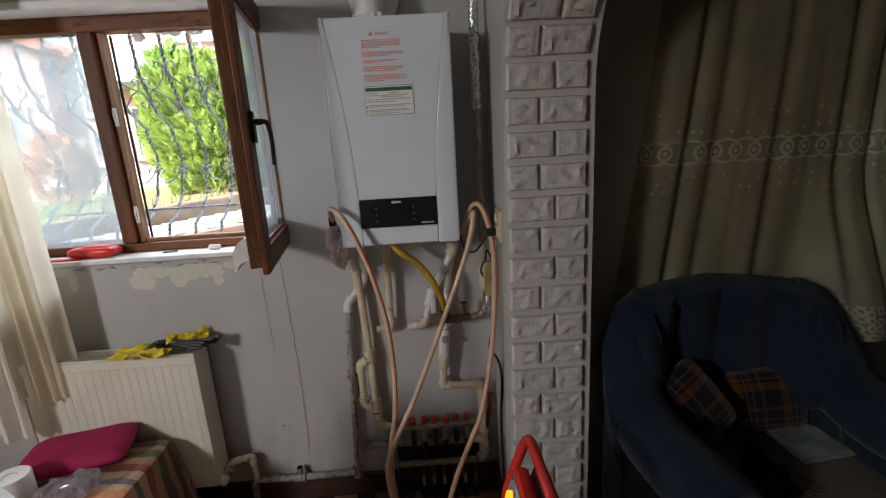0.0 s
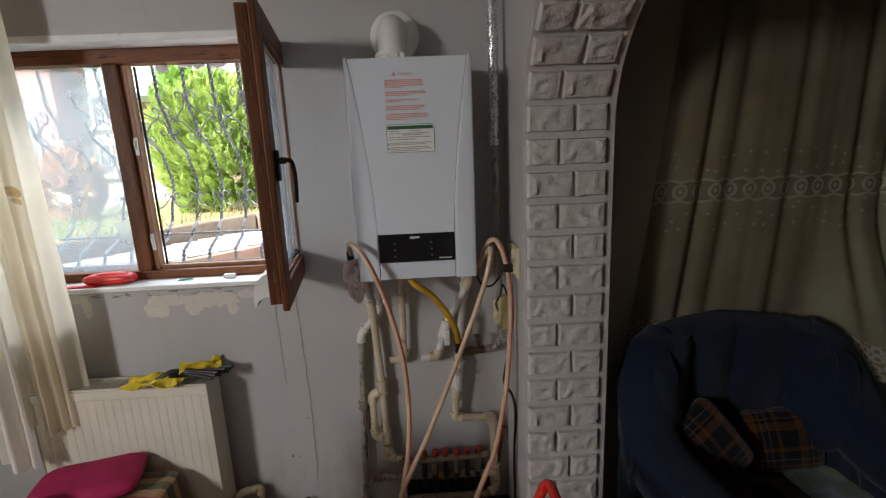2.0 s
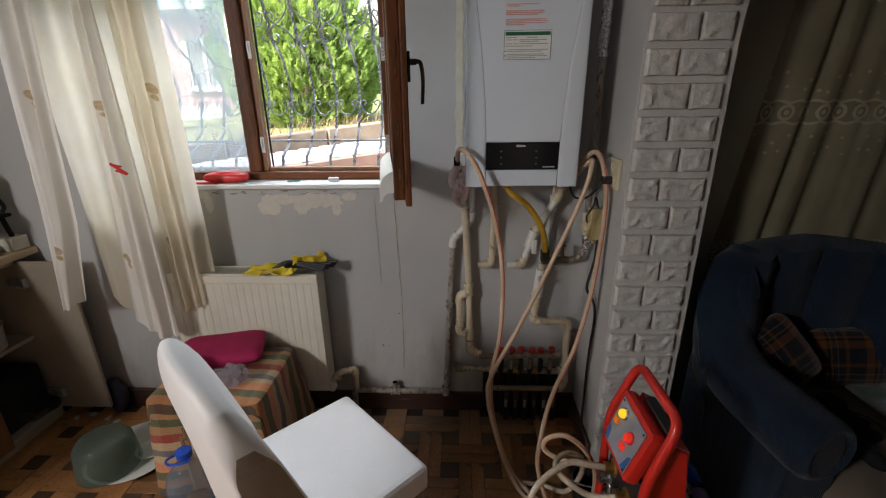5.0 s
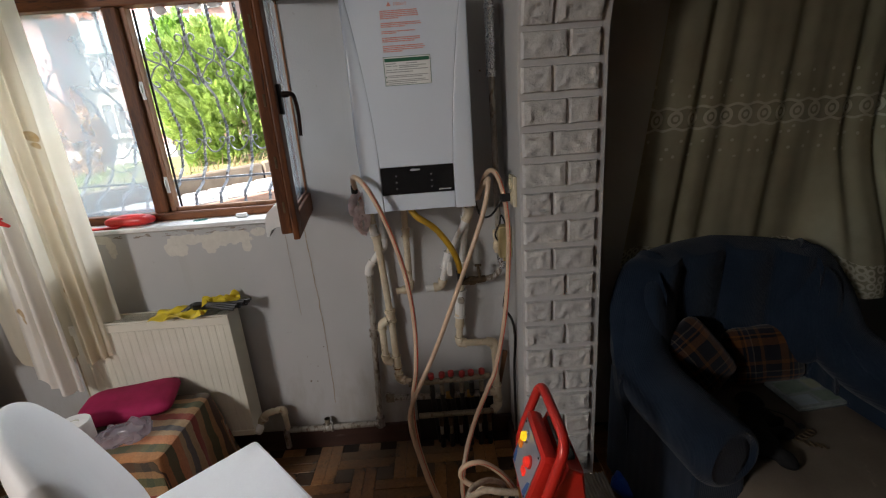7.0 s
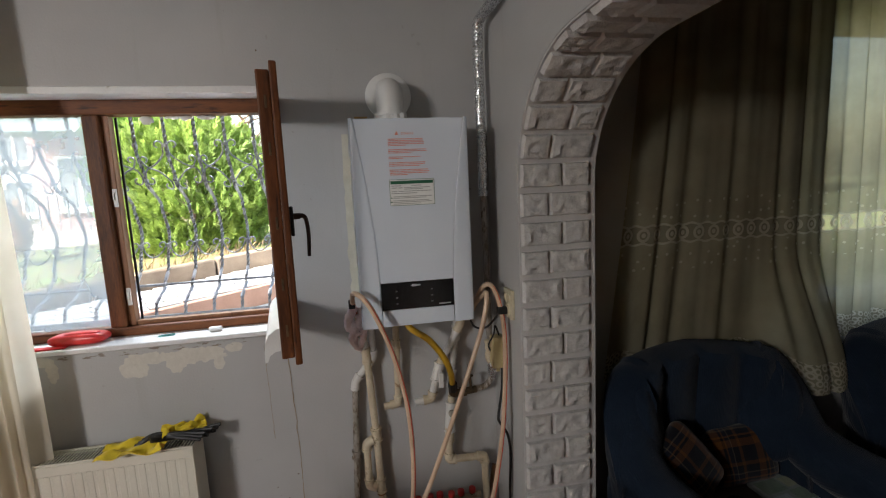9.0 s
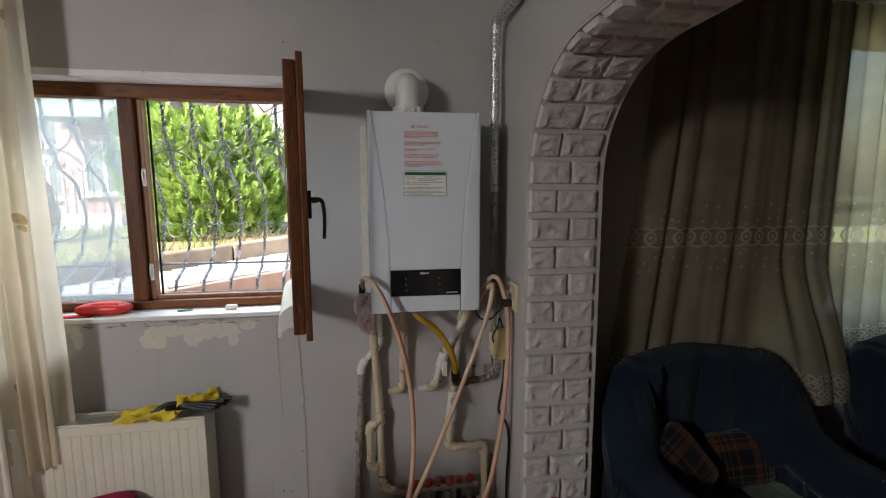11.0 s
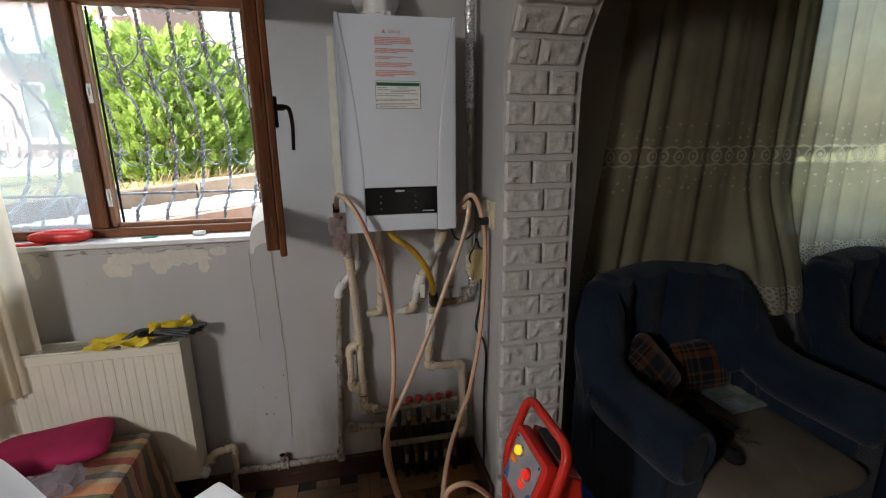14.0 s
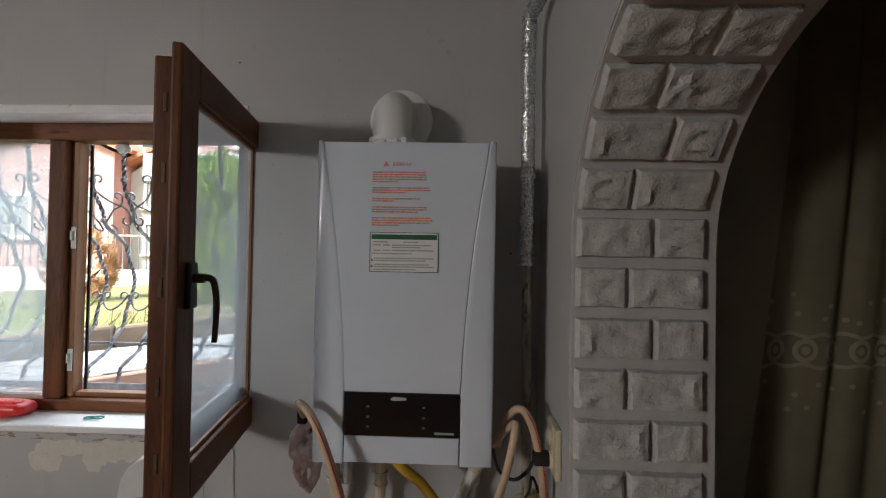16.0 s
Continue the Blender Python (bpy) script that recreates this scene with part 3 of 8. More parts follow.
cast_grey = surf("cast_aluminium", (0.34, 0.31, 0.26), (0.46, 0.42, 0.36), 20, 200, 0.65, metal=0.15, relief=0.3)
lamp_yellow = glow("lit_yellow_button", (1.0, 0.60, 0.02), 0.14)
lamp_red = glow("lit_red_button", (0.9, 0.035, 0.02), 0.07)
switch_amber = glow("amber_rocker_switch", (0.8, 0.22, 0.02), 0.03)
beige_plastic = surf("yellowed_plastic_box", (0.52, 0.42, 0.20), (0.62, 0.52, 0.28), 14, 200, 0.4, relief=0.1)
socket_plastic = surf("old_socket_plastic", (0.55, 0.49, 0.34), (0.64, 0.58, 0.42), 14, 200, 0.4, relief=0.05)
red_plastic = surf("bright_red_plastic", (0.62, 0.02, 0.02), (0.72, 0.04, 0.035), 8, 200, 0.3, relief=0.03)
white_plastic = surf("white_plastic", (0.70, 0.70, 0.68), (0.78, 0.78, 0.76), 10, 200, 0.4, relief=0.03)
crack_dark = surf("crack_dirt", (0.10, 0.075, 0.045), (0.20, 0.15, 0.085), 40, 200, 0.9, relief=0.2)
filler_cream = surf("old_cream_plaster", (0.52, 0.50, 0.40), (0.62, 0.60, 0.50), 14, 160, 0.8, relief=0.4)
chipboard = surf("white_faced_board", (0.24, 0.205, 0.155), (0.32, 0.275, 0.215), 5, 120, 0.5, dirt=(0.30, 0.25, 0.19))
worktop_wood = surf("pale_worktop_edge", (0.46, 0.34, 0.20), (0.60, 0.47, 0.30), 6, 80, 0.5, stretch=(1, 0.4, 4))
porcelain = surf("glazed_porcelain", (0.62, 0.63, 0.60), (0.70, 0.71, 0.68), 6, 200, 0.2, 0.04, relief=0.02, dirt=(0.28, 0.32, 0.24), dirt_at=0.7)
frosted = clear("grey_green_plastic", (0.74, 0.80, 0.76), 0.30, (0.38, 0.45, 0.40), 0.12)
bottle_plastic = clear("clear_bottle_plastic", (0.86, 0.92, 0.97), 0.12, (0.7, 0.8, 0.9), 0.05)
jug_plastic = clear("thick_bottle_plastic", (0.80, 0.88, 0.95), 0.26, (0.42, 0.52, 0.66), 0.05)
bag_plastic = clear("crumpled_plastic_bag", (0.88, 0.86, 0.90), 0.42, (0.56, 0.52, 0.58), 0.1)
blue_plastic = surf("blue_plastic", (0.012, 0.06, 0.42), (0.02, 0.10, 0.55), 8, 200, 0.3, relief=0.03)
purple_plastic = surf("purple_plastic", (0.26, 0.16, 0.42), (0.36, 0.24, 0.52), 8, 200, 0.4, relief=0.03)
tissue = surf("white_tissue", (0.74, 0.73, 0.71), (0.80, 0.79, 0.77), 20, 200, 0.95, relief=0.3)
dark_cloth = surf("black_cloth", (0.007, 0.007, 0.008), (0.016, 0.016, 0.017), 20, 240, 0.9, relief=0.5, spec=0.2)
curtain_cream = fabric("cream_lining_curtain", (0.76, 0.70, 0.56), (0.84, 0.79, 0.67), 0.60, 0.04)
curtain_print = fabric("sheer_printed_curtain", (0.88, 0.85, 0.79), (0.92, 0.90, 0.86), 0.36, 0.09, print_colour=(0.46, 0.29, 0.09))
curtain_leaf = fabric("printed_cream_curtain", (0.78, 0.71, 0.57), (0.85, 0.79, 0.67), 0.58, 0.04, print_colour=(0.44, 0.27, 0.08))
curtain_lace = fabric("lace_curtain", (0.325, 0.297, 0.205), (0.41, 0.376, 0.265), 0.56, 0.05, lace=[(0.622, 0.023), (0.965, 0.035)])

paving_stone = surf("pale_paving_stone", (0.44, 0.44, 0.45), (0.58, 0.58, 0.58), 9, 120, 0.8, relief=0.4, vary=0.12)
terracotta = surf("terracotta_paint", (0.46, 0.26, 0.18), (0.56, 0.34, 0.25), 6, 120, 0.8, relief=0.2)
kerb_stone = surf("weathered_kerb", (0.15, 0.112, 0.080), (0.24, 0.185, 0.135), 7, 120, 0.9, relief=0.5)
lawn = surf("lawn_soil", (0.115, 0.085, 0.048), (0.165, 0.125, 0.072), 3, 60, 0.95, relief=0.6, dist=0.02, dirt=(0.11, 0.17, 0.04), dirt_at=0.45)
render_pink = surf("pink_house_render", (0.36, 0.215, 0.205), (0.42, 0.26, 0.245), 2, 60, 0.9, relief=0.2)
render_white = surf("white_house_render", (0.42, 0.41, 0.39), (0.50, 0.49, 0.47), 2, 60, 0.9, relief=0.2)
render_blue = surf("pale_blue_balcony", (0.29, 0.37, 0.40), (0.34, 0.42, 0.45), 2, 60, 0.8, relief=0.1)
roof_tile = surf("roof_tiles", (0.26, 0.10, 0.06), (0.38, 0.16, 0.10), 12, 60, 0.9, relief=0.5)
dark_glass = surf("house_window_glass", (0.17, 0.18, 0.19), (0.24, 0.25, 0.26), 3, 60, 0.15, relief=0)

# ---- the large structure ----
WALL, CEIL = 1.745, 2.55          # face of the north wall, height of the ceiling
P0, P1 = 0.255, 0.545             # the two faces of the partition with the arch
FY_IN = 1.839                     # inner face of the window's frame
WX0, WX1, WZ0, WZ1 = -1.92, -0.60, 1.18, 2.115   # the window's opening

solid("wall_north", boxes(((-3.05, WALL, 0), (WX0, 2.0, CEIL)), ((WX0, WALL, 0), (WX1, 2.0, WZ0 - 0.02)), ((WX0, WALL, WZ1), (WX1, 2.0, CEIL)),
      ((WX1, WALL, 0), (1.96, 2.0, CEIL)), ((1.96, WALL, 0), (3.3, 2.0, 1.05)), ((1.96, WALL, 2.42), (3.3, 2.0, CEIL)), ((3.3, WALL, 0), (3.75, 2.0, CEIL))), wall_grey,
      label="grey painted wall with peeling patches", category="wall", kind="structure", smooth=False)
solid("wall_west", boxes(((-3.05, -2.8, 0), (-2.8, -1.70, CEIL)), ((-3.05, -0.90, 0), (-2.8, WALL, CEIL)), ((-3.05, -1.70, 0), (-2.8, -0.90, 1.70)), ((-3.05, -1.70, 2.47), (-2.8, -0.90, CEIL))), wall_grey,
      label="grey painted side wall", category="wall", kind="structure", smooth=False)
# unseen walls: the grey half bounces fill light, the dark ones swallow it
solid("wall_south", boxes(((-3.05, -3.05, 0), (P0, -2.8, CEIL))), wall_grey, label="grey painted back wall", category="wall", kind="structure", smooth=False)
solid("wall_south_east", boxes(((P0, -3.05, 0), (3.75, -2.8, CEIL))), wall_brown, label="unseen back wall, dark brown to cut bounced light", category="wall", kind="structure", smooth=False)
solid("wall_east", boxes(((3.5, -2.8, 0), (3.75, WALL, CEIL))), wall_brown, label="unseen far wall, dark brown to cut bounced light", category="wall", kind="structure", smooth=False)
solid("ceiling", boxes(((-3.05, -3.05, CEIL), (3.75, 2.0, CEIL + 0.2)), ((-2.8, WALL - 0.13, CEIL - 0.03), (P0, WALL, CEIL))), ceiling_paint,
      label="plain off-white ceiling with a shallow edge beam", category="ceiling", kind="structure", smooth=False)


def arch(n=14):
    """The arch's inner line in y and z, from the floor by the window wall up and over to the far jamb."""
    way = [(1.405, 0.0), (1.405, 1.70)]
    for k in range(1, n + 1):
        a = math.pi / 2 * k / n
        way.append((1.0 + 0.405 * math.cos(a), 1.70 + 0.385 * math.sin(a)))
    way += [(0.70, 2.083), (0.20, 2.080)]
    for k in range(1, n + 1):
        a = math.pi / 2 * (1 - k / n)
        way.append((0.20 - 0.405 * math.cos(a), 1.70 + 0.38 * math.sin(a)))
    return way + [(-0.205, 0.0)]


def partition():
    bm = boxes(((P0, 1.405, 0), (P1, WALL, CEIL)), ((P0, -2.8, 0), (P1, -0.205, CEIL)))
    way = arch()[1:-1]
    for (y0, z0), (y1, z1) in zip(way, way[1:]):
        prism(bm, [(y0, z0), (y1, z1), (y1, CEIL), (y0, CEIL)], (P0, P1), "x")
    bmesh.ops.remove_doubles(bm, verts=bm.verts[:], dist=1e-5)
    twice = {}
    for f in bm.faces:
        twice.setdefault(tuple(round(c, 4) for c in f.calc_center_median()), []).append(f)
    bmesh.ops.delete(bm, geom=[f for fs in twice.values() if len(fs) > 1 for f in fs], context="FACES_ONLY")
    return bm


solid("wall_arch", partition(), wall_grey, label="grey partition wall with a wide arched opening", category="wall", kind="structure", smooth=False)

arch_lining = thing("arch_lining", (P0, 1.4, 0), "white painted rough stones lining the arch", "arch lining", kind="structure")
lining = bmesh.new()      # painted mortar bed that the stones sit in
line = arch()
for (y0, z0), (y1, z1) in zip(line, line[1:]):
    d = Vector((0, y1 - y0, z1 - z0)).normalized()
    inward = Vector((0, -d.z, d.y)) * 0.006
    a = [lining.verts.new(Vector((x, y, z)) + k * inward) for x in (P0 + 0.002, P1 - 0.002) for y, z in ((y0, z0), (y1, z1)) for k in (0.0, 1.0)]
    for q in ((0, 1, 3, 2), (4, 5, 7, 6), (1, 3, 7, 5), (0, 2, 6, 4)):
        lining.faces.new([a[i] for i in q])
bmesh.ops.remove_doubles(lining, verts=lining.verts[:], dist=1e-5)
part("mortar_bed", lining, joint_white, arch_lining, "white painted mortar bed", smooth=False)

solid("window_lintel", box(bmesh.new(), (WX0, WALL - 0.004, 2.088), (WX1 + 0.012, FY_IN, WZ1 - 0.0005), 0.003), sill_white, (-1.2, WALL, 2.1), "white plastered lintel over the window", "lintel", kind="structure")
solid("window_sill", box(bmesh.new(), (WX0, WALL - 0.022, WZ0 - 0.02), (WX1, 2.02, WZ0), 0.004), sill_white, (-1.2, WALL, WZ0), "chipped white painted window sill", "window sill", kind="structure")
bm = bmesh.new()
box(bm, (-2.8, WALL - 0.02, 0), (P0, WALL - 0.001, 0.105), 0.004)
solid("baseboard_north", bm, skirting_brown, (-1, WALL, 0), "dark brown scuffed wooden skirting board", "baseboard", kind="structure")
solid("baseboard_arch", box(bmesh.new(), (P0 - 0.02, 1.41, 0), (P0 - 0.001, WALL - 0.02, 0.09), 0.004), skirting_brown, (P0, 1.5, 0), "dark brown wooden skirting board", "baseboard", kind="structure")

# ---- the window ----
FY = 1.87


def wood_bar(name, lo, hi, parent, material=None, bevel=0.006, label=""):
    return part(name, box(bmesh.new(), lo, hi, bevel, 2), material or frame_wood, parent, label)


window = thing("window_1", (-1.25, FY, WZ0), "varnished brown wooden window with one fixed pane", "window", kind="structure")
wood_bar("top_rail", (WX0, FY - 0.03, 2.035), (WX1, FY + 0.035, WZ1 - 0.002), window, rail_wood)
wood_bar("bottom_rail", (WX0, FY - 0.03, WZ0), (WX1, FY + 0.035, 1.216), window, rail_wood)
wood_bar("left_post", (WX0, FY - 0.03, 1.217), (WX0 + 0.07, FY + 0.035, 2.034), window)
wood_bar("right_post", (WX1 - 0.055, FY - 0.012, 1.217), (WX1, FY + 0.035, 2.034), window)
wood_bar("mullion", (-1.278, FY - 0.03, 1.217), (-1.222, FY + 0.035, 2.034), window)
wood_bar("rebate", (-1.2215, FY - 0.008, 1.217), (-1.198, FY + 0.03, 2.034), window, rebate_wood, 0.003, "bare worn rebate wood")
wood_bar("bottom_rebate", (-1.1975, FY + 0.0, 1.2165), (WX1 - 0.056, FY + 0.03, 1.232), window, rebate_wood, 0.003)
wood_bar("bead", (-1.195, FY + 0.031, 1.217), (-1.187, FY + 0.036, 2.034), window, rubber_black, 0.0, "black rubber seal")
pane = part("pane", box(bmesh.new(), (WX0 + 0.07, FY + 0.006, 1.2165), (-1.278, FY + 0.010, 2.0345)), old_glass, window, "hazy dirty glass pane")
pane.visible_shadow = False
for z in (1.725, 1.335):
    plate = box(bmesh.new(), (-1.215, FY - 0.0125, z - 0.035), (-1.200, FY - 0.0085, z + 0.035), 0.001)
    box(plate, (-1.213, FY - 0.020, z - 0.008), (-1.207, FY - 0.012, z + 0.022), 0.001)
    part("striker_plate", plate, white_plastic, window, "white metal striker plate")

for x, w, h in ((-1.077, 0.022, 0.016), (-0.985, 0.030, 0.006), (-0.935, 0.024, 0.010), (-0.862, 0.034, 0.007)):
    bm = pad(bmesh.new(), (w, 0.012, h), Matrix.Translation((x, 1.893, 2.036 - h * 0.8)), power=0.8, flat=0.8, seg=(18, 10))
    for v in bm.verts:
        v.co += Vector((noise.noise(v.co * 70), 0, noise.noise(v.co * 70 + Vector((3, 0, 0))))) * 0.009
        v.co.z = min(v.co.z, 2.0345)
    solid("sealant_scrap", bm, sill_white, (x, 1.893, 2.034), "torn white scrap of sealing foam under the window head", "sealant")

# open sash, hung on the right post and swung into the room
SW, SZ0, SZ1 = 0.563, 1.195, 2.067
sash = thing("open_window_sash", (0, 0, 0), "brown wooden window sash standing wide open into the room", "window sash")


def sash_ring(name, x0, x1, z0, z1, y0, y1, w, material, rail=None):
    rail = rail or w
    wood_bar("stile", (x0, y0, z0), (x0 + w, y1, z1), sash, material, 0.005)
    wood_bar("stile", (x1 - w, y0, z0), (x1, y1, z1), sash, material, 0.005)
    wood_bar("rail", (x0 + w, y0, z1 - rail), (x1 - w, y1, z1), sash, rail_wood, 0.005)
    wood_bar("rail", (x0 + w, y0, z0), (x1 - w, y1, z0 + rail), sash, rail_wood, 0.005)


sash_ring("lip", 0.0, SW, SZ0, SZ1, 0.0, 0.020, 0.078, frame_wood)
sash_ring("core", 0.02, SW - 0.018, SZ0 + 0.018, SZ1 - 0.020, -0.037, -0.0005, 0.055, frame_wood)
glass = part("pane", box(bmesh.new(), (0.076, -0.012, SZ0 + 0.075), (SW - 0.0735, -0.008, SZ1 - 0.075)), sash_glass, sash, "streaky bluish glass pane")
glass.visible_shadow = False
for a, b in (((0.078, 0.0, SZ0 + 0.078), (SW - 0.078, 0.008, SZ0 + 0.088)), ((0.078, 0.0, SZ1 - 0.088), (SW - 0.078, 0.008, SZ1 - 0.078)),
             ((0.078, 0.0, SZ0 + 0.088), (0.086, 0.008, SZ1 - 0.088)), ((SW - 0.086, 0.0, SZ0 + 0.088), (SW - 0.078, 0.008, SZ1 - 0.088))):
    wood_bar("glazing_bead", a, b, sash, rebate_wood, 0.002)
bm = bmesh.new()          # rounded weather bar on the outer face, its sky reflection put in as white
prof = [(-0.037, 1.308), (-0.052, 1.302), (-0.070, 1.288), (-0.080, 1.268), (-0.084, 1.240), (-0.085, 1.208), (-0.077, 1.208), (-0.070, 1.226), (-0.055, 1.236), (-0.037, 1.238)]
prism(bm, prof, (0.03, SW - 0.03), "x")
part("weather_bar", bm, white_plastic, sash, "painted rounded weather bar, white for the sky it reflects")
bm = bmesh.new()
box(bm, (SW - 0.064, 0.0202, 1.578), (SW - 0.030, 0.031, 1.666), 0.004, 2)
handle = part("handle", bm, rubber_black, sash, "dark bronze lever handle")
bm = bmesh.new()
tube(bm, [(SW - 0.047, 0.030, 1.636), (SW - 0.047, 0.050, 1.636)], 0.0095, 12)
tube(bm, spline([(SW - 0.047, 0.042, 1.637), (SW - 0.048, 0.058, 1.636), (SW - 0.050, 0.066, 1.624), (SW - 0.052, 0.070, 1.58), (SW - 0.053, 0.067, 1.513)], 6), lambda t: 0.0074 - 0.002 * t, 10)
part("lever", bm, skirting_brown, handle, "dark bronze curved lever")
for z in (1.30, 1.44, 1.62, 1.83, 1.96):
    part("bolt_plate", box(bmesh.new(), (SW - 0.0182, -0.019, z - 0.018), (SW - 0.0165, -0.012, z + 0.018), 0.0008), dark_brass, sash, "small dull locking plate")
for z in (1.36, 1.90):
    part("hinge", tube(bmesh.new(), [(-0.004, 0.025, z - 0.04), (-0.004, 0.025, z + 0.04)], 0.008, 10), steel, sash, "steel barrel hinge")
ang = math.degrees(math.atan2(1.266 - 1.822, -0.498 + 0.592))
sash.matrix_basis = pose(-0.592, 1.822, 0, 0, 0, ang)
for z in (1.72, 1.33):
    part("hinge_leaf", box(bmesh.new(), (WX1 - 0.050, FY - 0.0165, z - 0.045), (WX1 - 0.02, FY - 0.0125, z + 0.045), 0.001), steel, window)


# ---- wrought-iron window guard ----
def belly(z):
    """How far the guard bulges outwards at a height."""
    knots = [(1.19, 0.0), (1.25, 0.015), (1.31, 0.115), (1.40, 0.185), (1.56, 0.235), (1.69, 0.19), (1.80, 0.07), (1.93, 0.012), (2.10, 0.0)]
    z = min(max(z, 1.19), 2.10)
    for (a, fa), (b, fb) in zip(knots, knots[1:]):
        if z <= b:
            t = (z - a) / (b - a)
            t = t * t * (3 - 2 * t)
            return fa + (fb - fa) * t
    return 0.0


GY = 2.05
guard = thing("window_guard", (-1.25, GY, 1.19), "dark wrought-iron window guard with twisted bellied bars and scrolls", "window guard")
BARS = [-1.805 + 0.12 * k for k in range(11)]
for x in BARS:
    way = [Vector((x, GY + belly(z), z)) for z in np.linspace(1.19, 2.10, 56)]
    part("twisted_bar", tube(bmesh.new(), way, 0.0082, 4, twist=60.0), iron, guard, smooth=False)
for z, y in ((1.195, GY), (2.098, GY)):
    part("rail", box(bmesh.new(), (-1.86, y - 0.006, z - 0.012), (-0.56, y + 0.006, z + 0.012), 0.002), iron, guard)
part("rail", tube(bmesh.new(), [(-1.86, GY + 0.15, 1.318), (-0.56, GY + 0.15, 1.318)], 0.006, 8), iron, guard)


def curl(cx, cz, r, start, turns, n=16):
    return [(cx + r * (1 - 0.55 * k / n) * math.cos(start + turns * k / n), cz + r * (1 - 0.55 * k / n) * math.sin(start + turns * k / n)) for k in range(n + 1)]


def scroll(points):
    way = [Vector((x, GY + belly(z) - 0.011, z)) for x, z in points]
    part("scroll", tube(bmesh.new(), way, 0.0036, 6), iron, guard)


for i, (a, b) in enumerate(zip(BARS, BARS[1:])):
    s = 1 if i % 2 == 0 else -1
    hi, lo = (a, b) if s > 0 else (b, a)
    # a long wave from a curl high on one bar to a curl low on the next
    head = curl(hi + s * 0.030, 1.945, 0.020, math.pi if s > 0 else 0.0, -s * 4.6)[::-1]
    wave = [tuple(q)[:2] for q in spline([(hi + s * 0.010, 1.945, 0), (hi + s * 0.016, 1.905, 0), (hi + s * 0.055, 1.868, 0), (lo - s * 0.020, 1.845, 0), (lo - s * 0.006, 1.812, 0)], 5)]
    tail = curl(lo - s * 0.026, 1.800, 0.020, 0.0 if s > 0 else math.pi, -s * 4.6)
    scroll(head + wave + tail)
    # the answering short wave
    head = curl(lo - s * 0.026, 1.885, 0.016, 0.0 if s > 0 else math.pi, s * 4.6)[::-1]
    wave = [tuple(q)[:2] for q in spline([(lo - s * 0.010, 1.885, 0), (lo - s * 0.03, 1.855, 0), (hi + s * 0.05, 1.835, 0), (hi + s * 0.012, 1.79, 0)], 5)]
    tail = curl(hi + s * 0.030, 1.775, 0.017, math.pi if s > 0 else 0.0, s * 4.6)
    scroll(head + wave + tail)
    # hanging bow between two curls, lower down
    left = curl(a + 0.026, 1.500, 0.018, math.pi, -4.6)[::-1]
    right = curl(b - 0.026, 1.500, 0.018, 0.0, 4.6)
    bow = [(a + 0.008 + (b - a - 0.016) * k / 8, 1.500 - 0.055 * math.sin(math.pi * k / 8) ** 0.7) for k in range(9)]
    scroll(left + bow + right)
for x in BARS:
    for z in (1.945, 1.80, 1.50):
        part("collar", box(bmesh.new(), (x - 0.0075, GY + belly(z) - 0.013, z - 0.008), (x + 0.0075, GY + belly(z) + 0.008, z + 0.008), 0.002), iron, guard)

# ---- boiler ----
BX0, BX1, BZ0, BZ1, BY = -0.301, 0.109, 1.214, 1.948, 1.487
boiler = thing("wall_boiler", (-0.1, WALL, BZ0), "white wall-hung combi boiler with a black control strip", "boiler")
part("casing", box(bmesh.new(), (BX0, BY + 0.016, BZ0), (BX1, WALL - 0.004, BZ1), 0.007, 3), enamel, boiler)


def seam(side, z):
    """Where the raised middle of the front ends, at a height."""
    t = min(max((z - 1.36) / (BZ1 - 1.36), 0), 1)
    return -0.0965 + side * (0.1310 + 0.0595 * t ** 1.7)


left = [(seam(-1, z), z) for z in np.linspace(1.376, BZ1 - 0.004, 16)]
right = [(seam(1, z), z) for z in np.linspace(BZ1 - 0.004, 1.376, 16)]
part("front_panel", prism(bmesh.new(), left + right, (BY, BY + 0.02), "y", 0.004), enamel, boiler, "raised white front panel")


def wing(side):
    """The flank of the front beside the raised panel: it falls back a little and rounds over into the casing's side."""
    bm, edge, rows = bmesh.new(), (BX0 if side < 0 else BX1), []
    for z in np.linspace(BZ0 + 0.001, BZ1 - 0.001, 40):
        inner = seam(side, z) + side * 0.0012
        line = [(inner, BY + 0.018), (inner, BY + 0.0030), (inner + side * 0.0012, BY + 0.0018), (inner + side * 0.004, BY + 0.0012)]
        span = edge - side * 0.005 - line[-1][0]
        line += [(line[3][0] + span * k / 5, BY + 0.0012 + 0.0030 * (k / 5) ** 1.6) for k in range(1, 6)]
        line += [(edge - side * 0.0015, BY + 0.0060), (edge, BY + 0.0095), (edge, BY + 0.030)]
        rows.append([bm.verts.new((x, y, z)) for x, y in line])
    for a, b in zip(rows, rows[1:]):
        for k in range(len(a) - 1):
            bm.faces.new((a[k], a[k + 1], b[k + 1], b[k]))
    bm.faces.new(rows[0]), bm.faces.new(rows[-1][::-1])
    return part("front_flank", bm, enamel, boiler, "white curved flank of the front")


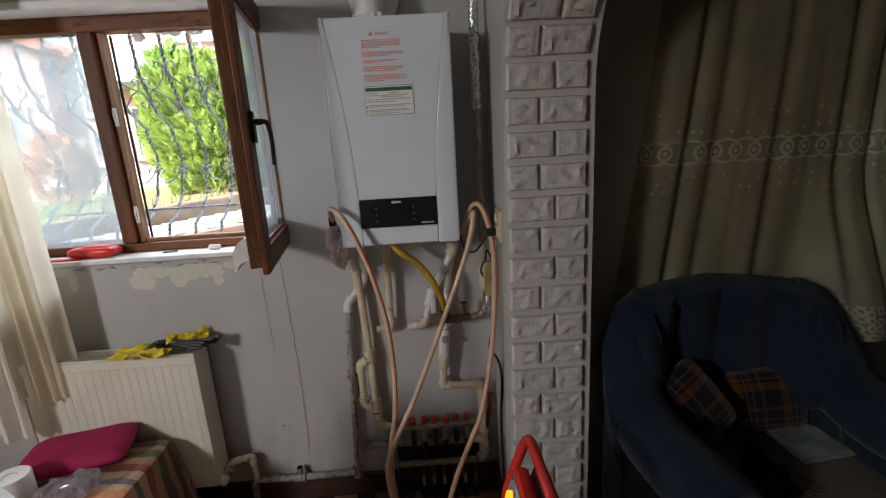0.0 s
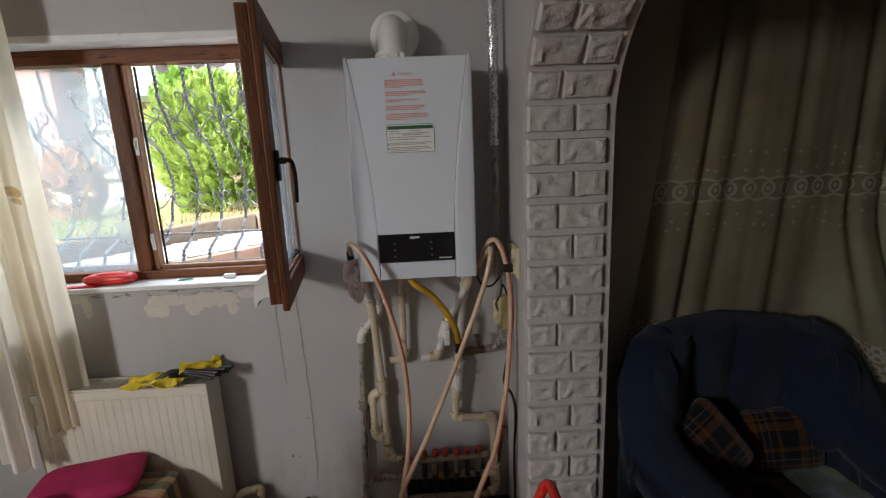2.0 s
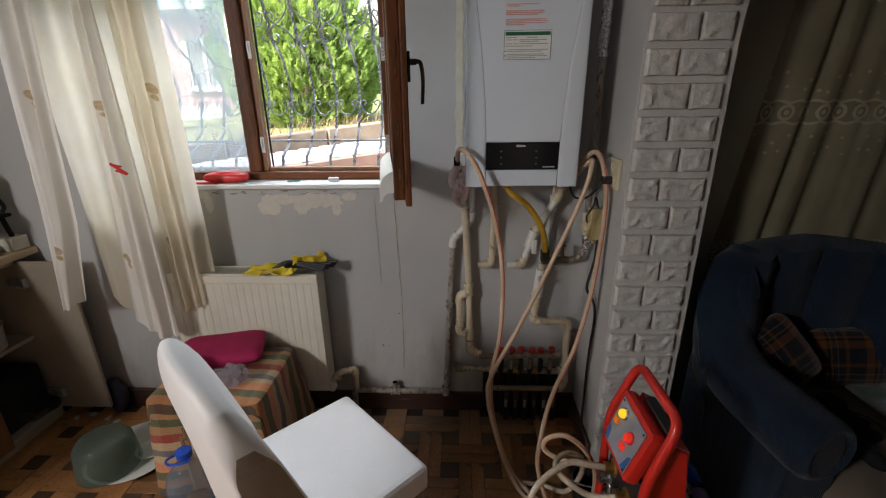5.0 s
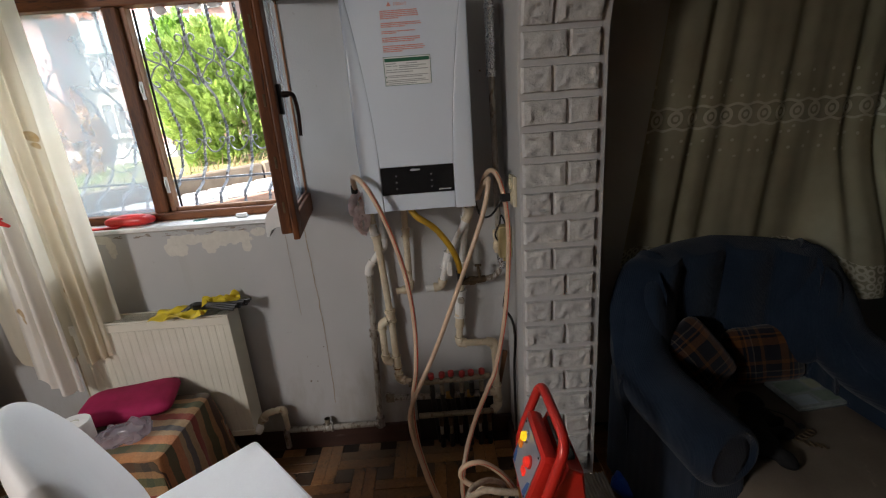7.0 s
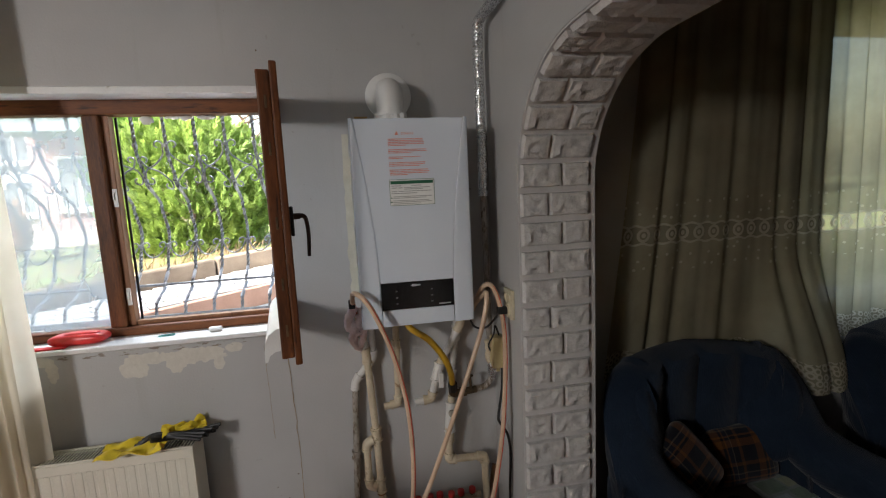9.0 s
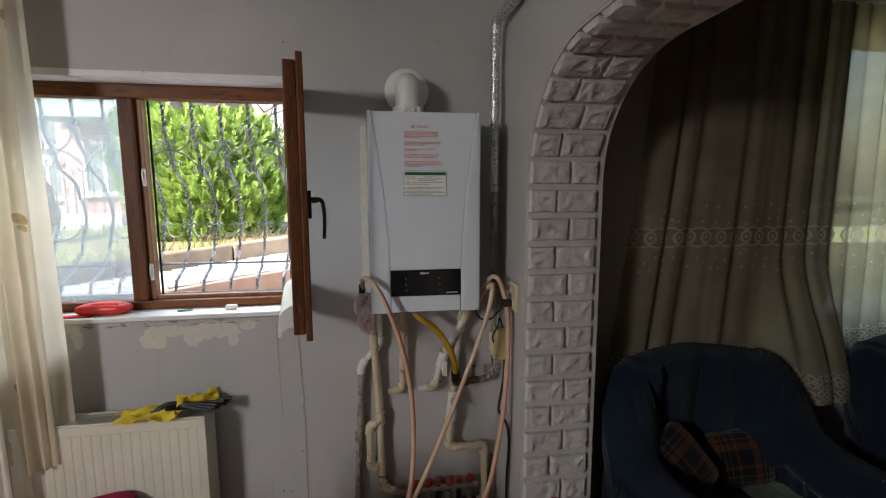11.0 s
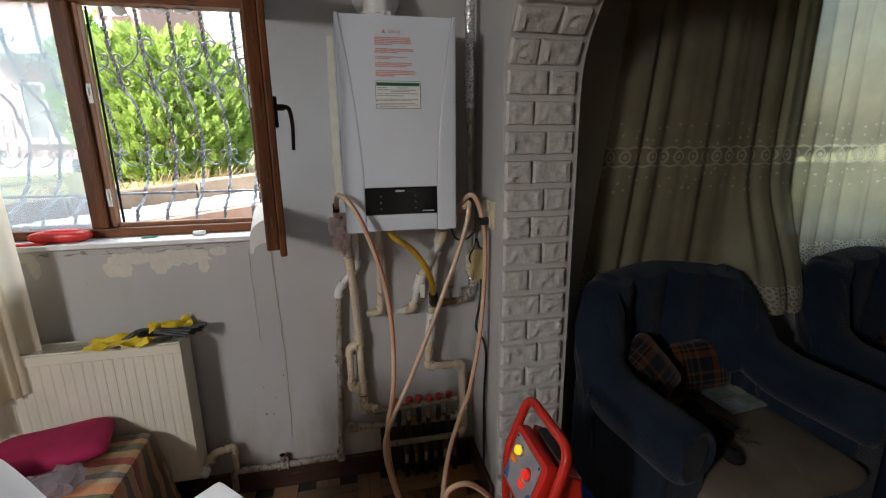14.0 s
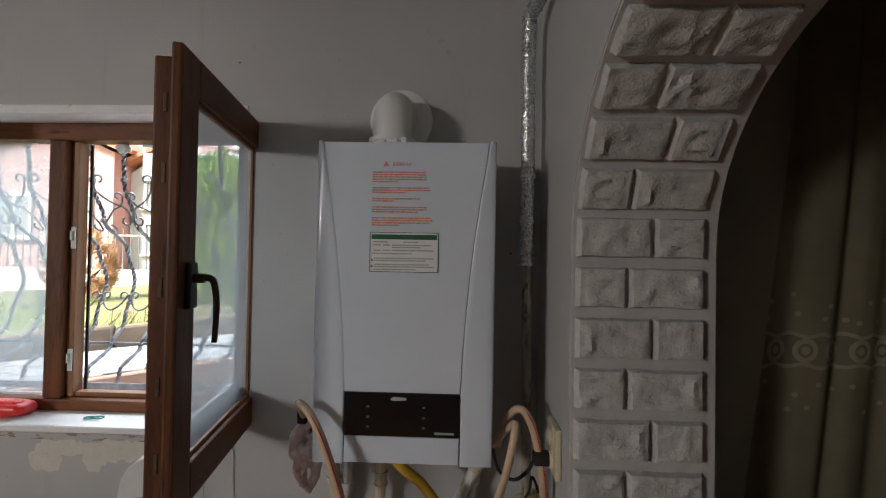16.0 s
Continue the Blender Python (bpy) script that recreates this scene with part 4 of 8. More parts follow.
for side in (-1, 1):
    wing(side)
part("lower_front", prism(bmesh.new(), [(-0.2265, BZ0 + 0.004), (-0.2265, 1.2775), (0.0335, 1.2775), (0.0335, BZ0 + 0.004)], (BY, BY + 0.02), "y", 0.003), enamel, boiler)
strip = part("control_strip", prism(bmesh.new(), [(-0.2265, 1.2785), (-0.2265, 1.375), (0.0335, 1.375), (0.0335, 1.2785)], (BY - 0.001, BY + 0.02), "y", 0.003), black_gloss, boiler, "glossy black control strip")
part("side_grip", box(bmesh.new(), (BX0 - 0.003, BY + 0.0100, 1.445), (BX0 + 0.010, BY + 0.050, 1.588), 0.005, 2), enamel_grey, boiler, "grey moulded side grip")


def mark(lo, hi, material, parent, name="print", y=None):
    y = BY - 0.0004 if y is None else y
    return part(name, boxes(((lo[0], y - 0.0008, lo[1]), (hi[0], y, hi[1]))), material, parent, smooth=False)


YS = BY - 0.0012
for cx in (-0.172, -0.046):       # small pale symbols on the strip
    for cz in (1.345, 1.322, 1.300):
        mark((cx - 0.004, cz - 0.0022), (cx + 0.003, cz + 0.0022), dim_ink, strip, "symbol", YS)
bm = bmesh.new()                  # maker's mark as a plain shape
prism(bm, [(-0.122, 1.362), (-0.116, 1.368), (-0.086, 1.366), (-0.086, 1.361), (-0.114, 1.359)], (YS - 0.001, YS), "y")
part("maker_mark", bm, pale_ink, strip, "pale plain maker's mark", smooth=False)
mark((-0.022, 1.286), (0.022, 1.291), grey_ink, strip, "series_mark", YS)

# red warning text: a triangle, one readable word, then lines too small to read
bm = bmesh.new()
prism(bm, [(-0.148, 1.888), (-0.134, 1.888), (-0.141, 1.901)], (BY - 0.0012, BY - 0.0002), "y")
notice = part("warning_print", bm, red_ink, boiler, "red printed warning text", smooth=False)
txt = bpy.data.curves.new("warning_word", "FONT")
txt.body, txt.size, txt.extrude = "DİKKAT", 0.0115, 0.0003
txt.materials.append(red_ink)
word = new("warning_word", txt)
word.parent = notice
word.matrix_basis = pose(-0.126 - origin(notice).x, BY - 0.001 - origin(notice).y, 1.889 - origin(notice).z, 90, 0, 0)
z, rows = 1.876, [(5, 0.128), (3, 0.135), (2, 0.11), (3, 0.132), (4, 0.14)]
rng = random.Random(3)
for count, width in rows:
    for k in range(count):
        w = width * (rng.uniform(0.93, 1.0) if k < count - 1 else rng.uniform(0.4, 0.8))
        words, x = bmesh.new(), -0.172
        while x < -0.172 + w:
            e = min(x + rng.uniform(0.004, 0.014), -0.172 + w)
            box(words, (x, BY - 0.0012, z - 0.0026 - rng.choice((0.0, 0.0005))), (e, BY - 0.0004, z))
            x = e + 0.0017
        part("text_line", words, red_ink, notice, smooth=False)
        z -= 0.0054
    z -= 0.0085
# service sticker
sticker = part("service_sticker", boxes(((-0.1755, BY - 0.0010, 1.648), (-0.0195, BY - 0.0001, 1.738))), paper, boiler, "white service sticker with a green head", smooth=False)
Y2 = BY - 0.0011
for lo, hi, m in (((-0.1715, 1.722), (-0.0235, 1.733), green_ink), ((-0.1755, 1.648), (-0.1742, 1.738), green_ink), ((-0.0208, 1.648), (-0.0195, 1.738), green_ink), ((-0.1755, 1.648), (-0.0195, 1.6493), green_ink), ((-0.1755, 1.7367), (-0.0195, 1.738), green_ink)):
    mark(lo, hi, m, sticker, "print", Y2)
for z, segs in ((1.716, [(-.169, -.135), (-.10, -.065)]), (1.709, [(-.168, -.150), (-.145, -.13), (-.125, -.035)]), (1.704, [(-.125, -.06)]), (1.697, [(-.168, -.150), (-.145, -.128), (-.125, -.03)]), (1.690, [(-.17, -.08)]), (1.679, [(-.165, -.03)]), (1.674, [(-.165, -.05)]), (1.665, [(-.165, -.04)]), (1.660, [(-.165, -.03)]), (1.654, [(-.165, -.07)])):
    for a, b in segs:
        mark((a, z - 0.0013), (b, z + 0.0013), grey_ink, sticker, "text_line", Y2)
for z in (1.676, 1.662):
    bm = bmesh.new()
    prism(bm, [(-0.173, z - 0.003), (-0.167, z - 0.003), (-0.170, z + 0.003)], (Y2 - 0.001, Y2), "y")
    part("warning_sign", bm, green_ink, sticker, smooth=False)

# flue elbow on top
flue = thing("boiler_flue", (-0.148, 1.62, BZ1), "white plastic flue elbow with a round wall plate", "flue pipe")
part("elbow", tube(bmesh.new(), fillet([(-0.148, 1.615, BZ1), (-0.148, 1.615, 2.072), (-0.143, WALL, 2.072)], 0.075, 10), 0.049, 24), flue_white, flue)
part("collar", lathe(bmesh.new(), [(0.056, 0), (0.057, 0.020), (0.060, 0.022), (0.060, 0.032), (0.052, 0.034)], Matrix.Translation((-0.148, 1.615, BZ1))), flue_white, flue)
for dx in (-0.022, 0.008, 0.030):
    part("clamp_lug", box(bmesh.new(), (-0.148 + dx, 1.556, BZ1 + 0.004), (-0.134 + dx, 1.566, BZ1 + 0.026), 0.002), flue_white, flue)
part("wall_plate", lathe(bmesh.new(), [(0.090, 0), (0.089, 0.006), (0.080, 0.012), (0.055, 0.016)], pose(-0.143, WALL - 0.001, 2.070, 90, 0, 0), 36), flue_white, flue, "round white wall plate")
bm = bmesh.new()
tube(bm, [(-0.252, 1.66, BZ1), (-0.252, 1.66, BZ1 + 0.026)], 0.012, 6)
tube(bm, [(-0.280, 1.66, BZ1 + 0.022), (-0.232, 1.66, BZ1 + 0.022)], 0.011, 8)
solid("brass_fitting", bm, brass, (-0.25, 1.66, BZ1), "dull brass pipe stub on top of the boiler", "pipe fitting")


# ---- pipework below ----
def pipe(name, points, r, material, label, fittings=True, group="", fit_material=None, bend=0.018):
    p = thing(name, points[0], label, "pipe", group)
    part("tube", tube(bmesh.new(), fillet(points, bend), r, 12), material, p)
    if fittings:
        for a, b, c in zip(points, points[1:], points[2:]):
            a, b, c = Vector(a), Vector(b), Vector(c)
            la, lc = min(0.030, (a - b).length * 0.8), min(0.030, (c - b).length * 0.8)
            s, e = b + (a - b).normalized() * la, b + (c - b).normalized() * lc
            bm = tube(bmesh.new(), fillet([s, b, e], 0.014), r * 1.26, 12)
            for q, d in ((s, (b - s).normalized()), (e, (b - e).normalized())):
                tube(bm, [q - d * 0.003, q + d * 0.008], r * 1.40, 12)
            part("elbow", bm, fit_material or material, p)
    return p


def coupling(parent, a, b, r, material, name="coupling"):
    bm = bmesh.new()
    tube(bm, [a, b], r, 12)
    d = (Vector(b) - Vector(a)).normalized() * 0.006
    tube(bm, [a, Vector(a) + d], r * 1.18, 12)
    tube(bm, [Vector(b) - d, b], r * 1.18, 12)
    return part(name, bm, material, parent)


pg = pipe("grey_pipe", [(-0.352, 1.712, 0.905), (-0.366, 1.712, 0.62), (-0.390, 1.712, 0.128), (-0.645, 1.712, 0.126), (-0.853, 1.712, 0.130), (-0.853, 1.712, 0.03)], 0.0140, pipe_grey, "grey painted heating pipe running down and along the skirting", False)
coupling(pg, (-0.3885, 1.712, 0.160), (-0.390, 1.712, 0.112), 0.0185, pipe_grey, "elbow")
coupling(pg, (-0.3655, 1.712, 0.635), (-0.367, 1.712, 0.600), 0.0175, pipe_grey)
coupling(pg, (-0.668, 1.712, 0.126), (-0.622, 1.712, 0.126), 0.0180, pipe_grey, "tee")
pipe("white_drop_pipe", [(-0.268, 1.70, BZ0), (-0.272, 1.71, 1.03), (-0.350, 1.712, 0.935), (-0.3525, 1.712, 0.895)], 0.0140, pipe_white, "white plastic pipe stepping over to a grey pipe", True)
p2 = pipe("cream_pipe", [(-0.318, 1.69, BZ0), (-0.297, 1.70, 1.045), (-0.279, 1.70, 0.70), (-0.272, 1.70, 0.372), (-0.215, 1.68, 0.367)], 0.0152, pipe_cream, "yellowed plastic pipe from the boiler to the manifold", True)
coupling(p2, (-0.2802, 1.70, 0.725), (-0.2782, 1.70, 0.672), 0.021, pipe_cream, "tee")
for za, zb in ((0.732, 0.727), (0.671, 0.665), (0.436, 0.431)):
    part("rusty_joint", tube(bmesh.new(), [(-0.2795 + 0.02 * (0.70 - za), 1.70, za), (-0.2795 + 0.02 * (0.70 - zb), 1.70, zb)], 0.0185, 12), joint_rust, p2, "rust-stained joint")
coupling(p2, (-0.2742, 1.70, 0.50), (-0.2730, 1.70, 0.44), 0.018, pipe_cream)
coupling(p2, (-0.3125, 1.693, 1.13), (-0.3045, 1.696, 1.08), 0.018, pipe_white)
pipe("bypass_pipe", [(-0.279, 1.69, 0.690), (-0.322, 1.69, 0.672), (-0.322, 1.695, 0.478), (-0.290, 1.695, 0.470)], 0.0150, pipe_cream, "short yellowed bypass pipe beside a riser", True)
p3 = pipe("capped_pipe", [(-0.172, 1.69, BZ0), (-0.180, 1.70, 0.824), (-0.240, 1.70, 0.816)], 0.0140, pipe_cream, "yellowed plastic pipe ending in a capped elbow", True)
coupling(p3, (-0.1745, 1.695, 1.10), (-0.1755, 1.695, 1.06), 0.0165, pipe_cream)
p4 = pipe("valve_pipe", [(0.100, 1.68, BZ0), (0.095, 1.69, 1.14), (0.000, 1.70, 0.965), (-0.042, 1.70, 0.824), (-0.110, 1.70, 0.818)], 0.0150, pipe_white, "white plastic pipe slanting down to a shut-off valve", True, fit_material=pipe_cream)
coupling(p4, (0.004, 1.70, 0.978), (-0.018, 1.70, 0.905), 0.022, pipe_white, "valve_body")
part("valve_lever", box(bmesh.new(), (-0.012, 1.655, 0.885), (0.012, 1.665, 0.950), 0.004, m=None), pipe_white, p4, "white valve lever")
pipe("slanting_pipe", [(0.085, 1.70, BZ0), (0.079, 1.71, 1.10), (0.052, 1.715, 0.90), (0.045, 1.70, 0.80)], 0.0140, pipe_white, "second white plastic pipe slanting under the boiler", True)
p6 = pipe("manifold_feed_pipe", [(0.044, 1.69, 0.83), (0.028, 1.69, 0.66), (0.020, 1.69, 0.543), (0.178, 1.69, 0.538), (0.186, 1.69, 0.192), (0.155, 1.675, 0.180)], 0.0155, pipe_cream, "yellowed plastic pipe stepping across to the manifold", True)
coupling(p6, (0.0425, 1.69, 0.805), (0.030, 1.69, 0.675), 0.022, pipe_white, "valve_body")
part("valve_knob", lathe(bmesh.new(), [(0.015, 0), (0.015, 0.012), (0.011, 0.016)], pose(0.039, 1.670, 0.765, 90, 0, 0), 16), cast_grey, p6, "grey valve knob")
coupling(p6, (0.1835, 1.69, 0.31), (0.185, 1.69, 0.24), 0.019, pipe_cream)

gas = thing("gas_hose", (-0.160, 1.60, BZ0), "yellow flexible gas hose under the boiler", "gas hose")
way = spline([(-0.150, 1.62, BZ0), (-0.118, 1.60, 1.168), (-0.054, 1.59, 1.120), (0.000, 1.595, 1.045), (0.032, 1.62, 0.965), (0.045, 1.655, 0.885)], 8)
part("hose", tube(bmesh.new(), way, 0.0125, 12), gas_yellow, gas)
part("nut", tube(bmesh.new(), [(0.044, 1.650, 0.905), (0.047, 1.660, 0.868)], 0.019, 6), rubber_black, gas, "black taped hose nut")
tap = thing("gas_tap", (0.045, 1.67, 0.82), "tarnished brass gas tap and pipe under the boiler", "gas tap")
part("body", tube(bmesh.new(), fillet([(0.045, 1.67, 0.870), (0.045, 1.67, 0.848), (0.150, 1.68, 0.852)], 0.01), 0.016, 8), dark_brass, tap)
part("nut", tube(bmesh.new(), [(0.080, 1.675, 0.849), (0.105, 1.677, 0.850)], 0.021, 6), dark_brass, tap)
part("spindle", tube(bmesh.new(), [(0.128, 1.675, 0.85), (0.120, 1.66, 0.925)], 0.006, 8), dark_brass, tap)
part("lever", box(bmesh.new(), (0.104, 1.652, 0.918), (0.134, 1.664, 0.928), 0.003), dark_brass, tap)

# foil-wrapped riser in the corner, running up and along the ceiling
pipe("corner_riser", [(0.150, 1.68, 0.852), (0.205, 1.675, 0.865), (0.225, 1.67, 0.93), (0.212, 1.665, 1.10), (0.206, 1.66, 1.69), (0.206, 1.66, 1.70)], 0.013, pipe_grey, "grey gas pipe rising in the corner behind the boiler", False, bend=0.03)
wrap = thing("foil_wrapped_pipe", (0.203, 1.66, 1.66), "pipe wrapped in crumpled silver foil tape up to the ceiling", "pipe")


def crumpled(points, r, seed):
    way = spline(points, 14)
    bm = tube(bmesh.new(), way, r, 12)
    for v in bm.verts:
        v.co += Vector((noise.noise(v.co * 55 + Vector((seed, 0, 0))), noise.noise(v.co * 55 + Vector((0, seed, 7))), 0.0)) * 0.0045
    return bm


part("foil_wrap", crumpled([(0.206, 1.66, 1.665), (0.206, 1.66, 1.9), (0.203, 1.66, 2.12), (0.204, 1.658, 2.29)], 0.0185, 1.0), foil, wrap)
part("foil_bend", crumpled([(0.204, 1.658, 2.275), (0.206, 1.648, 2.318), (0.216, 1.60, 2.335), (0.224, 1.50, 2.337), (0.225, 1.30, 2.339), (0.226, 0.9, 2.341), (0.226, 0.2, 2.342), (0.226, -0.6, 2.342)], 0.0195, 4.0), foil, wrap)
part("foil_cuff", crumpled([(0.224, 1.67, 0.90), (0.221, 1.669, 0.97), (0.216, 1.667, 1.06)], 0.0175, 9.0), foil, wrap)

# adapter, socket and leads
adapter = thing("power_adapter", (0.262, 1.64, 0.98), "yellowed plastic adapter box hanging in the corner", "adapter")
part("case", box(bmesh.new(), (0.2005, 1.575, 0.975), (0.252, 1.625, 1.105), 0.006, 2), beige_plastic, adapter)
part("cord_grip", tube(bmesh.new(), [(0.226, 1.60, 0.975), (0.226, 1.60, 0.955)], 0.008, 8), beige_plastic, adapter)
bm = bmesh.new()
for k in range(7):
    q = Vector((0.203 + 0.012 * noise.noise(Vector((k, 0, 3))), 1.635, 0.99 + 0.013 * k))
    pad(bm, (0.017, 0.016, 0.011), Matrix.Translation(q), seg=(12, 8), wrinkle=0.01, seed=k)
solid("tape_bundle", bm, pipe_cream, (0.203, 1.635, 0.98), "lump of yellowed tape round a joint of the pipe", "tape bundle")
sock = thing("wall_socket", (P0, 1.50, 1.25), "old yellowed double wall socket", "socket")
part("plate", box(bmesh.new(), (P0 - 0.014, 1.455, 1.205), (P0 - 0.0005, 1.545, 1.315), 0.004, 2), socket_plastic, sock)
for z in (1.235, 1.285):
    part("outlet", lathe(bmesh.new(), [(0.020, 0), (0.020, 0.006), (0.016, 0.006), (0.016, 0.003)], pose(P0 - 0.014, 1.50, z, 0, -90, 0), 18), socket_plastic, sock)
part("plug", box(bmesh.new(), (P0 - 0.055, 1.485, 1.222), (P0 - 0.0145, 1.515, 1.250), 0.006, 2), rubber_black, sock, "black plug")


def lead(points, label, r=0.0042):
    return solid("power_lead", tube(bmesh.new(), spline(points, 7), r, 8), rubber_black, points[0], label, "cable")


lead([(P0 - 0.050, 1.50, 1.235), (0.190, 1.51, 1.20), (0.165, 1.56, 1.155), (0.135, 1.62, 1.15), (0.118, 1.66, BZ0)], "black lead from the boiler to the wall socket")
lead([(0.240, 1.59, 0.985), (0.232, 1.575, 0.89), (0.211, 1.565, 0.785), (0.214, 1.56, 0.755), (0.238, 1.55, 0.715), (0.248, 1.545, 0.665), (0.248, 1.54, 0.60), (0.243, 1.54, 0.505), (0.243, 1.545, 0.40), (0.246, 1.55, 0.135), (0.242, 1.545, 0.012), (0.21, 1.50, 0.006)], "long black lead hanging down in the corner", 0.0054)
lead([(0.235, 1.60, 1.103), (0.215, 1.585, 1.15), (0.205, 1.575, 1.12), (0.190, 1.60, 1.07), (0.205, 1.62, 1.03)], "short looped black lead beside the adapter", 0.0035)

# ---- wood offcut in the corner ----
bm = bmesh.new()
prism(bm, [(0.190, 0.275), (0.205, 0.270), (0.243, 0.462), (0.222, 0.470)], (1.716, 1.730), "y", 0.002)
solid("wood_offcut", bm, leg_wood, (0.215, 1.72, 0.27), "dark brown strip of wood wedged behind the pipe", "wood strip")

# ---- manifold ----
man = thing("heating_manifold", (-0.02, 1.66, 0.0), "underfloor heating manifold with red caps and black pipes", "manifold")
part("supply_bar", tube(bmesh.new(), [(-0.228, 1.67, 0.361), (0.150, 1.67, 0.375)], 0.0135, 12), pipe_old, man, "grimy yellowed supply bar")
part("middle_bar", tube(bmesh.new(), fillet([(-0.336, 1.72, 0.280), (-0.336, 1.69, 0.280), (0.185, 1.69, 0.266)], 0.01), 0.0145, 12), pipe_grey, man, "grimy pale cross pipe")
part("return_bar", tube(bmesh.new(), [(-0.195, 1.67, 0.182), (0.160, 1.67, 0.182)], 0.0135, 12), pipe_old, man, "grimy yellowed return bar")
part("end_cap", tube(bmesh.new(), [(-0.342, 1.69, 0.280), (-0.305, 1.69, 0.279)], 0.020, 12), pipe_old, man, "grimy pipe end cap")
for x in (-0.06, 0.04, 0.15):
    part("socket_ring", tube(bmesh.new(), [(x, 1.69, 0.2725), (x + 0.03, 1.69, 0.2715)], 0.019, 12), brass if x < 0.1 else pipe_cream, man)
for k in range(6):
    x = -0.122 + 0.0462 * k
    part("valve_stem", tube(bmesh.new(), [(x, 1.67, 0.366), (x, 1.67, 0.398)], 0.010, 10), dark_brass, man)
    part("red_cap", lathe(bmesh.new(), [(0.0140, 0), (0.0155, 0.004), (0.0145, 0.020), (0.010, 0.024)], pose(x + 0.003 * (k % 2), 1.668, 0.386 + 0.003 * (k % 3), 5 - 3 * (k % 3), 6 * (k % 2) - 3, 0), 12), cap_red, man, "red plastic cap")
    part("upper_nut", tube(bmesh.new(), [(x, 1.67, 0.348), (x, 1.67, 0.298)], 0.012, 6), pipe_old if k % 2 else rubber_black, man)
    part("black_pipe", tube(bmesh.new(), fillet([(x, 1.67, 0.30), (x, 1.70, 0.24), (x + 0.02, 1.705, 0.0)], 0.03), 0.013, 10), rubber_black, man, "black corrugated pipe")
    part("lower_nut", tube(bmesh.new(), [(x + 0.03, 1.665, 0.170), (x + 0.03, 1.665, 0.125)], 0.012, 6), dark_brass, man)
    part("pale_pipe", tube(bmesh.new(), [(x + 0.03, 1.665, 0.125), (x + 0.03, 1.668, 0.072)], 0.0085, 10), pipe_old if k % 2 else cast_grey, man)
    part("lower_pipe", tube(bmesh.new(), [(x + 0.03, 1.668, 0.074), (x + 0.03, 1.668, 0.0)], 0.0120, 10), rubber_black, man, "black corrugated pipe")
# black box between the manifold's pipes and the skirting
part("backing_box", box(bmesh.new(), (-0.205, 1.712, 0.0), (0.165, WALL - 0.022, 0.270), 0.003), rubber_black, man, "plain black box behind the pipes")

# ---- radiator ----
RX0, RX1, RY0, RY1, RZ0, RZ1 = -1.62, -0.945, 1.600, 1.700, 0.205, 0.812
rad = thing("radiator", (-1.2, 1.65, RZ0), "cream panel radiator under the window", "radiator")
bm = bmesh.new()
outline = [(RX0, RY0 + 0.006)]
x = RX0 + 0.02
while x < RX1 - 0.04:
    outline += [(x, RY0 + 0.0028), (x + 0.003, RY0 + 0.0015), (x + 0.022, RY0 + 0.0015), (x + 0.025, RY0 + 0.0028)]
    x += 0.0335
outline += [(RX1, RY0 + 0.006), (RX1, RY0 + 0.016), (RX0, RY0 + 0.016)]
prism(bm, outline, (RZ0 + 0.03, RZ1 - 0.045), "z")
part("ribbed_panel", bm, radiator_paint, rad, smooth=False)
part("top_edge", box(bmesh.new(), (RX0, RY0, RZ1 - 0.045), (RX1, RY0 + 0.016, RZ1 - 0.008), 0.003), radiator_paint, rad)
part("bottom_edge", box(bmesh.new(), (RX0, RY0, RZ0), (RX1, RY0 + 0.016, RZ0 + 0.03), 0.003), radiator_paint, rad)
part("rear_panel", box(bmesh.new(), (RX0, RY1 - 0.014, RZ0), (RX1, RY1, RZ1 - 0.01), 0.003), radiator_paint, rad)
for xa, xb in ((RX0 - 0.002, RX0 + 0.002), (RX1 - 0.002, RX1 + 0.003)):
    part("side_plate", box(bmesh.new(), (xa, RY0 - 0.001, RZ0 + 0.01), (xb, RY1 + 0.001, RZ1), 0.002), radiator_paint, rad)
bm = boxes(((RX0, RY0, RZ1 - 0.006), (RX1, RY0 + 0.008, RZ1)), ((RX0, RY1 - 0.012, RZ1 - 0.006), (RX1, RY1, RZ1)), bevel=0.001)
for k in range(58):
    x = RX0 + 0.008 + k * (RX1 - RX0 - 0.02) / 57
    box(bm, (x, RY0 + 0.008, RZ1 - 0.004), (x + 0.0042, RY1 - 0.012, RZ1 - 0.001))
part("top_grille", bm, radiator_paint, rad, "slotted top grille")
# black colour stands in for the shade between the grille's slats
part("inner_fins", box(bmesh.new(), (RX0 + 0.01, RY0 + 0.018, RZ0 + 0.02), (RX1 - 0.01, RY1 - 0.016, RZ1 - 0.012)), rubber_black, rad, "inner fins, black for the shade under the grille")
for x in (RX0 + 0.12, RX1 - 0.12):
    part("bracket", box(bmesh.new(), (x, RY1, RZ0 + 0.1), (x + 0.03, WALL - 0.001, RZ1 - 0.1), 0.002), radiator_paint, rad)
rp = pipe("radiator_connection", [(RX1 - 0.02, 1.655, 0.228), (-0.935, 1.66, 0.228), (-0.905, 1.665, 0.268), (-0.838, 1.70, 0.262), (-0.840, 1.712, 0.130)], 0.0125, pipe_cream, "yellowed plastic elbow pipe at the radiator's foot", True)
coupling(rp, (-0.945, 1.655, 0.222), (-0.915, 1.66, 0.250), 0.019, pipe_cream, "valve_body")
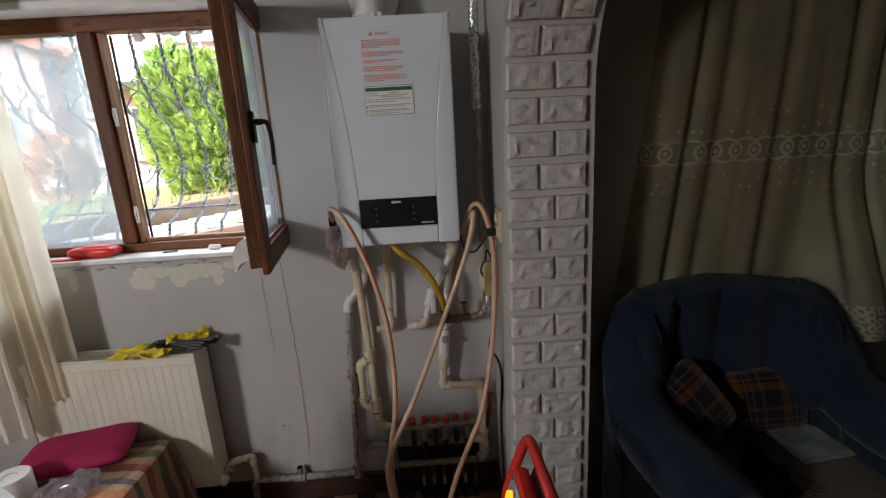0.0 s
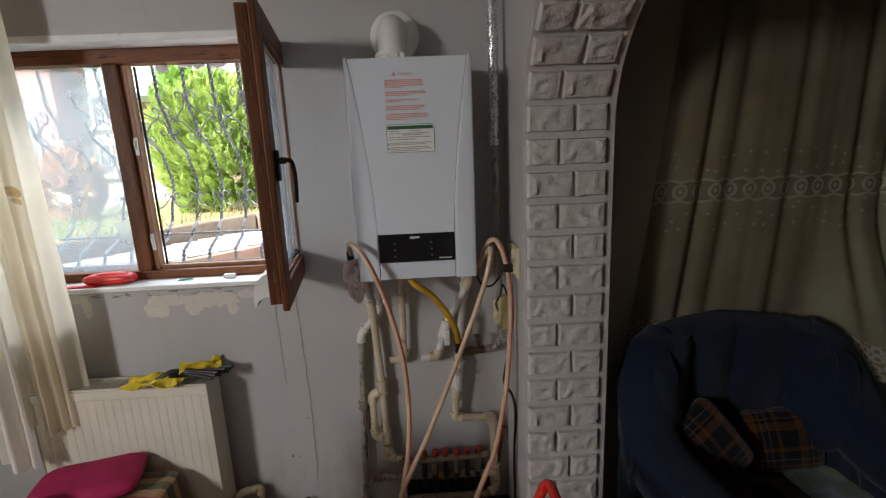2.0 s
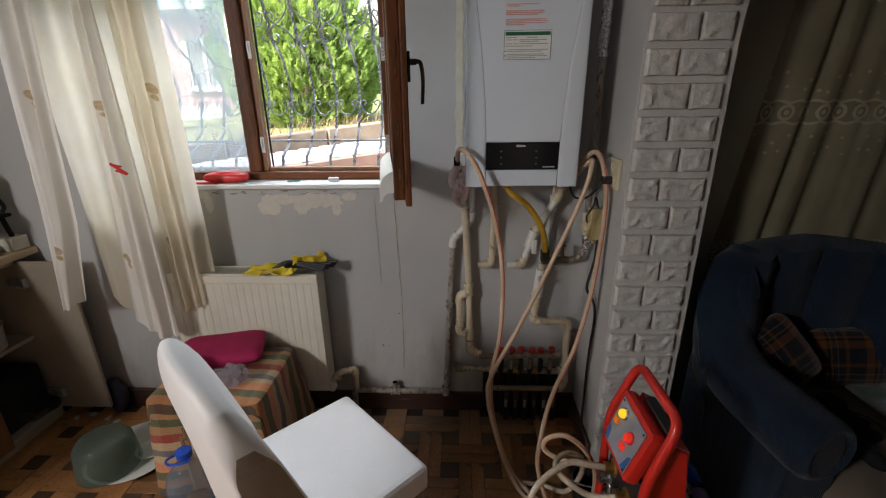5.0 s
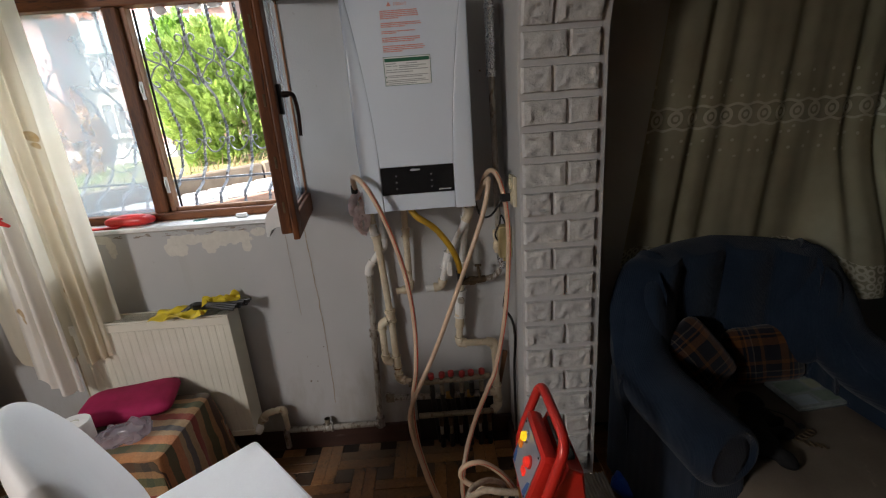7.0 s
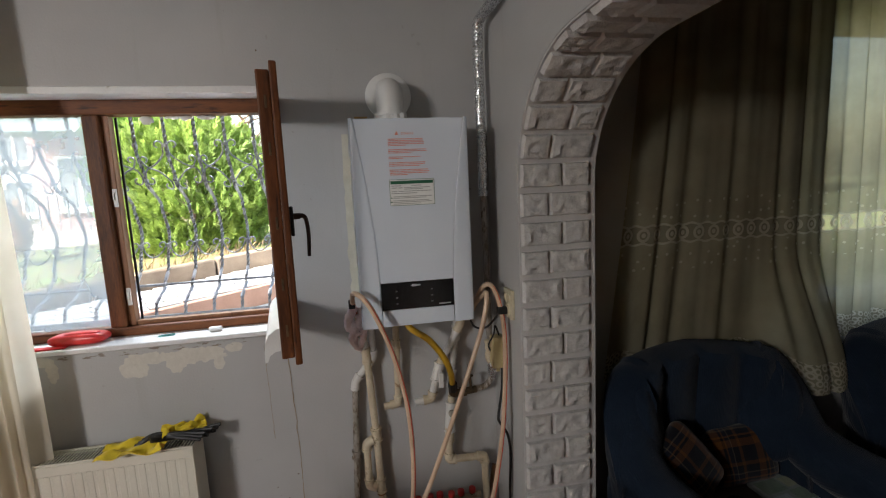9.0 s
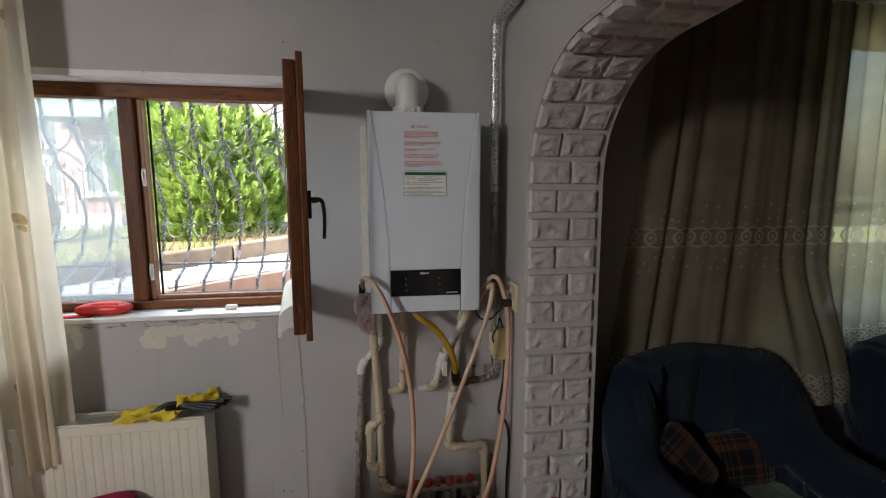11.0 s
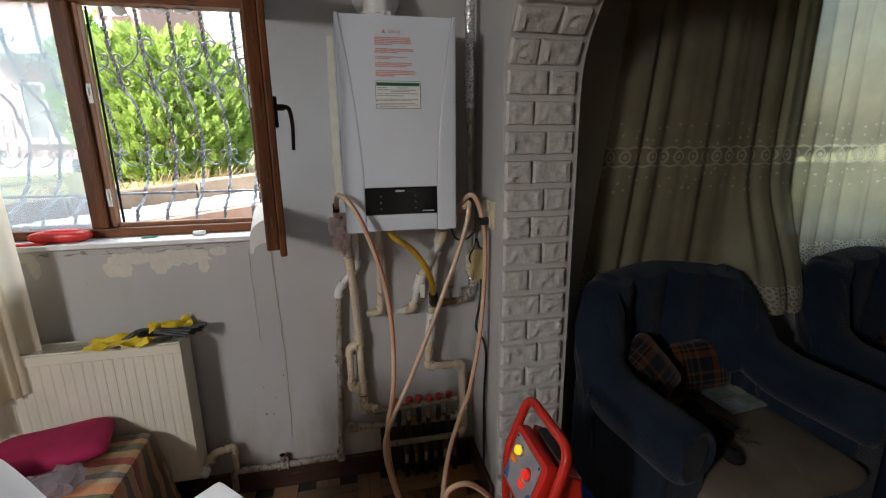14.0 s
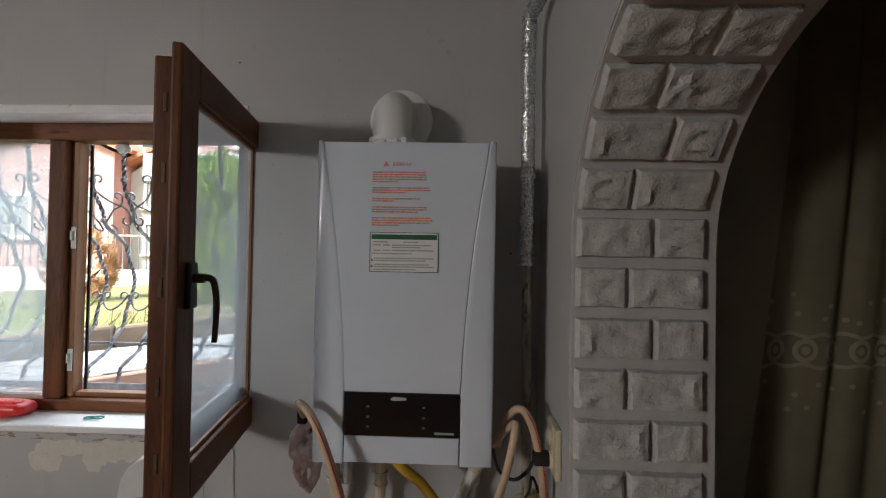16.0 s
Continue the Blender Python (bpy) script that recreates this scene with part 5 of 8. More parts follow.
part("valve_knob", lathe(bmesh.new(), [(0.017, 0), (0.021, 0.004), (0.021, 0.030), (0.017, 0.036), (0.006, 0.037)], pose(-0.932, 1.640, 0.222, 118, 0, -18), 14), white_plastic, rp, "round white valve knob")
tp = pipe("pipe_branch", [(-0.645, 1.712, 0.126), (-0.645, 1.712, 0.172)], 0.009, pipe_grey, "short capped branch on the skirting pipe", False)
coupling(tp, (-0.645, 1.712, 0.158), (-0.645, 1.712, 0.178), 0.0115, pipe_old, "cap")

# cloth and cables lying on the radiator
def rag(bm, centre, size, lift, seed, turn=0.0):
    def at(u, v):
        a, b = (u - 0.5) * size[0], (v - 0.5) * size[1]
        c, s = math.cos(turn), math.sin(turn)
        n1 = noise.noise(Vector((u * 3.1 + seed, v * 3.3, 0)))
        n2 = noise.noise(Vector((u * 7 + seed, v * 7, 5)))
        k = 1 - 0.25 * abs(n1)
        return Vector((centre[0] + (a * c - b * s) * k, centre[1] + (a * s + b * c) * k, centre[2] + lift * max(-0.15, n1 * 1.1 + n2 * 0.10 + 0.35)))
    return thick(sheet(bm, 26, 20, at), 0.002)


solid("yellow_cloth", rag(bmesh.new(), (-1.135, 1.610, RZ1 + 0.010), (0.21, 0.12), 0.034, 2.0, 0.1), yellow_cloth, (-1.115, 1.615, RZ1), "crumpled yellow cleaning cloth lying on the radiator", "cloth")
solid("yellow_cloth", rag(bmesh.new(), (-0.990, 1.670, RZ1 + 0.012), (0.15, 0.06), 0.070, 7.0, 0.45), yellow_cloth, (-0.985, 1.668, RZ1), "crumpled yellow cloth at the radiator's end", "cloth")
bundle = thing("cable_bundle", (-1.02, 1.64, RZ1 + 0.01), "bundle of short black cables lying on the radiator", "cable")
for k in range(9):
    z = RZ1 + 0.016 + 0.007 * (k % 3)
    part("cable", tube(bmesh.new(), spline([(-1.14 + 0.012 * k, 1.622 + 0.005 * k, z), (-1.07, 1.634 - 0.005 * k, z + 0.020), (-0.99, 1.612 + 0.007 * k, z + 0.018 - 0.003 * k), (-0.915 + 0.006 * k, 1.606 + 0.009 * k, z + 0.002)], 6), 0.0072, 8), rubber_black, bundle)

# ---- things on the sill ----
case = thing("red_case", (-1.36, 1.80, WZ0), "bright red plastic tool case on the window sill", "plastic case")
bm = bmesh.new()
pad(bm, (0.100, 0.040, 0.022), Matrix.Translation((-1.362, 1.793, WZ0 + 0.0225)), power=0.55, flat=0.5)
part("shell", bm, red_plastic, case)
bm = bmesh.new()
pad(bm, (0.060, 0.022, 0.010), Matrix.Translation((-1.350, 1.788, WZ0 + 0.040)), power=0.6, flat=0.5)
part("grip", bm, red_plastic, case)
solid("red_strip", box(bmesh.new(), (-1.545, 1.735, WZ0 + 0.001), (-1.385, 1.765, WZ0 + 0.007), 0.002), red_plastic, (-1.46, 1.75, WZ0), "flat red plastic strip on the window sill", "strip")
bm = bmesh.new()
box(bm, (-0.905, 1.782, WZ0 + 0.001), (-0.857, 1.800, WZ0 + 0.020), 0.006, 2)
solid("white_adapter", bm, white_plastic, (-0.88, 1.79, WZ0), "small white plastic block on the window sill", "adapter")
bm = bmesh.new()
for k in range(3):
    tube(bm, [(-1.075 + 0.016 * k + 0.013 * math.cos(a), 1.785 + 0.010 * math.sin(a), WZ0 + 0.003 + 0.001 * k) for a in np.linspace(0, 6.0, 14)], 0.002, 6)
solid("wire_ring", bm, surf("teal_wire", (0.05, 0.22, 0.20), (0.08, 0.30, 0.27), 9, 100, 0.4), (-1.06, 1.785, WZ0), "small teal wire rings on the window sill", "wire")

# ---- rag over the hose ----
bm = bmesh.new()
for k, (way, r) in enumerate(([[(-0.318, 1.535, 1.292), (-0.345, 1.525, 1.262), (-0.347, 1.525, 1.222), (-0.315, 1.515, 1.204), (-0.298, 1.53, 1.232), (-0.318, 1.535, 1.262)], 0.0155],
                              [[(-0.300, 1.54, 1.285), (-0.302, 1.53, 1.245), (-0.328, 1.515, 1.215), (-0.338, 1.525, 1.180), (-0.330, 1.53, 1.145), (-0.312, 1.535, 1.128)], 0.0145],
                              [[(-0.345, 1.53, 1.240), (-0.322, 1.512, 1.225), (-0.302, 1.52, 1.205), (-0.302, 1.53, 1.170), (-0.312, 1.535, 1.140)], 0.0125])):
    tube(bm, spline(way, 8), lambda t, r=r: r * (0.55 + 0.6 * math.sin(math.pi * min(0.93, 0.08 + t))), 20)
for v in bm.verts:
    crease = noise.noise(Vector((v.co.x * 130, v.co.y * 60, v.co.z * 42))) + 0.6 * noise.noise(v.co * 150)
    v.co += Vector((v.co.x + 0.330, v.co.y - 1.535, 0)).normalized() * 0.0065 * crease
solid("pink_rag", bm, pink_cloth, (-0.335, 1.545, 1.2), "knotted faded pink rag hanging beside the boiler", "rag")
bm = bmesh.new()
box(bm, (-0.345, 1.515, 1.288), (-0.322, 1.530, 1.322), 0.003)
solid("hose_clip", bm, rubber_black, (-0.335, 1.52, 1.29), "small black clip on the hose end", "clip")


# ---- hoses ----
def hose(points, label, r=0.0092, stripe=0.0, material=None):
    way = spline(points, 8)
    h = thing("flushing_hose", points[0], label, "hose", "flushing hoses")
    part("tube", tube(bmesh.new(), way, r, 10), material or hose_clear, h)
    if stripe:
        part("stripe", tube(bmesh.new(), [q + Vector((stripe * r, -r * 0.80, 0)) for q in way], r * 0.20, 6), hose_red, h, "red stripe along the hose")
    return h


hose([(-0.318, 1.56, 1.24), (-0.330, 1.52, 1.31), (-0.322, 1.465, 1.355), (-0.288, 1.445, 1.335), (-0.248, 1.430, 1.265), (-0.200, 1.42, 1.129), (-0.165, 1.42, 0.955), (-0.155, 1.42, 0.768), (-0.165, 1.41, 0.60), (-0.192, 1.40, 0.45), (-0.186, 1.38, 0.29), (-0.150, 1.345, 0.14), (-0.100, 1.29, 0.04), (-0.02, 1.20, 0.013), (0.06, 1.11, 0.013)], "milky hose with a red stripe hanging from the boiler", stripe=0.5)
hose([(0.118, 1.60, 1.22), (0.150, 1.53, 1.29), (0.158, 1.49, 1.300), (0.128, 1.47, 1.18), (0.033, 1.44, 0.946), (-0.084, 1.42, 0.671), (-0.190, 1.385, 0.464), (-0.205, 1.37, 0.36), (-0.175, 1.34, 0.22), (-0.13, 1.29, 0.09), (-0.07, 1.22, 0.014), (0.02, 1.13, 0.013), (0.10, 1.08, 0.013)], "milky hose slanting down across the pipes to the floor")
hose([(0.130, 1.60, 1.22), (0.150, 1.545, 1.31), (0.178, 1.52, 1.335), (0.205, 1.51, 1.285), (0.224, 1.50, 1.167), (0.224, 1.50, 0.991), (0.200, 1.48, 0.764), (0.152, 1.45, 0.553), (0.113, 1.42, 0.482), (0.045, 1.34, 0.385), (-0.002, 1.25, 0.300), (-0.019, 1.20, 0.175), (0.030, 1.17, 0.020), (0.10, 1.13, 0.013), (0.165, 1.12, 0.075), (0.173, 1.12, 0.222), (0.131, 1.12, 0.328), (0.054, 1.12, 0.400), (-0.012, 1.12, 0.388), (-0.021, 1.12, 0.342), (0.029, 1.10, 0.317), (0.10, 1.06, 0.335), (0.155, 1.045, 0.345)], "pinkish hose looping down to the flushing machine", stripe=0.5)
hose([(0.165, 1.005, 0.378), (0.10, 1.00, 0.395), (0.032, 1.00, 0.402), (-0.061, 0.95, 0.378), (-0.11, 0.90, 0.343), (-0.143, 0.85, 0.290), (-0.17, 0.78, 0.180), (-0.18, 0.66, 0.045), (-0.14, 0.52, 0.016), (-0.02, 0.42, 0.016)], "braided clear hose running from the machine to the floor", 0.0106, material=hose_braided)
hose([(0.165, 0.895, 0.376), (0.093, 0.93, 0.340), (0.031, 0.95, 0.365), (-0.003, 1.00, 0.372), (0.010, 1.05, 0.366), (0.060, 1.095, 0.348), (0.120, 1.13, 0.290), (0.135, 1.16, 0.180), (0.10, 1.21, 0.040), (0.02, 1.26, 0.014), (-0.06, 1.27, 0.014)], "braided clear hose coiled in front of the machine", 0.0100, material=hose_braided)
hose([(0.165, 0.850, 0.298), (0.10, 0.850, 0.293), (0.03, 0.84, 0.255), (-0.05, 0.80, 0.140), (-0.08, 0.72, 0.025), (-0.02, 0.58, 0.016), (0.10, 0.50, 0.016)], "braided clear hose at the machine's foot", 0.0106, material=hose_braided)

# ---- wall blemishes ----
crack_brown = surf("brown_stained_crack", (0.27, 0.20, 0.125), (0.37, 0.31, 0.225), 40, 160, 0.85, relief=0.3, dirt=(0.38, 0.36, 0.33), dirt_at=0.52)


def streak(points, w, label, material):
    bm = bmesh.new()
    prev = None
    way = spline(points, 12)
    for k, q in enumerate(way):
        j = 0.004 * noise.noise(Vector((q.z * 30, q.x * 9, 2)))
        half = w * (0.45 + 0.55 * abs(noise.noise(Vector((q.z * 14, 3, 1)))))
        a, b = bm.verts.new((q.x + j - half, WALL - 0.0016, q.z)), bm.verts.new((q.x + j + half, WALL - 0.0016, q.z))
        if prev:
            bm.faces.new((prev[0], prev[1], b, a))
        prev = (a, b)
    return solid("wall_crack", bm, material, points[0], label, "crack", kind="structure", smooth=False)


streak([(-0.612, WALL, 1.15), (-0.604, WALL, 0.95), (-0.598, WALL, 0.75), (-0.596, WALL, 0.50), (-0.600, WALL, 0.24)], 0.0034, "long brown stained crack down the wall", crack_brown)
streak([(-0.695, WALL, 1.12), (-0.693, WALL, 0.95), (-0.688, WALL, 0.72)], 0.0018, "thin crack in the wall paint", crack_brown)
streak([(-0.322, WALL, 1.930), (-0.324, WALL, 1.6), (-0.324, WALL, 1.300)], 0.026, "strip of bare cream plaster beside the boiler", filler_cream)


for x, z, r in ((-0.699, 0.371, 0.0045), (-0.668, 0.368, 0.003), (-0.655, 0.448, 0.002), (-0.697, 0.502, 0.0022), (-0.612, 0.549, 0.003), (0.173, 1.697, 0.004), (-0.62, 2.24, 0.003)):
    solid("wall_hole", lathe(bmesh.new(), [(r, 0.0), (r * 0.9, 0.0012), (0.0, 0.0008)], pose(x, WALL - 0.0002, z, 90, 0, 0), 10), crack_dark, (x, WALL, z), "small dark screw hole in the wall", "hole", "screw holes", kind="structure")

# ---- white chair ----
def white_chair():
    """Built round its own origin, facing +x; seat front at x = 0.24."""
    c = thing("dining_chair", (0, 0, 0), "white leatherette dining chair with a tall curved back", "chair")
    bm = bmesh.new()
    box(bm, (-0.17, -0.235, 0.395), (0.24, 0.235, 0.485), 0.022, 3)
    part("seat", bm, leatherette, c)

    def backrest(u, v, side):
        t = 2 * u - 1
        round_top = max(0.0, v - 0.80) / 0.20
        w = 0.240 * t * (1 - 0.07 * v ** 2) * (1 - 0.12 * round_top ** 2)
        h = 0.30 + 0.70 * v - 0.050 * abs(t) ** 3 * v
        lean = -0.140 - 0.130 * v ** 1.4 - 0.030 * (1 - t * t)
        soft = min(1.0, max(0.0, (v - 0.74) / 0.20))
        soft = soft * soft * (3 - 2 * soft)                   # boxy sides below, a stuffed round head above
        edge = max(0.0, min(1.0, (1 - abs(t)) * (12 - 9 * soft), (1 - v) * 6))
        full = math.sqrt(1 - (1 - edge) ** 2)
        rim = 0.036 + 0.040 * min(1.0, (1 - v) * 1.6)
        return Vector((lean + side * rim * ((1 - soft) * (0.86 + 0.14 * full) + soft * (0.06 + 0.94 * full)), w, h))
    bm = bmesh.new()
    grids, N, M = [], 36, 34
    for side in (1, -1):
        grids.append([[bm.verts.new(backrest(0.5 - 0.5 * math.cos(math.pi * i / N), math.sin(0.5 * math.pi * j / M), side)) for i in range(N + 1)] for j in range(M + 1)])
    for g in grids:
        for j in range(M):
            for i in range(N):
                bm.faces.new((g[j][i], g[j][i + 1], g[j + 1][i + 1], g[j + 1][i]))
    a, b = grids
    rim = [(j, 0) for j in range(M + 1)] + [(M, i) for i in range(1, N + 1)] + [(j, N) for j in range(M - 1, -1, -1)] + [(0, i) for i in range(N - 1, 0, -1)]
    for (j, i), (k, h) in zip(rim, rim[1:] + rim[:1]):
        f = bm.faces.new((a[j][i], a[k][h], b[k][h], b[j][i]))
        # side edges below the head take the soiled, shade-darkened colour
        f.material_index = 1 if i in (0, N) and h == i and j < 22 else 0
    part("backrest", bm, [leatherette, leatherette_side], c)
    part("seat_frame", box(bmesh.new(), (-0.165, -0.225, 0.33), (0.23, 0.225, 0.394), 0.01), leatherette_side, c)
    for x, y, r in ((0.205, 0.20, 0), (0.205, -0.20, 0), (-0.17, 0.19, -0.05), (-0.17, -0.19, -0.05)):
        bm = bmesh.new()
        box(bm, (x - 0.019, y - 0.019, 0.0), (x + 0.019, y + 0.019, 0.33), 0.004)
        for v in bm.verts:
            if v.co.z < 0.1:
                v.co.x += r
        part("leg", bm, leg_wood, c, "brown wooden leg")
    return c


chair = white_chair()
chair.matrix_basis = pose(-0.750, 0.895, 0, 0, 0, 45)

# ---- low table under a striped cloth ----
TX0, TX1, TY0, TY1, TZ = -1.50, -1.075, 1.185, 1.560, 0.478
table = thing("low_table", (-1.29, 1.37, 0), "low wooden side table hidden under a cloth", "table")
part("tabletop", box(bmesh.new(), (TX0 + 0.01, TY0 + 0.01, TZ - 0.03), (TX1 - 0.01, TY1 - 0.01, TZ - 0.004), 0.005), leg_wood, table)
for x in (TX0 + 0.03, TX1 - 0.07):
    for y in (TY0 + 0.03, TY1 - 0.07):
        part("leg", box(bmesh.new(), (x, y, 0), (x + 0.04, y + 0.04, TZ - 0.03), 0.004), leg_wood, table)


def drape(u, v):
    """Cloth over the table: u round the rim, v from the middle out and down."""
    a = 2 * math.pi * u
    ca, sa = math.cos(a), math.sin(a)
    k = (abs(ca) ** 14 + abs(sa) ** 14) ** (-1 / 14)
    sx, sy = k * ca, k * sa
    mx, my, hx, hy = (TX0 + TX1) / 2, (TY0 + TY1) / 2, (TX1 - TX0) / 2, (TY1 - TY0) / 2
    if v < 0.4:
        t = v / 0.4
        return Vector((mx + hx * sx * t, my + hy * sy * t, TZ + 0.003 * noise.noise(Vector((sx * 3 * t, sy * 3 * t, 1)))))
    t = (v - 0.4) / 0.6
    corner = min(abs(sx), abs(sy)) ** 3
    wide = 0.078 if sx > 0 and sy > 0 else 0.050
    fold = 0.017 * t * math.sin(a * 11 + 0.7 + 0.5 * math.sin(3 * t)) * (1 - corner) + wide * t ** 0.8 * corner
    out = 0.008 + 0.022 * t ** 0.8 * max(0.0, ca) + fold + 0.006 * t * noise.noise(Vector((a * 4, t * 3, 2)))
    drop = 0.43 * t
    n = Vector((ca, sa, 0))
    return Vector((mx + hx * sx, my + hy * sy, TZ - 0.008 * min(1, t * 8))) + n * out - Vector((0, 0, drop))


cloth = sheet(bmesh.new(), 120, 34, drape)
lay = cloth.loops.layers.uv.active
for f in cloth.faces:                  # the stripes run across the table and on down its sides
    for lp in f.loops:
        q = lp.vert.co
        down = TZ - q.z if q.z < TZ - 0.004 else 0.0
        side = -1 if q.y < TY0 - 0.004 else 1 if q.y > TY1 + 0.004 else 0
        lp[lay].uv = (q.x, min(max(q.y, TY0), TY1) + side * down)
cloth = thick(cloth, 0.002)
solid("striped_cloth", cloth, table_cloth, (-1.29, 1.37, TZ), "striped woven cloth in orange, green and brown over the table", "tablecloth")
bm = bmesh.new()
pad(bm, (0.175, 0.105, 0.034), pose(-1.335, 1.462, TZ + 0.043, 4, 0, 16), power=0.28, flat=0.5, wrinkle=0.012)
solid("magenta_cushion", bm, magenta_cloth, (-1.325, 1.468, TZ), "flat magenta cushion lying on the striped cloth", "cushion")
bm = bmesh.new()
pad(bm, (0.085, 0.055, 0.030), pose(-1.245, 1.285, TZ + 0.033, 0, 0, 20), power=0.7, flat=0.7, seg=(36, 20), wrinkle=0.0)
for v in bm.verts:
    v.co += Vector((noise.noise(v.co * 40), noise.noise(v.co * 40 + Vector((5, 0, 0))), noise.noise(v.co * 36 + Vector((0, 9, 0))))) * 0.020
    v.co.z = max(v.co.z, TZ + 0.004)
solid("plastic_bag", bm, bag_plastic, (-1.245, 1.285, TZ), "crumpled clear plastic bag on the striped cloth", "plastic bag", smooth=False)
bm = bmesh.new()
lathe(bm, [(0.021, 0.0), (0.052, 0.0), (0.055, 0.004), (0.055, 0.096), (0.052, 0.10), (0.021, 0.10), (0.020, 0.096)], Matrix.Translation((-1.405, 1.270, TZ + 0.003)), 30)
roll = thing("paper_roll", (-1.405, 1.270, TZ), "white toilet paper roll standing on the cloth", "paper roll")
part("tissue", bm, tissue, roll)
part("core", lathe(bmesh.new(), [(0.0205, 0.004), (0.0205, 0.101), (0.0185, 0.101), (0.0185, 0.06)], Matrix.Translation((-1.405, 1.270, TZ)), 20), filler_cream, roll, "brown cardboard core")

# ---- big water bottle ----
JX, JY = -1.318, 1.082
jug = thing("water_bottle", (JX, JY, 0), "large clear water bottle with a blue cap and handle", "bottle")
rib = [(0.074, 0.0), (0.083, 0.006)]
for k in range(8):
    rib += [(0.084, 0.02 + 0.022 * k), (0.080, 0.031 + 0.022 * k)]
rib += [(0.084, 0.20), (0.074, 0.245), (0.044, 0.285), (0.024, 0.305), (0.023, 0.320)]
part("body", lathe(bmesh.new(), rib, Matrix.Translation((JX, JY, 0)), 28), jug_plastic, jug)
part("cap", lathe(bmesh.new(), [(0.026, 0.318), (0.027, 0.322), (0.027, 0.344), (0.023, 0.347)], Matrix.Translation((JX, JY, 0)), 20), blue_plastic, jug, "blue screw cap")
part("handle", tube(bmesh.new(), spline([(JX + 0.028, JY - 0.012, 0.316), (JX + 0.010, JY - 0.034, 0.318), (JX - 0.030, JY - 0.044, 0.320), (JX - 0.052, JY - 0.024, 0.320), (JX - 0.034, JY + 0.008, 0.318), (JX - 0.012, JY + 0.026, 0.316)], 6), 0.0045, 8), blue_plastic, jug, "blue carrying handle")

# ---- plate and dome on the floor ----
bm = lathe(bmesh.new(), [(0.0, 0.006), (0.10, 0.006), (0.115, 0.010), (0.185, 0.026), (0.190, 0.024), (0.185, 0.019), (0.11, 0.0), (0.0, 0.0)], Matrix.Translation((-1.80, 1.395, 0.006)), 40)
solid("serving_plate", bm, porcelain, (-1.80, 1.395, 0), "large white porcelain plate on the floor", "plate")
bm = lathe(bmesh.new(), [(0.118, 0.0), (0.120, 0.004), (0.117, 0.05), (0.108, 0.13), (0.090, 0.152), (0.0, 0.160), (0.0, 0.157), (0.088, 0.149), (0.105, 0.128), (0.114, 0.05), (0.115, 0.0)], Matrix.Translation((-1.845, 1.305, 0.030)), 36)
solid("cover_bowl", bm, frosted, (-1.845, 1.305, 0.03), "grey-green plastic bowl turned over on the plate", "bowl")
bm = lathe(bmesh.new(), [(0.050, 0.0), (0.062, 0.010), (0.064, 0.016), (0.058, 0.016), (0.048, 0.006), (0.0, 0.005)], Matrix.Translation((-1.73, 1.405, 0.020)), 28)
solid("saucer", bm, porcelain, (-1.73, 1.405, 0.02), "small cream saucer on the large plate", "saucer")

# ---- cabinet with an open door ----
CX, CY0, CY1, CH = -2.32, 0.62, 1.66, 0.862
cab = thing("base_cabinet", (-2.55, 1.2, 0), "pale base cabinet standing open with shelves inside", "cabinet")
T = 0.018
for name, lo, hi in (("side_panel", (-2.79, CY1 - T, 0.06), (CX, CY1, CH)), ("side_panel", (-2.79, CY0, 0.06), (CX, CY0 + T, CH)), ("back_panel", (-2.79, CY0 + T, 0.06), (-2.782, CY1 - T, CH)),
                     ("shelf", (-2.78, CY0 + T, 0.075), (CX - 0.005, CY1 - T, 0.093)), ("shelf", (-2.78, CY0 + T, 0.46), (CX - 0.04, CY1 - T, 0.478)), ("top_panel", (-2.78, CY0 + T, CH - T), (CX - 0.005, CY1 - T, CH)),
                     ("partition", (-2.78, 1.30, 0.094), (CX - 0.01, 1.30 + T, 0.46)), ("plinth", (-2.75, CY0, 0), (CX - 0.05, CY1, 0.0595))):
    part(name, box(bmesh.new(), lo, hi, 0.0015), chipboard, cab)
for y0, y1 in ((CY0 + 0.005, 0.985), (0.990, 1.352)):
    front = part("drawer_front", box(bmesh.new(), (CX + 0.001, y0, 0.075), (CX + 0.019, y1, 0.62), 0.003), leg_wood, cab, "brown wooden lower front")
    part("knob", lathe(bmesh.new(), [(0.006, 0), (0.006, 0.012), (0.012, 0.016), (0.010, 0.024)], pose(CX + 0.019, y1 - 0.05, 0.52, 0, 90, 0), 14), steel, front)
door = part("door", box(bmesh.new(), (CX + 0.004, CY1 - 0.035, 0.072), (CX + 0.245, CY1 - 0.017, CH - 0.005), 0.003), chipboard, cab, "open pale cabinet door")
for z in (0.76, 0.17):
    bm = bmesh.new()
    box(bm, (CX + 0.008, CY1 - 0.060, z - 0.022), (CX + 0.050, CY1 - 0.0355, z + 0.022), 0.004)
    box(bm, (CX - 0.05, CY1 - 0.046, z - 0.015), (CX + 0.008, CY1 - 0.032, z + 0.015), 0.003)
    part("hinge", bm, steel, door, "dark steel cup hinge")
solid("worktop", box(bmesh.new(), (-2.795, CY0 - 0.4, CH + 0.001), (CX + 0.022, WALL - 0.002, CH + 0.032), 0.006, 2), worktop_wood, (-2.5, 1.2, CH), "pale wood worktop over the cabinet", "worktop")
pot = thing("cooking_pot", (-2.50, 1.46, 0.478), "dull metal cooking pot on the cabinet shelf", "pot")
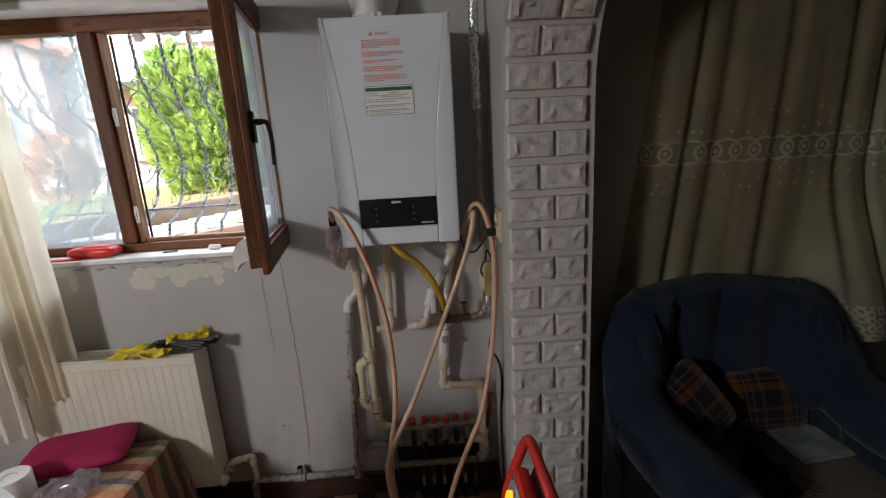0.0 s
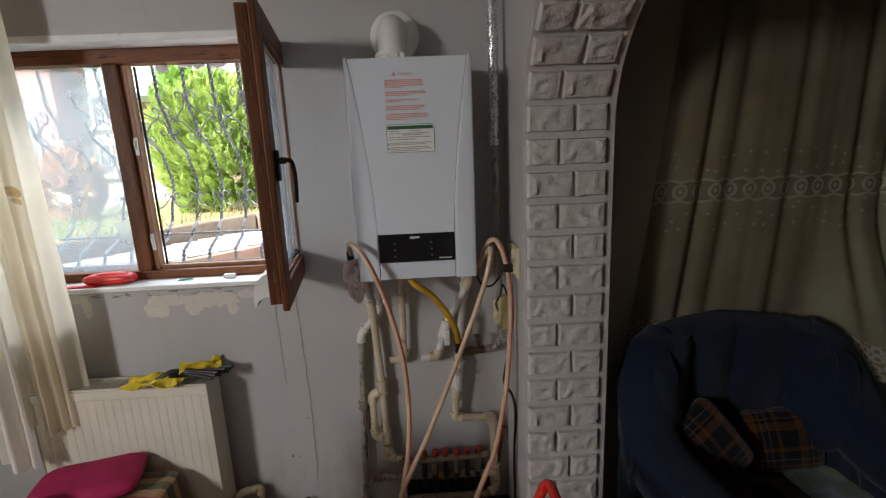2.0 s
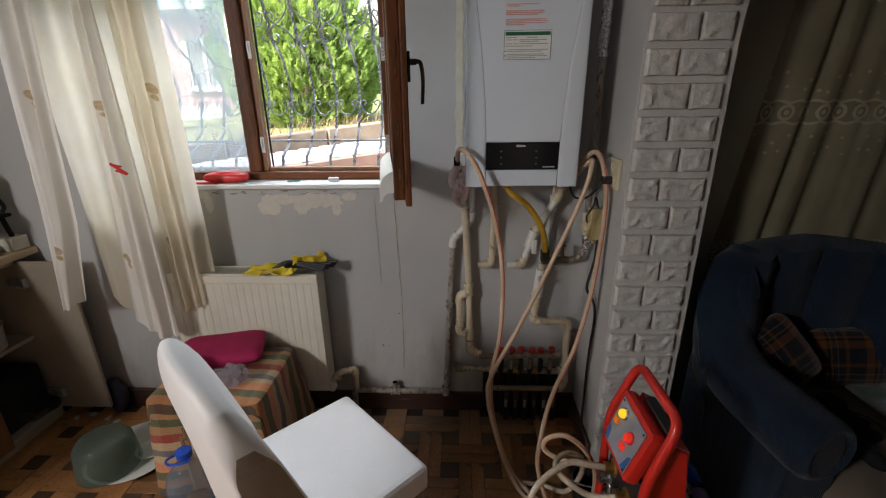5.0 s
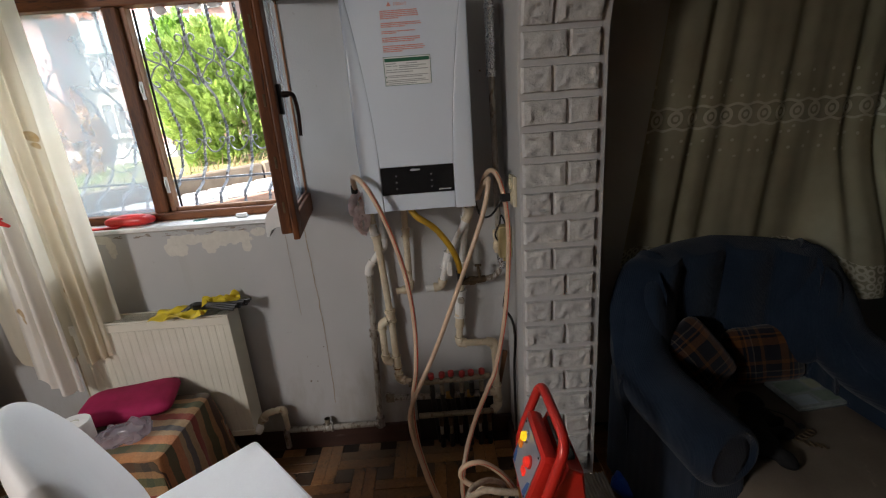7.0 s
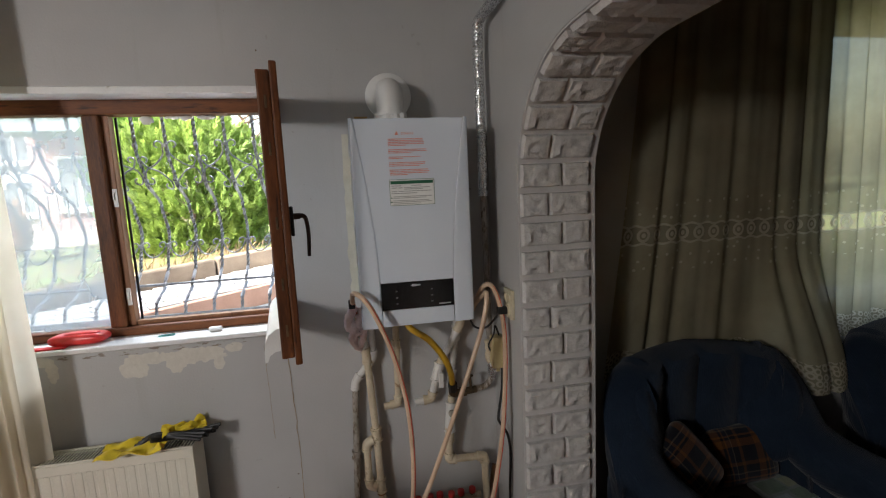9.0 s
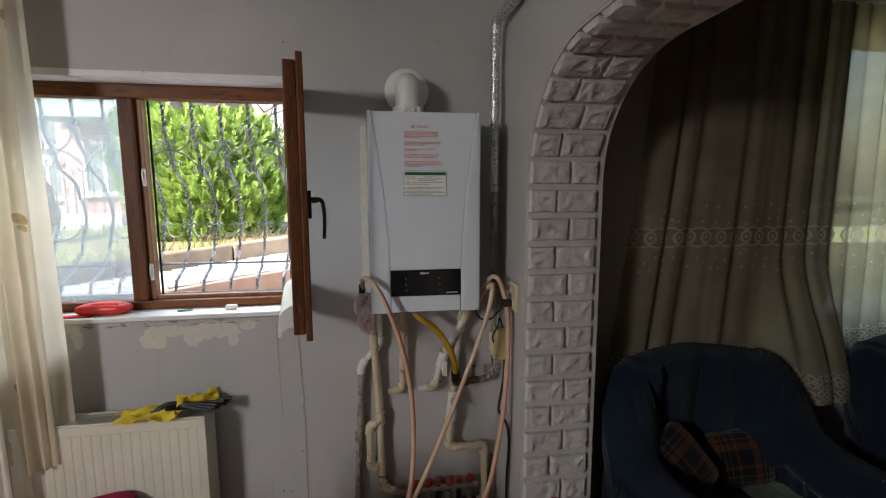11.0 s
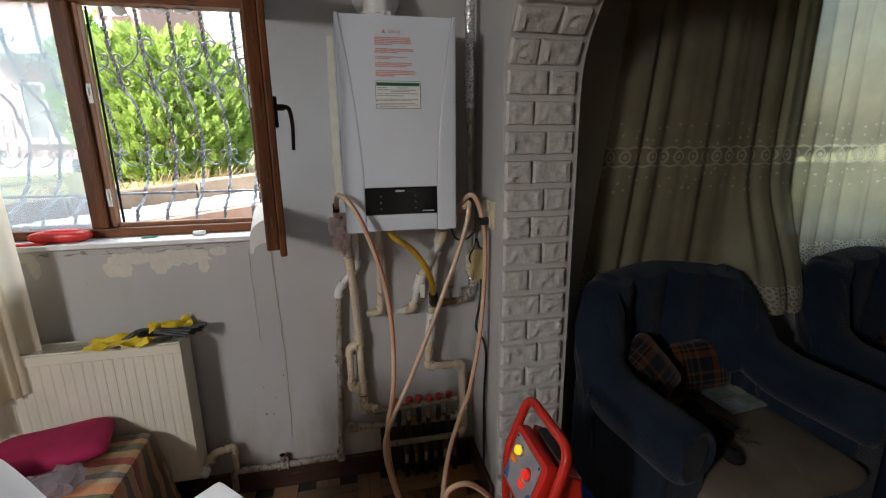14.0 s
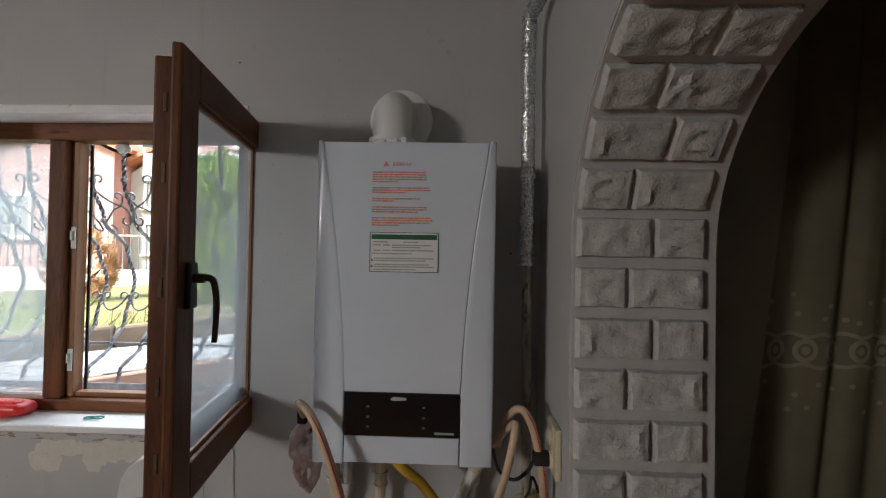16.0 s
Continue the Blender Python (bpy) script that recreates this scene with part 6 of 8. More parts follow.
part("bowl", lathe(bmesh.new(), [(0.09, 0.0), (0.105, 0.006), (0.110, 0.11), (0.116, 0.114), (0.112, 0.114), (0.104, 0.01)], Matrix.Translation((-2.46, 1.47, 0.479)), 30), cast_grey, pot)
part("rim_handle", tube(bmesh.new(), spline([(-2.36, 1.42, 0.57), (-2.335, 1.425, 0.572), (-2.335, 1.475, 0.572), (-2.355, 1.485, 0.57)], 5), 0.006, 8), cast_grey, pot)
bm = lathe(bmesh.new(), [(0.05, 0.0), (0.10, 0.03), (0.135, 0.10), (0.138, 0.10), (0.132, 0.097), (0.0, 0.004)], pose(-2.44, 1.50, 0.12, 0, 38, 40), 30)
solid("mixing_bowl", bm, frosted, (-2.44, 1.50, 0.094), "grey-green bowl leaning on the bottom shelf", "bowl")
solid("dark_tray", box(bmesh.new(), (-2.70, 1.34, 0.0945), (-2.36, 1.62, 0.34), 0.01), dark_cloth, (-2.5, 1.48, 0.094), "dark bag standing on the bottom shelf", "bag")
# clutter on the worktop
WT = CH + 0.032
stand = thing("folding_stand", (-2.47, 1.59, WT), "low black plastic folding stand on the worktop", "stand")
part("top", box(bmesh.new(), (-2.61, 1.462, WT + 0.152), (-2.335, 1.715, WT + 0.168), 0.005, 2), dark_cloth, stand)
for x, dx in ((-2.345, -0.012), (-2.60, 0.012)):
    for y, dy in ((1.485, 0.02), (1.705, -0.02)):
        part("leg", tube(bmesh.new(), [(x, y, WT + 0.001), (x + dx, y + dy, WT + 0.153)], 0.010, 6), dark_cloth, stand)
ST = WT + 0.169
solid("carton", box(bmesh.new(), (-2.58, 1.655, WT + 0.001), (-2.318, 1.735, WT + 0.062), 0.003), filler_cream, (-2.45, 1.69, WT), "long cream cardboard box on the worktop", "box")
solid("black_bag", pad(bmesh.new(), (0.075, 0.075, 0.032), pose(-2.45, 1.565, WT + 0.033, 0, 0, 15), power=0.6, flat=0.6, wrinkle=0.03), dark_cloth, (-2.45, 1.565, WT), "flat black bag pushed under the stand", "bag")
solid("green_lid", lathe(bmesh.new(), [(0.034, 0.0), (0.036, 0.004), (0.036, 0.010), (0.031, 0.012)], Matrix.Translation((-2.375, 1.585, WT + 0.001)), 24), surf("green_lid_plastic", (0.16, 0.40, 0.12), (0.22, 0.48, 0.17), 9, 100, 0.4), (-2.375, 1.585, WT), "small bright green plastic lid", "lid")
solid("pale_ruler", box(bmesh.new(), (-2.345, 1.36, WT + 0.001), (-2.308, 1.545, WT + 0.010), 0.003), pipe_white, (-2.33, 1.46, WT), "pale plastic ruler on the worktop's edge", "ruler")
snack = thing("snack_packet", (-2.41, 1.60, ST), "dark red and white snack packet standing on the stand", "packet")
part("pouch", pad(bmesh.new(), (0.065, 0.022, 0.105), pose(-2.415, 1.615, ST + 0.106, 10, 0, 38), power=0.5, flat=0.35, wrinkle=0.012), surf("dark_red_foil", (0.13, 0.012, 0.012), (0.20, 0.025, 0.02), 20, 120, 0.3), snack)
part("white_side", pad(bmesh.new(), (0.012, 0.024, 0.090), pose(-2.368, 1.648, ST + 0.092, 10, 0, 38), power=0.5, flat=0.4, wrinkle=0.006), paper, snack, "white printed side")
part("yellow_band", pad(bmesh.new(), (0.045, 0.025, 0.012), pose(-2.400, 1.622, ST + 0.014, 0, 0, 38), power=0.5, flat=0.5), yellow_cloth, snack, "yellow band along the foot")
solid("navy_bundle", pad(bmesh.new(), (0.04, 0.04, 0.04), pose(-2.44, 1.52, ST + 0.041, 0, 10, 0), power=0.7, flat=0.7, wrinkle=0.02), surf("navy_plastic", (0.010, 0.010, 0.035), (0.02, 0.02, 0.06), 12, 120, 0.4), (-2.44, 1.52, ST), "dark blue bundled bag on the stand", "bag")
solid("bread_bag", pad(bmesh.new(), (0.055, 0.07, 0.020), pose(-2.385, 1.545, ST + 0.021, 0, 0, 10), power=0.6, flat=0.6, wrinkle=0.018), surf("bread_crust", (0.36, 0.26, 0.13), (0.50, 0.40, 0.24), 14, 120, 0.5), (-2.385, 1.545, ST), "flat loaf in a clear bag on the stand", "bread")
solid("bag_strap", tube(bmesh.new(), spline([(-2.43, 1.700, ST + 0.135), (-2.39, 1.705, ST + 0.10), (-2.345, 1.700, ST + 0.035), (-2.350, 1.690, ST + 0.006)], 6), 0.008, 8), dark_cloth, (-2.40, 1.70, ST), "black strap hanging down onto the stand", "strap")
bm = bmesh.new()
for k, (x, y) in enumerate(((-2.21, 1.645), (-2.04, 1.60), (-2.10, 1.625), (-2.27, 1.62))):
    pad(bm, (0.017, 0.011, 0.007), pose(x, y, 0.007, 0, 0, 40 * k), seg=(14, 8), wrinkle=0.022, seed=k)
# grey material gives the white scraps the shade they lie in
solid("floor_litter", bm, cast_grey, (-2.1, 1.62, 0), "crumpled white paper scraps on the floor, greyed for shade", "paper scraps", kind="stuff")
solid("dark_sack", pad(bmesh.new(), (0.04, 0.035, 0.10), pose(-2.085, 1.685, 0.101, 0, 0, 10), power=0.7, flat=0.7, wrinkle=0.025), surf("dark_blue_sack", (0.008, 0.008, 0.022), (0.02, 0.02, 0.045), 14, 120, 0.35), (-2.085, 1.685, 0), "dark shiny plastic sack against the skirting", "sack")


# ---- left curtains ----
def hang(left, right, y, z_top, hem, folds, depth, seed):
    """A hanging curtain between two edges; folds: (place across, width, how deep, drift towards the hem), each a soft ridge."""
    def at(u, v):
        z = z_top + (hem(u) - z_top) * v
        d = sum(k * math.exp(-((u - c - s * v) / w) ** 2) for c, w, k, s in folds)
        d += 0.5 * noise.noise(Vector((u * 4.0 + seed, v * 1.1 + 0.5 * u, seed))) + 0.07 * noise.noise(Vector((u * 9 - 2.5 * v, v * 2.2, seed + 4)))
        d *= depth * (0.45 + 0.55 * v)
        x = left(v) + (right(v) - left(v)) * u + 0.012 * v * noise.noise(Vector((u * 5, v, seed)))
        return Vector((x, y - d, z + 0.010 * v * noise.noise(Vector((u * 6, 2.0, seed)))))
    return at


back = hang(lambda v: -1.955 + 0.055 * v, lambda v: -1.425 + 0.015 * v, 1.640, 2.482, lambda u: 0.685 - 0.30 * u * max(0.0, 1 - 1.6 * u), [(0.10, 0.10, 0.7, 0.03), (0.30, 0.07, 0.8, -0.05), (0.60, 0.16, 0.9, -0.07), (0.90, 0.10, 0.8, -0.05)], 0.050, 2.0)
solid("cream_curtain", sheet(bmesh.new(), 130, 44, back), curtain_cream, (-1.6, 1.65, 0.6), "heavy cream curtain hanging beside the window", "curtain", "window curtains")
outer = hang(lambda v: -1.975 - 0.115 * v ** 1.3, lambda v: -1.795 - 0.130 * v ** 0.8 - 0.045 * max(0.0, v - 0.8) / 0.2, 1.575, 2.482, lambda u: 0.650 + 0.05 * u, [(0.30, 0.20, 0.8, 0.25), (0.85, 0.07, 0.7, -0.12)], 0.065, 5.0)
solid("sheer_curtain", sheet(bmesh.new(), 80, 50, outer), curtain_print, (-1.9, 1.56, 0.6), "sheer white curtain printed with small brown leaves", "curtain", "window curtains")
inner = hang(lambda v: -1.650 - 0.105 * v ** 1.3, lambda v: -1.600 + 0.050 * v ** 0.8, 1.545, 2.482, lambda u: 0.555 + 0.05 * (1 - u) ** 2, [(0.25, 0.10, 0.7, 0.1), (0.62, 0.16, 0.9, 0.12), (0.97, 0.06, 0.6, 0.0)], 0.062, 9.0)
solid("sheer_curtain", sheet(bmesh.new(), 80, 54, inner), curtain_print, (-1.62, 1.535, 0.56), "sheer white curtain length drawn over the cream one", "curtain", "window curtains")
right = hang(lambda v: -1.590 + 0.02 * v, lambda v: -1.455 + 0.005 * v, 1.590, 2.482, lambda u: 0.640 + 0.03 * u, [(0.3, 0.12, 0.8, 0.1), (0.75, 0.09, 0.9, -0.05)], 0.035, 13.0)
solid("printed_curtain", sheet(bmesh.new(), 60, 50, right), curtain_leaf, (-1.45, 1.575, 0.62), "cream curtain edge printed with small brown leaves", "curtain", "window curtains")
bm = bmesh.new()
tilt = Matrix.Translation((-1.607, 1.488, 1.290)) @ Matrix.Rotation(radians(35), 4, "Y")
box(bm, (-0.036, -0.004, -0.005), (0.036, 0.004, 0.005), 0.002, m=tilt)
box(bm, (-0.030, -0.005, 0.006), (0.010, 0.005, 0.014), 0.002, m=tilt @ Matrix.Rotation(radians(-24), 4, "Y"))
box(bm, (-0.010, -0.005, -0.014), (0.034, 0.005, -0.006), 0.002, m=tilt @ Matrix.Rotation(radians(-16), 4, "Y"))
solid("curtain_clip", bm, red_plastic, (-1.607, 1.50, 1.29), "red plastic clip on the curtain", "clip")
rail = thing("curtain_rail", (-1.0, 1.59, 2.483), "white curtain rail board under the ceiling", "curtain rail")
part("board", box(bmesh.new(), (-2.45, 1.560, 2.483), (P0 - 0.002, 1.613, CEIL - 0.001), 0.003), sill_white, rail)
part("track", boxes(((-2.44, 1.578, 2.478), (P0 - 0.01, 1.583, 2.4825)), ((-2.44, 1.592, 2.478), (P0 - 0.01, 1.597, 2.4825))), white_plastic, rail, "white plastic track", smooth=False)

# ---- red flushing machine ----
mach = thing("flushing_machine", (0.28, 0.93, 0), "red steel pipe-flushing machine with lit buttons and hose ports", "pump machine")
MX, MY0, MY1, MB = 0.175, 0.785, 1.075, 0.546       # front, near side, far side, height of the bend
LEAN_X, LEAN_Z = 0.066, 0.196                         # the tilted top runs back by this and up by this
loop = [(MX, MY1, 0.02), (MX, MY1, MB), (MX + LEAN_X, MY1 - 0.012, MB + LEAN_Z), (MX + LEAN_X, MY0 + 0.012, MB + LEAN_Z), (MX, MY0, MB), (MX, MY0, 0.02)]
part("tube_frame", tube(bmesh.new(), fillet(loop, 0.05, 6), 0.0140, 14), machine_red, mach, "red bent tube frame")


def tilted(a, b, c):
    """A place on the tilted top: a across, b up it, c in front of it."""
    u = Vector((LEAN_X, 0, LEAN_Z)).normalized()
    n = Vector((-u.z, 0, u.x))
    return Vector((MX, (MY0 + MY1) / 2, MB)) + Vector((0, -a, 0)) + u * b + n * c


def plate(outline, c0, c1, bevel=0.0):
    bm = bmesh.new()
    prism(bm, outline, (c0, c1), "z", bevel)
    for v in bm.verts:
        v.co = tilted(v.co.x, v.co.y, v.co.z)
    return bm


part("bezel", plate([(-0.100, -0.046), (-0.088, -0.056), (0.088, -0.056), (0.100, -0.046), (0.106, 0.116), (0.094, 0.128), (-0.094, 0.128), (-0.106, 0.116)], -0.020, 0.022, 0.014), machine_red, mach, "red panel surround")
panel = part("panel", plate([(-0.080, -0.038), (0.080, -0.038), (0.082, 0.110), (-0.082, 0.110)], 0.0225, 0.025), machine_grey, mach, "grey control panel")
part("panel_print", plate([(-0.078, -0.034), (-0.050, -0.034), (-0.062, 0.00), (-0.078, 0.012)], 0.025, 0.0258), panel_blue, panel, "blue printed corner", smooth=False)
part("panel_print", plate([(0.078, -0.034), (0.052, -0.034), (0.064, 0.01), (0.078, 0.02)], 0.025, 0.0258), panel_blue, panel, "blue printed corner", smooth=False)


def button(a, b, r, material, label):
    bm = bmesh.new()
    u, n = Vector((LEAN_X, 0, LEAN_Z)).normalized(), None
    n = Vector((-u.z, 0, u.x))
    m = Matrix.Translation(tilted(a, b, 0.025)) @ n.to_track_quat("Z", "Y").to_matrix().to_4x4()
    lathe(bm, [(r, 0), (r, 0.012), (r * 0.8, 0.017)], m, 18)
    lamp = part("lamp_button", bm, material, panel, label)
    part("collar", lathe(bmesh.new(), [(r * 1.28, 0), (r * 1.28, 0.0035), (r * 1.04, 0.006), (r * 1.04, 0.001)], m, 22), steel if material is lamp_yellow else machine_red, lamp, "round button collar")


button(-0.036, 0.078, 0.0145, lamp_yellow, "lit yellow button")
button(0.036, 0.052, 0.0145, lamp_red, "lit red button")
part("rocker_switch", plate([(-0.066, 0.030), (-0.042, 0.030), (-0.042, 0.048), (-0.066, 0.048)], 0.025, 0.033, 0.002), switch_amber, panel, "amber rocker switch")
part("rocker_switch", plate([(0.012, 0.002), (0.036, 0.002), (0.036, 0.020), (0.012, 0.020)], 0.025, 0.033, 0.002), lamp_red, panel, "red rocker switch")
for a, b in ((-0.074, 0.102), (0.074, 0.102), (-0.073, -0.031), (0.073, -0.031)):
    part("screw", plate([(a + 0.0035 * math.cos(k), b + 0.0035 * math.sin(k)) for k in np.linspace(0, 5.5, 8)], 0.025, 0.0268), rubber_black, panel, "small dark screw head")
part("front_plate", box(bmesh.new(), (MX + 0.012, MY0 + 0.02, 0.05), (MX + 0.024, MY1 - 0.02, MB - 0.05), 0.003), rubber_black, mach, "black lower front plate")
body = bmesh.new()
prism(body, [(MX + 0.025, 0.03), (MX + 0.025, MB - 0.02), (MX + 0.078, MB + 0.105), (MX + 0.118, MB + 0.085), (MX + 0.135, MB - 0.10), (MX + 0.135, 0.03)], (MY0 + 0.028, MY1 - 0.028), "y", 0.008)
part("body", body, machine_red, mach, "red sheet-steel body")
part("top_grey", box(bmesh.new(), (MX + 0.070, MY0 + 0.06, MB + 0.098), (MX + 0.105, MY1 - 0.06, MB + 0.112), 0.004), rubber_black, mach)
for y, z in ((1.005, 0.378), (0.895, 0.376), (0.850, 0.298), (1.040, 0.300), (1.035, 0.20)):
    bm = bmesh.new()
    lathe(bm, [(0.030, 0), (0.030, 0.004), (0.017, 0.005), (0.017, 0.020), (0.020, 0.021), (0.020, 0.034), (0.014, 0.035)], pose(MX + 0.012, y, z, 0, -90, 0), 20)
    part("hose_port", bm, steel if y > 1.01 else brass, mach, "metal hose port")
for y, z in ((0.955, 0.335), (0.99, 0.26), (0.88, 0.20)):
    bm = bmesh.new()
    box(bm, (MX - 0.022, y - 0.008, z - 0.028), (MX - 0.012, y + 0.008, z + 0.028), 0.003)
    tube(bm, [(MX - 0.013, y, z), (MX + 0.014, y, z)], 0.007, 10)
    part("valve_lever", bm, steel, mach, "steel valve lever")
for y in (MY0 + 0.05, MY1 - 0.05):
    part("foot", lathe(bmesh.new(), [(0.018, 0), (0.018, 0.03)], Matrix.Translation((MX + 0.11, y, 0)), 12), rubber_black, mach)

# ---- compressor motor and clutter between machine and armchair ----
motor = thing("finned_pump", (0.48, 1.10, 0), "dull grey cast pump with two finned blocks joined by rods", "pump")
for y0, y1, x0, x1, top in ((0.915, 1.095, 0.402, 0.545, 0.150), (1.130, 1.300, 0.438, 0.548, 0.148)):
    block = part("block", box(bmesh.new(), (x0, y0, 0.004), (x1, y1, top - 0.012), 0.010, 2), cast_grey, motor, "cast metal block")
    n = 8
    for k in range(n):
        x = x0 + 0.008 + k * (x1 - x0 - 0.016) / (n - 1)
        part("cooling_fin", box(bmesh.new(), (x - 0.0038, y0 + 0.006, top - 0.014), (x + 0.0038, y1 - 0.006, top), 0.002), cast_grey, block)
    for x in (x0 + 0.012, x1 - 0.012):
        part("bolt", tube(bmesh.new(), [(x, y0 + 0.0005, top - 0.028), (x, y0 - 0.006, top - 0.028)], 0.008, 6), rubber_black, block)
for x in (0.462, 0.515):
    part("rod", tube(bmesh.new(), [(x, 1.09, 0.135), (x, 1.135, 0.137)], 0.007, 8), steel, motor, "steel tie rod")
part("end_cover", lathe(bmesh.new(), [(0.062, 0), (0.066, 0.012), (0.060, 0.030), (0.030, 0.036)], pose(0.395, 0.975, 0.072, 90, 0, -35), 24), cast_grey, motor, "round vented end cover")
bucket = thing("black_bucket", (0.10, 1.16, 0), "small black plastic bucket on the floor beside the machine", "bucket")
part("body", lathe(bmesh.new(), [(0.0, 0.0), (0.056, 0.0), (0.060, 0.006), (0.070, 0.118), (0.076, 0.120), (0.076, 0.128), (0.068, 0.128), (0.057, 0.010), (0.0, 0.008)], Matrix.Translation((0.188, 1.190, 0.001)), 30), rubber_black, bucket)
part("handle", tube(bmesh.new(), [(0.188 + 0.074 * math.cos(a), 1.190 + 0.060 * math.sin(a), 0.124 - 0.03 * math.sin(a)) for a in np.linspace(math.pi, 2 * math.pi, 16)], 0.003, 6), steel, bucket, "wire handle")
bm = pad(bmesh.new(), (0.055, 0.075, 0.05), pose(0.662, 1.300, 0.052, 0, 0, 30), power=0.7, flat=0.7, seg=(24, 14))
for v in bm.verts:
    v.co += Vector((noise.noise(v.co * 30), noise.noise(v.co * 30 + Vector((4, 0, 0))), 0.6 * noise.noise(v.co * 28))) * 0.018
    v.co.z = max(v.co.z, 0.003)
solid("blue_bag", bm, blue_plastic, (0.662, 1.300, 0), "crumpled shiny blue plastic bag on the floor", "bag")
flask = thing("purple_bottle", (0.635, 1.20, 0), "purple plastic detergent bottle lying on the floor", "bottle")
part("body", lathe(bmesh.new(), [(0.028, 0), (0.034, 0.006), (0.034, 0.13), (0.022, 0.16), (0.012, 0.17)], pose(0.622, 1.22, 0.036, 90, 0, -4), 22), purple_plastic, flask)
part("cap", lathe(bmesh.new(), [(0.014, 0.168), (0.014, 0.195), (0.012, 0.197)], pose(0.622, 1.22, 0.036, 90, 0, -4), 16), white_plastic, flask)
small = thing("small_water_bottle", (0.70, 1.12, 0), "small clear water bottle with a blue label lying down", "bottle")
part("body", lathe(bmesh.new(), [(0.024, 0), (0.031, 0.006), (0.030, 0.05), (0.032, 0.06), (0.032, 0.12), (0.022, 0.16), (0.012, 0.18)], pose(0.698, 1.04, 0.034, -90, 0, 0), 22), bottle_plastic, small)
part("label", lathe(bmesh.new(), [(0.0325, 0.055), (0.0328, 0.057), (0.0328, 0.105), (0.0325, 0.107)], pose(0.698, 1.04, 0.034, -90, 0, 0), 22), blue_plastic, small, "blue paper label")
part("cap", lathe(bmesh.new(), [(0.014, 0.178), (0.014, 0.192), (0.012, 0.194)], pose(0.698, 1.04, 0.034, -90, 0, 0), 14), dark_cloth, small, "dark cap")

# ---- armchairs in the far room ----
def armchair():
    c = thing("armchair", (1.15, 1.30, 0), "dark blue corduroy tub armchair with a beige seat", "armchair", "matching armchairs")

    def plan(u):
        """Middle line of arm, back and other arm, and the height of its top."""
        if u < 0.3:
            t = u / 0.3
            x, y = 0.735 - 0.055 * t, 0.955 + 0.44 * t
        elif u > 0.7:
            t = (1 - u) / 0.3
            x, y = 1.555 - 0.075 * t, 0.955 + 0.44 * t
        else:
            a = math.pi * (1 - (u - 0.3) / 0.4)
            x, y = 1.08 + 0.40 * math.cos(a), 1.395 + 0.185 * math.sin(a)
        k = max(0.0, 1 - abs(u - 0.5) / 0.5)
        rise = min(1.0, max(0.0, (k - 0.47) / 0.27))
        top = 0.575 + 0.06 * min(1.0, k / 0.5) + 0.285 * rise * rise * (3 - 2 * rise) + 0.08 * max(0.0, (k - 0.62) / 0.38) ** 0.6
        return Vector((x, y, 0)), top

    def ring(u, inset=0.0):
        p, top = plan(u)
        q, _ = plan(min(1, u + 0.01))
        o, _ = plan(max(0, u - 0.01))
        d = (q - o).normalized()
        n = Vector((d.y, -d.x, 0))         # towards the seat
        mid = min(1.0, max(0.0, (0.5 - abs(u - 0.5)) / 0.5))
        half = (0.106 - 0.036 * min(1.0, max(0.0, (mid - 0.45) / 0.25))) * (1 - 0.10 * math.exp(-((mid - 0.50) / 0.02) ** 2))
        chan = 0.036 * abs(math.sin((u - 0.3) / 0.4 * math.pi * 6)) ** 0.8 if 0.3 < u < 0.7 else 0.0
        out = []
        for s, h in ((-0.50, 0.03), (-0.56, 0.22), (-0.66, 0.38)):
            out.append(p + n * half * s + Vector((0, 0, h)))
        r = half
        for k in range(9):
            a = math.pi * (1.12 - 1.24 * k / 8)
            out.append(p + n * (r * 1.06 * math.cos(a) + (chan if k > 5 else 0)) + Vector((0, 0, top - r * 0.95 + r * 0.95 * math.sin(a))))
        out += [p + n * (half * 0.80 + chan) + Vector((0, 0, 0.5 * (top - r) + 0.16)), p + n * half * 0.74 + Vector((0, 0, 0.22)), p + n * half * 0.70 + Vector((0, 0, 0.03))]
        return out

    def shell(u0, u1, n):
        bm = bmesh.new()
        rings = [[bm.verts.new(q) for q in ring(u0 + (u1 - u0) * i / n)] for i in range(n + 1)]
        for a, b in zip(rings, rings[1:]):
            for k in range(len(a)):
                bm.faces.new((a[k], a[(k + 1) % len(a)], b[(k + 1) % len(a)], b[k]))
        for r, front in ((rings[0], u0 == 0.0), (rings[-1], u1 == 1.0)):
            last = r
            if front:                      # stuffed round front of an arm
                top, foot = max(v.co.z for v in r), min(v.co.z for v in r)
                mid = sum((v.co for v in r), Vector()) / len(r)
                for grow, ahead in ((0.985, 0.012), (0.93, 0.026), (0.80, 0.038), (0.55, 0.046)):
                    nxt = []
                    for v in r:
                        puff = min(1.0, max(0.25, (v.co.z - foot - 0.22) / 0.12))
                        c = Vector((mid.x, v.co.y, top - 0.10 if v.co.z > 0.42 else v.co.z))
                        nxt.append(bm.verts.new(c + (v.co - c) * grow + Vector((0, -ahead * puff, 0))))
                    for k in range(len(r)):
                        bm.faces.new((last[k], last[(k + 1) % len(r)], nxt[(k + 1) % len(r)], nxt[k]))
                    last = nxt
            bm.faces.new(last)
        return bm
    part("backrest", shell(0.235, 0.765, 84), corduroy, c, "channel-tufted curved back")
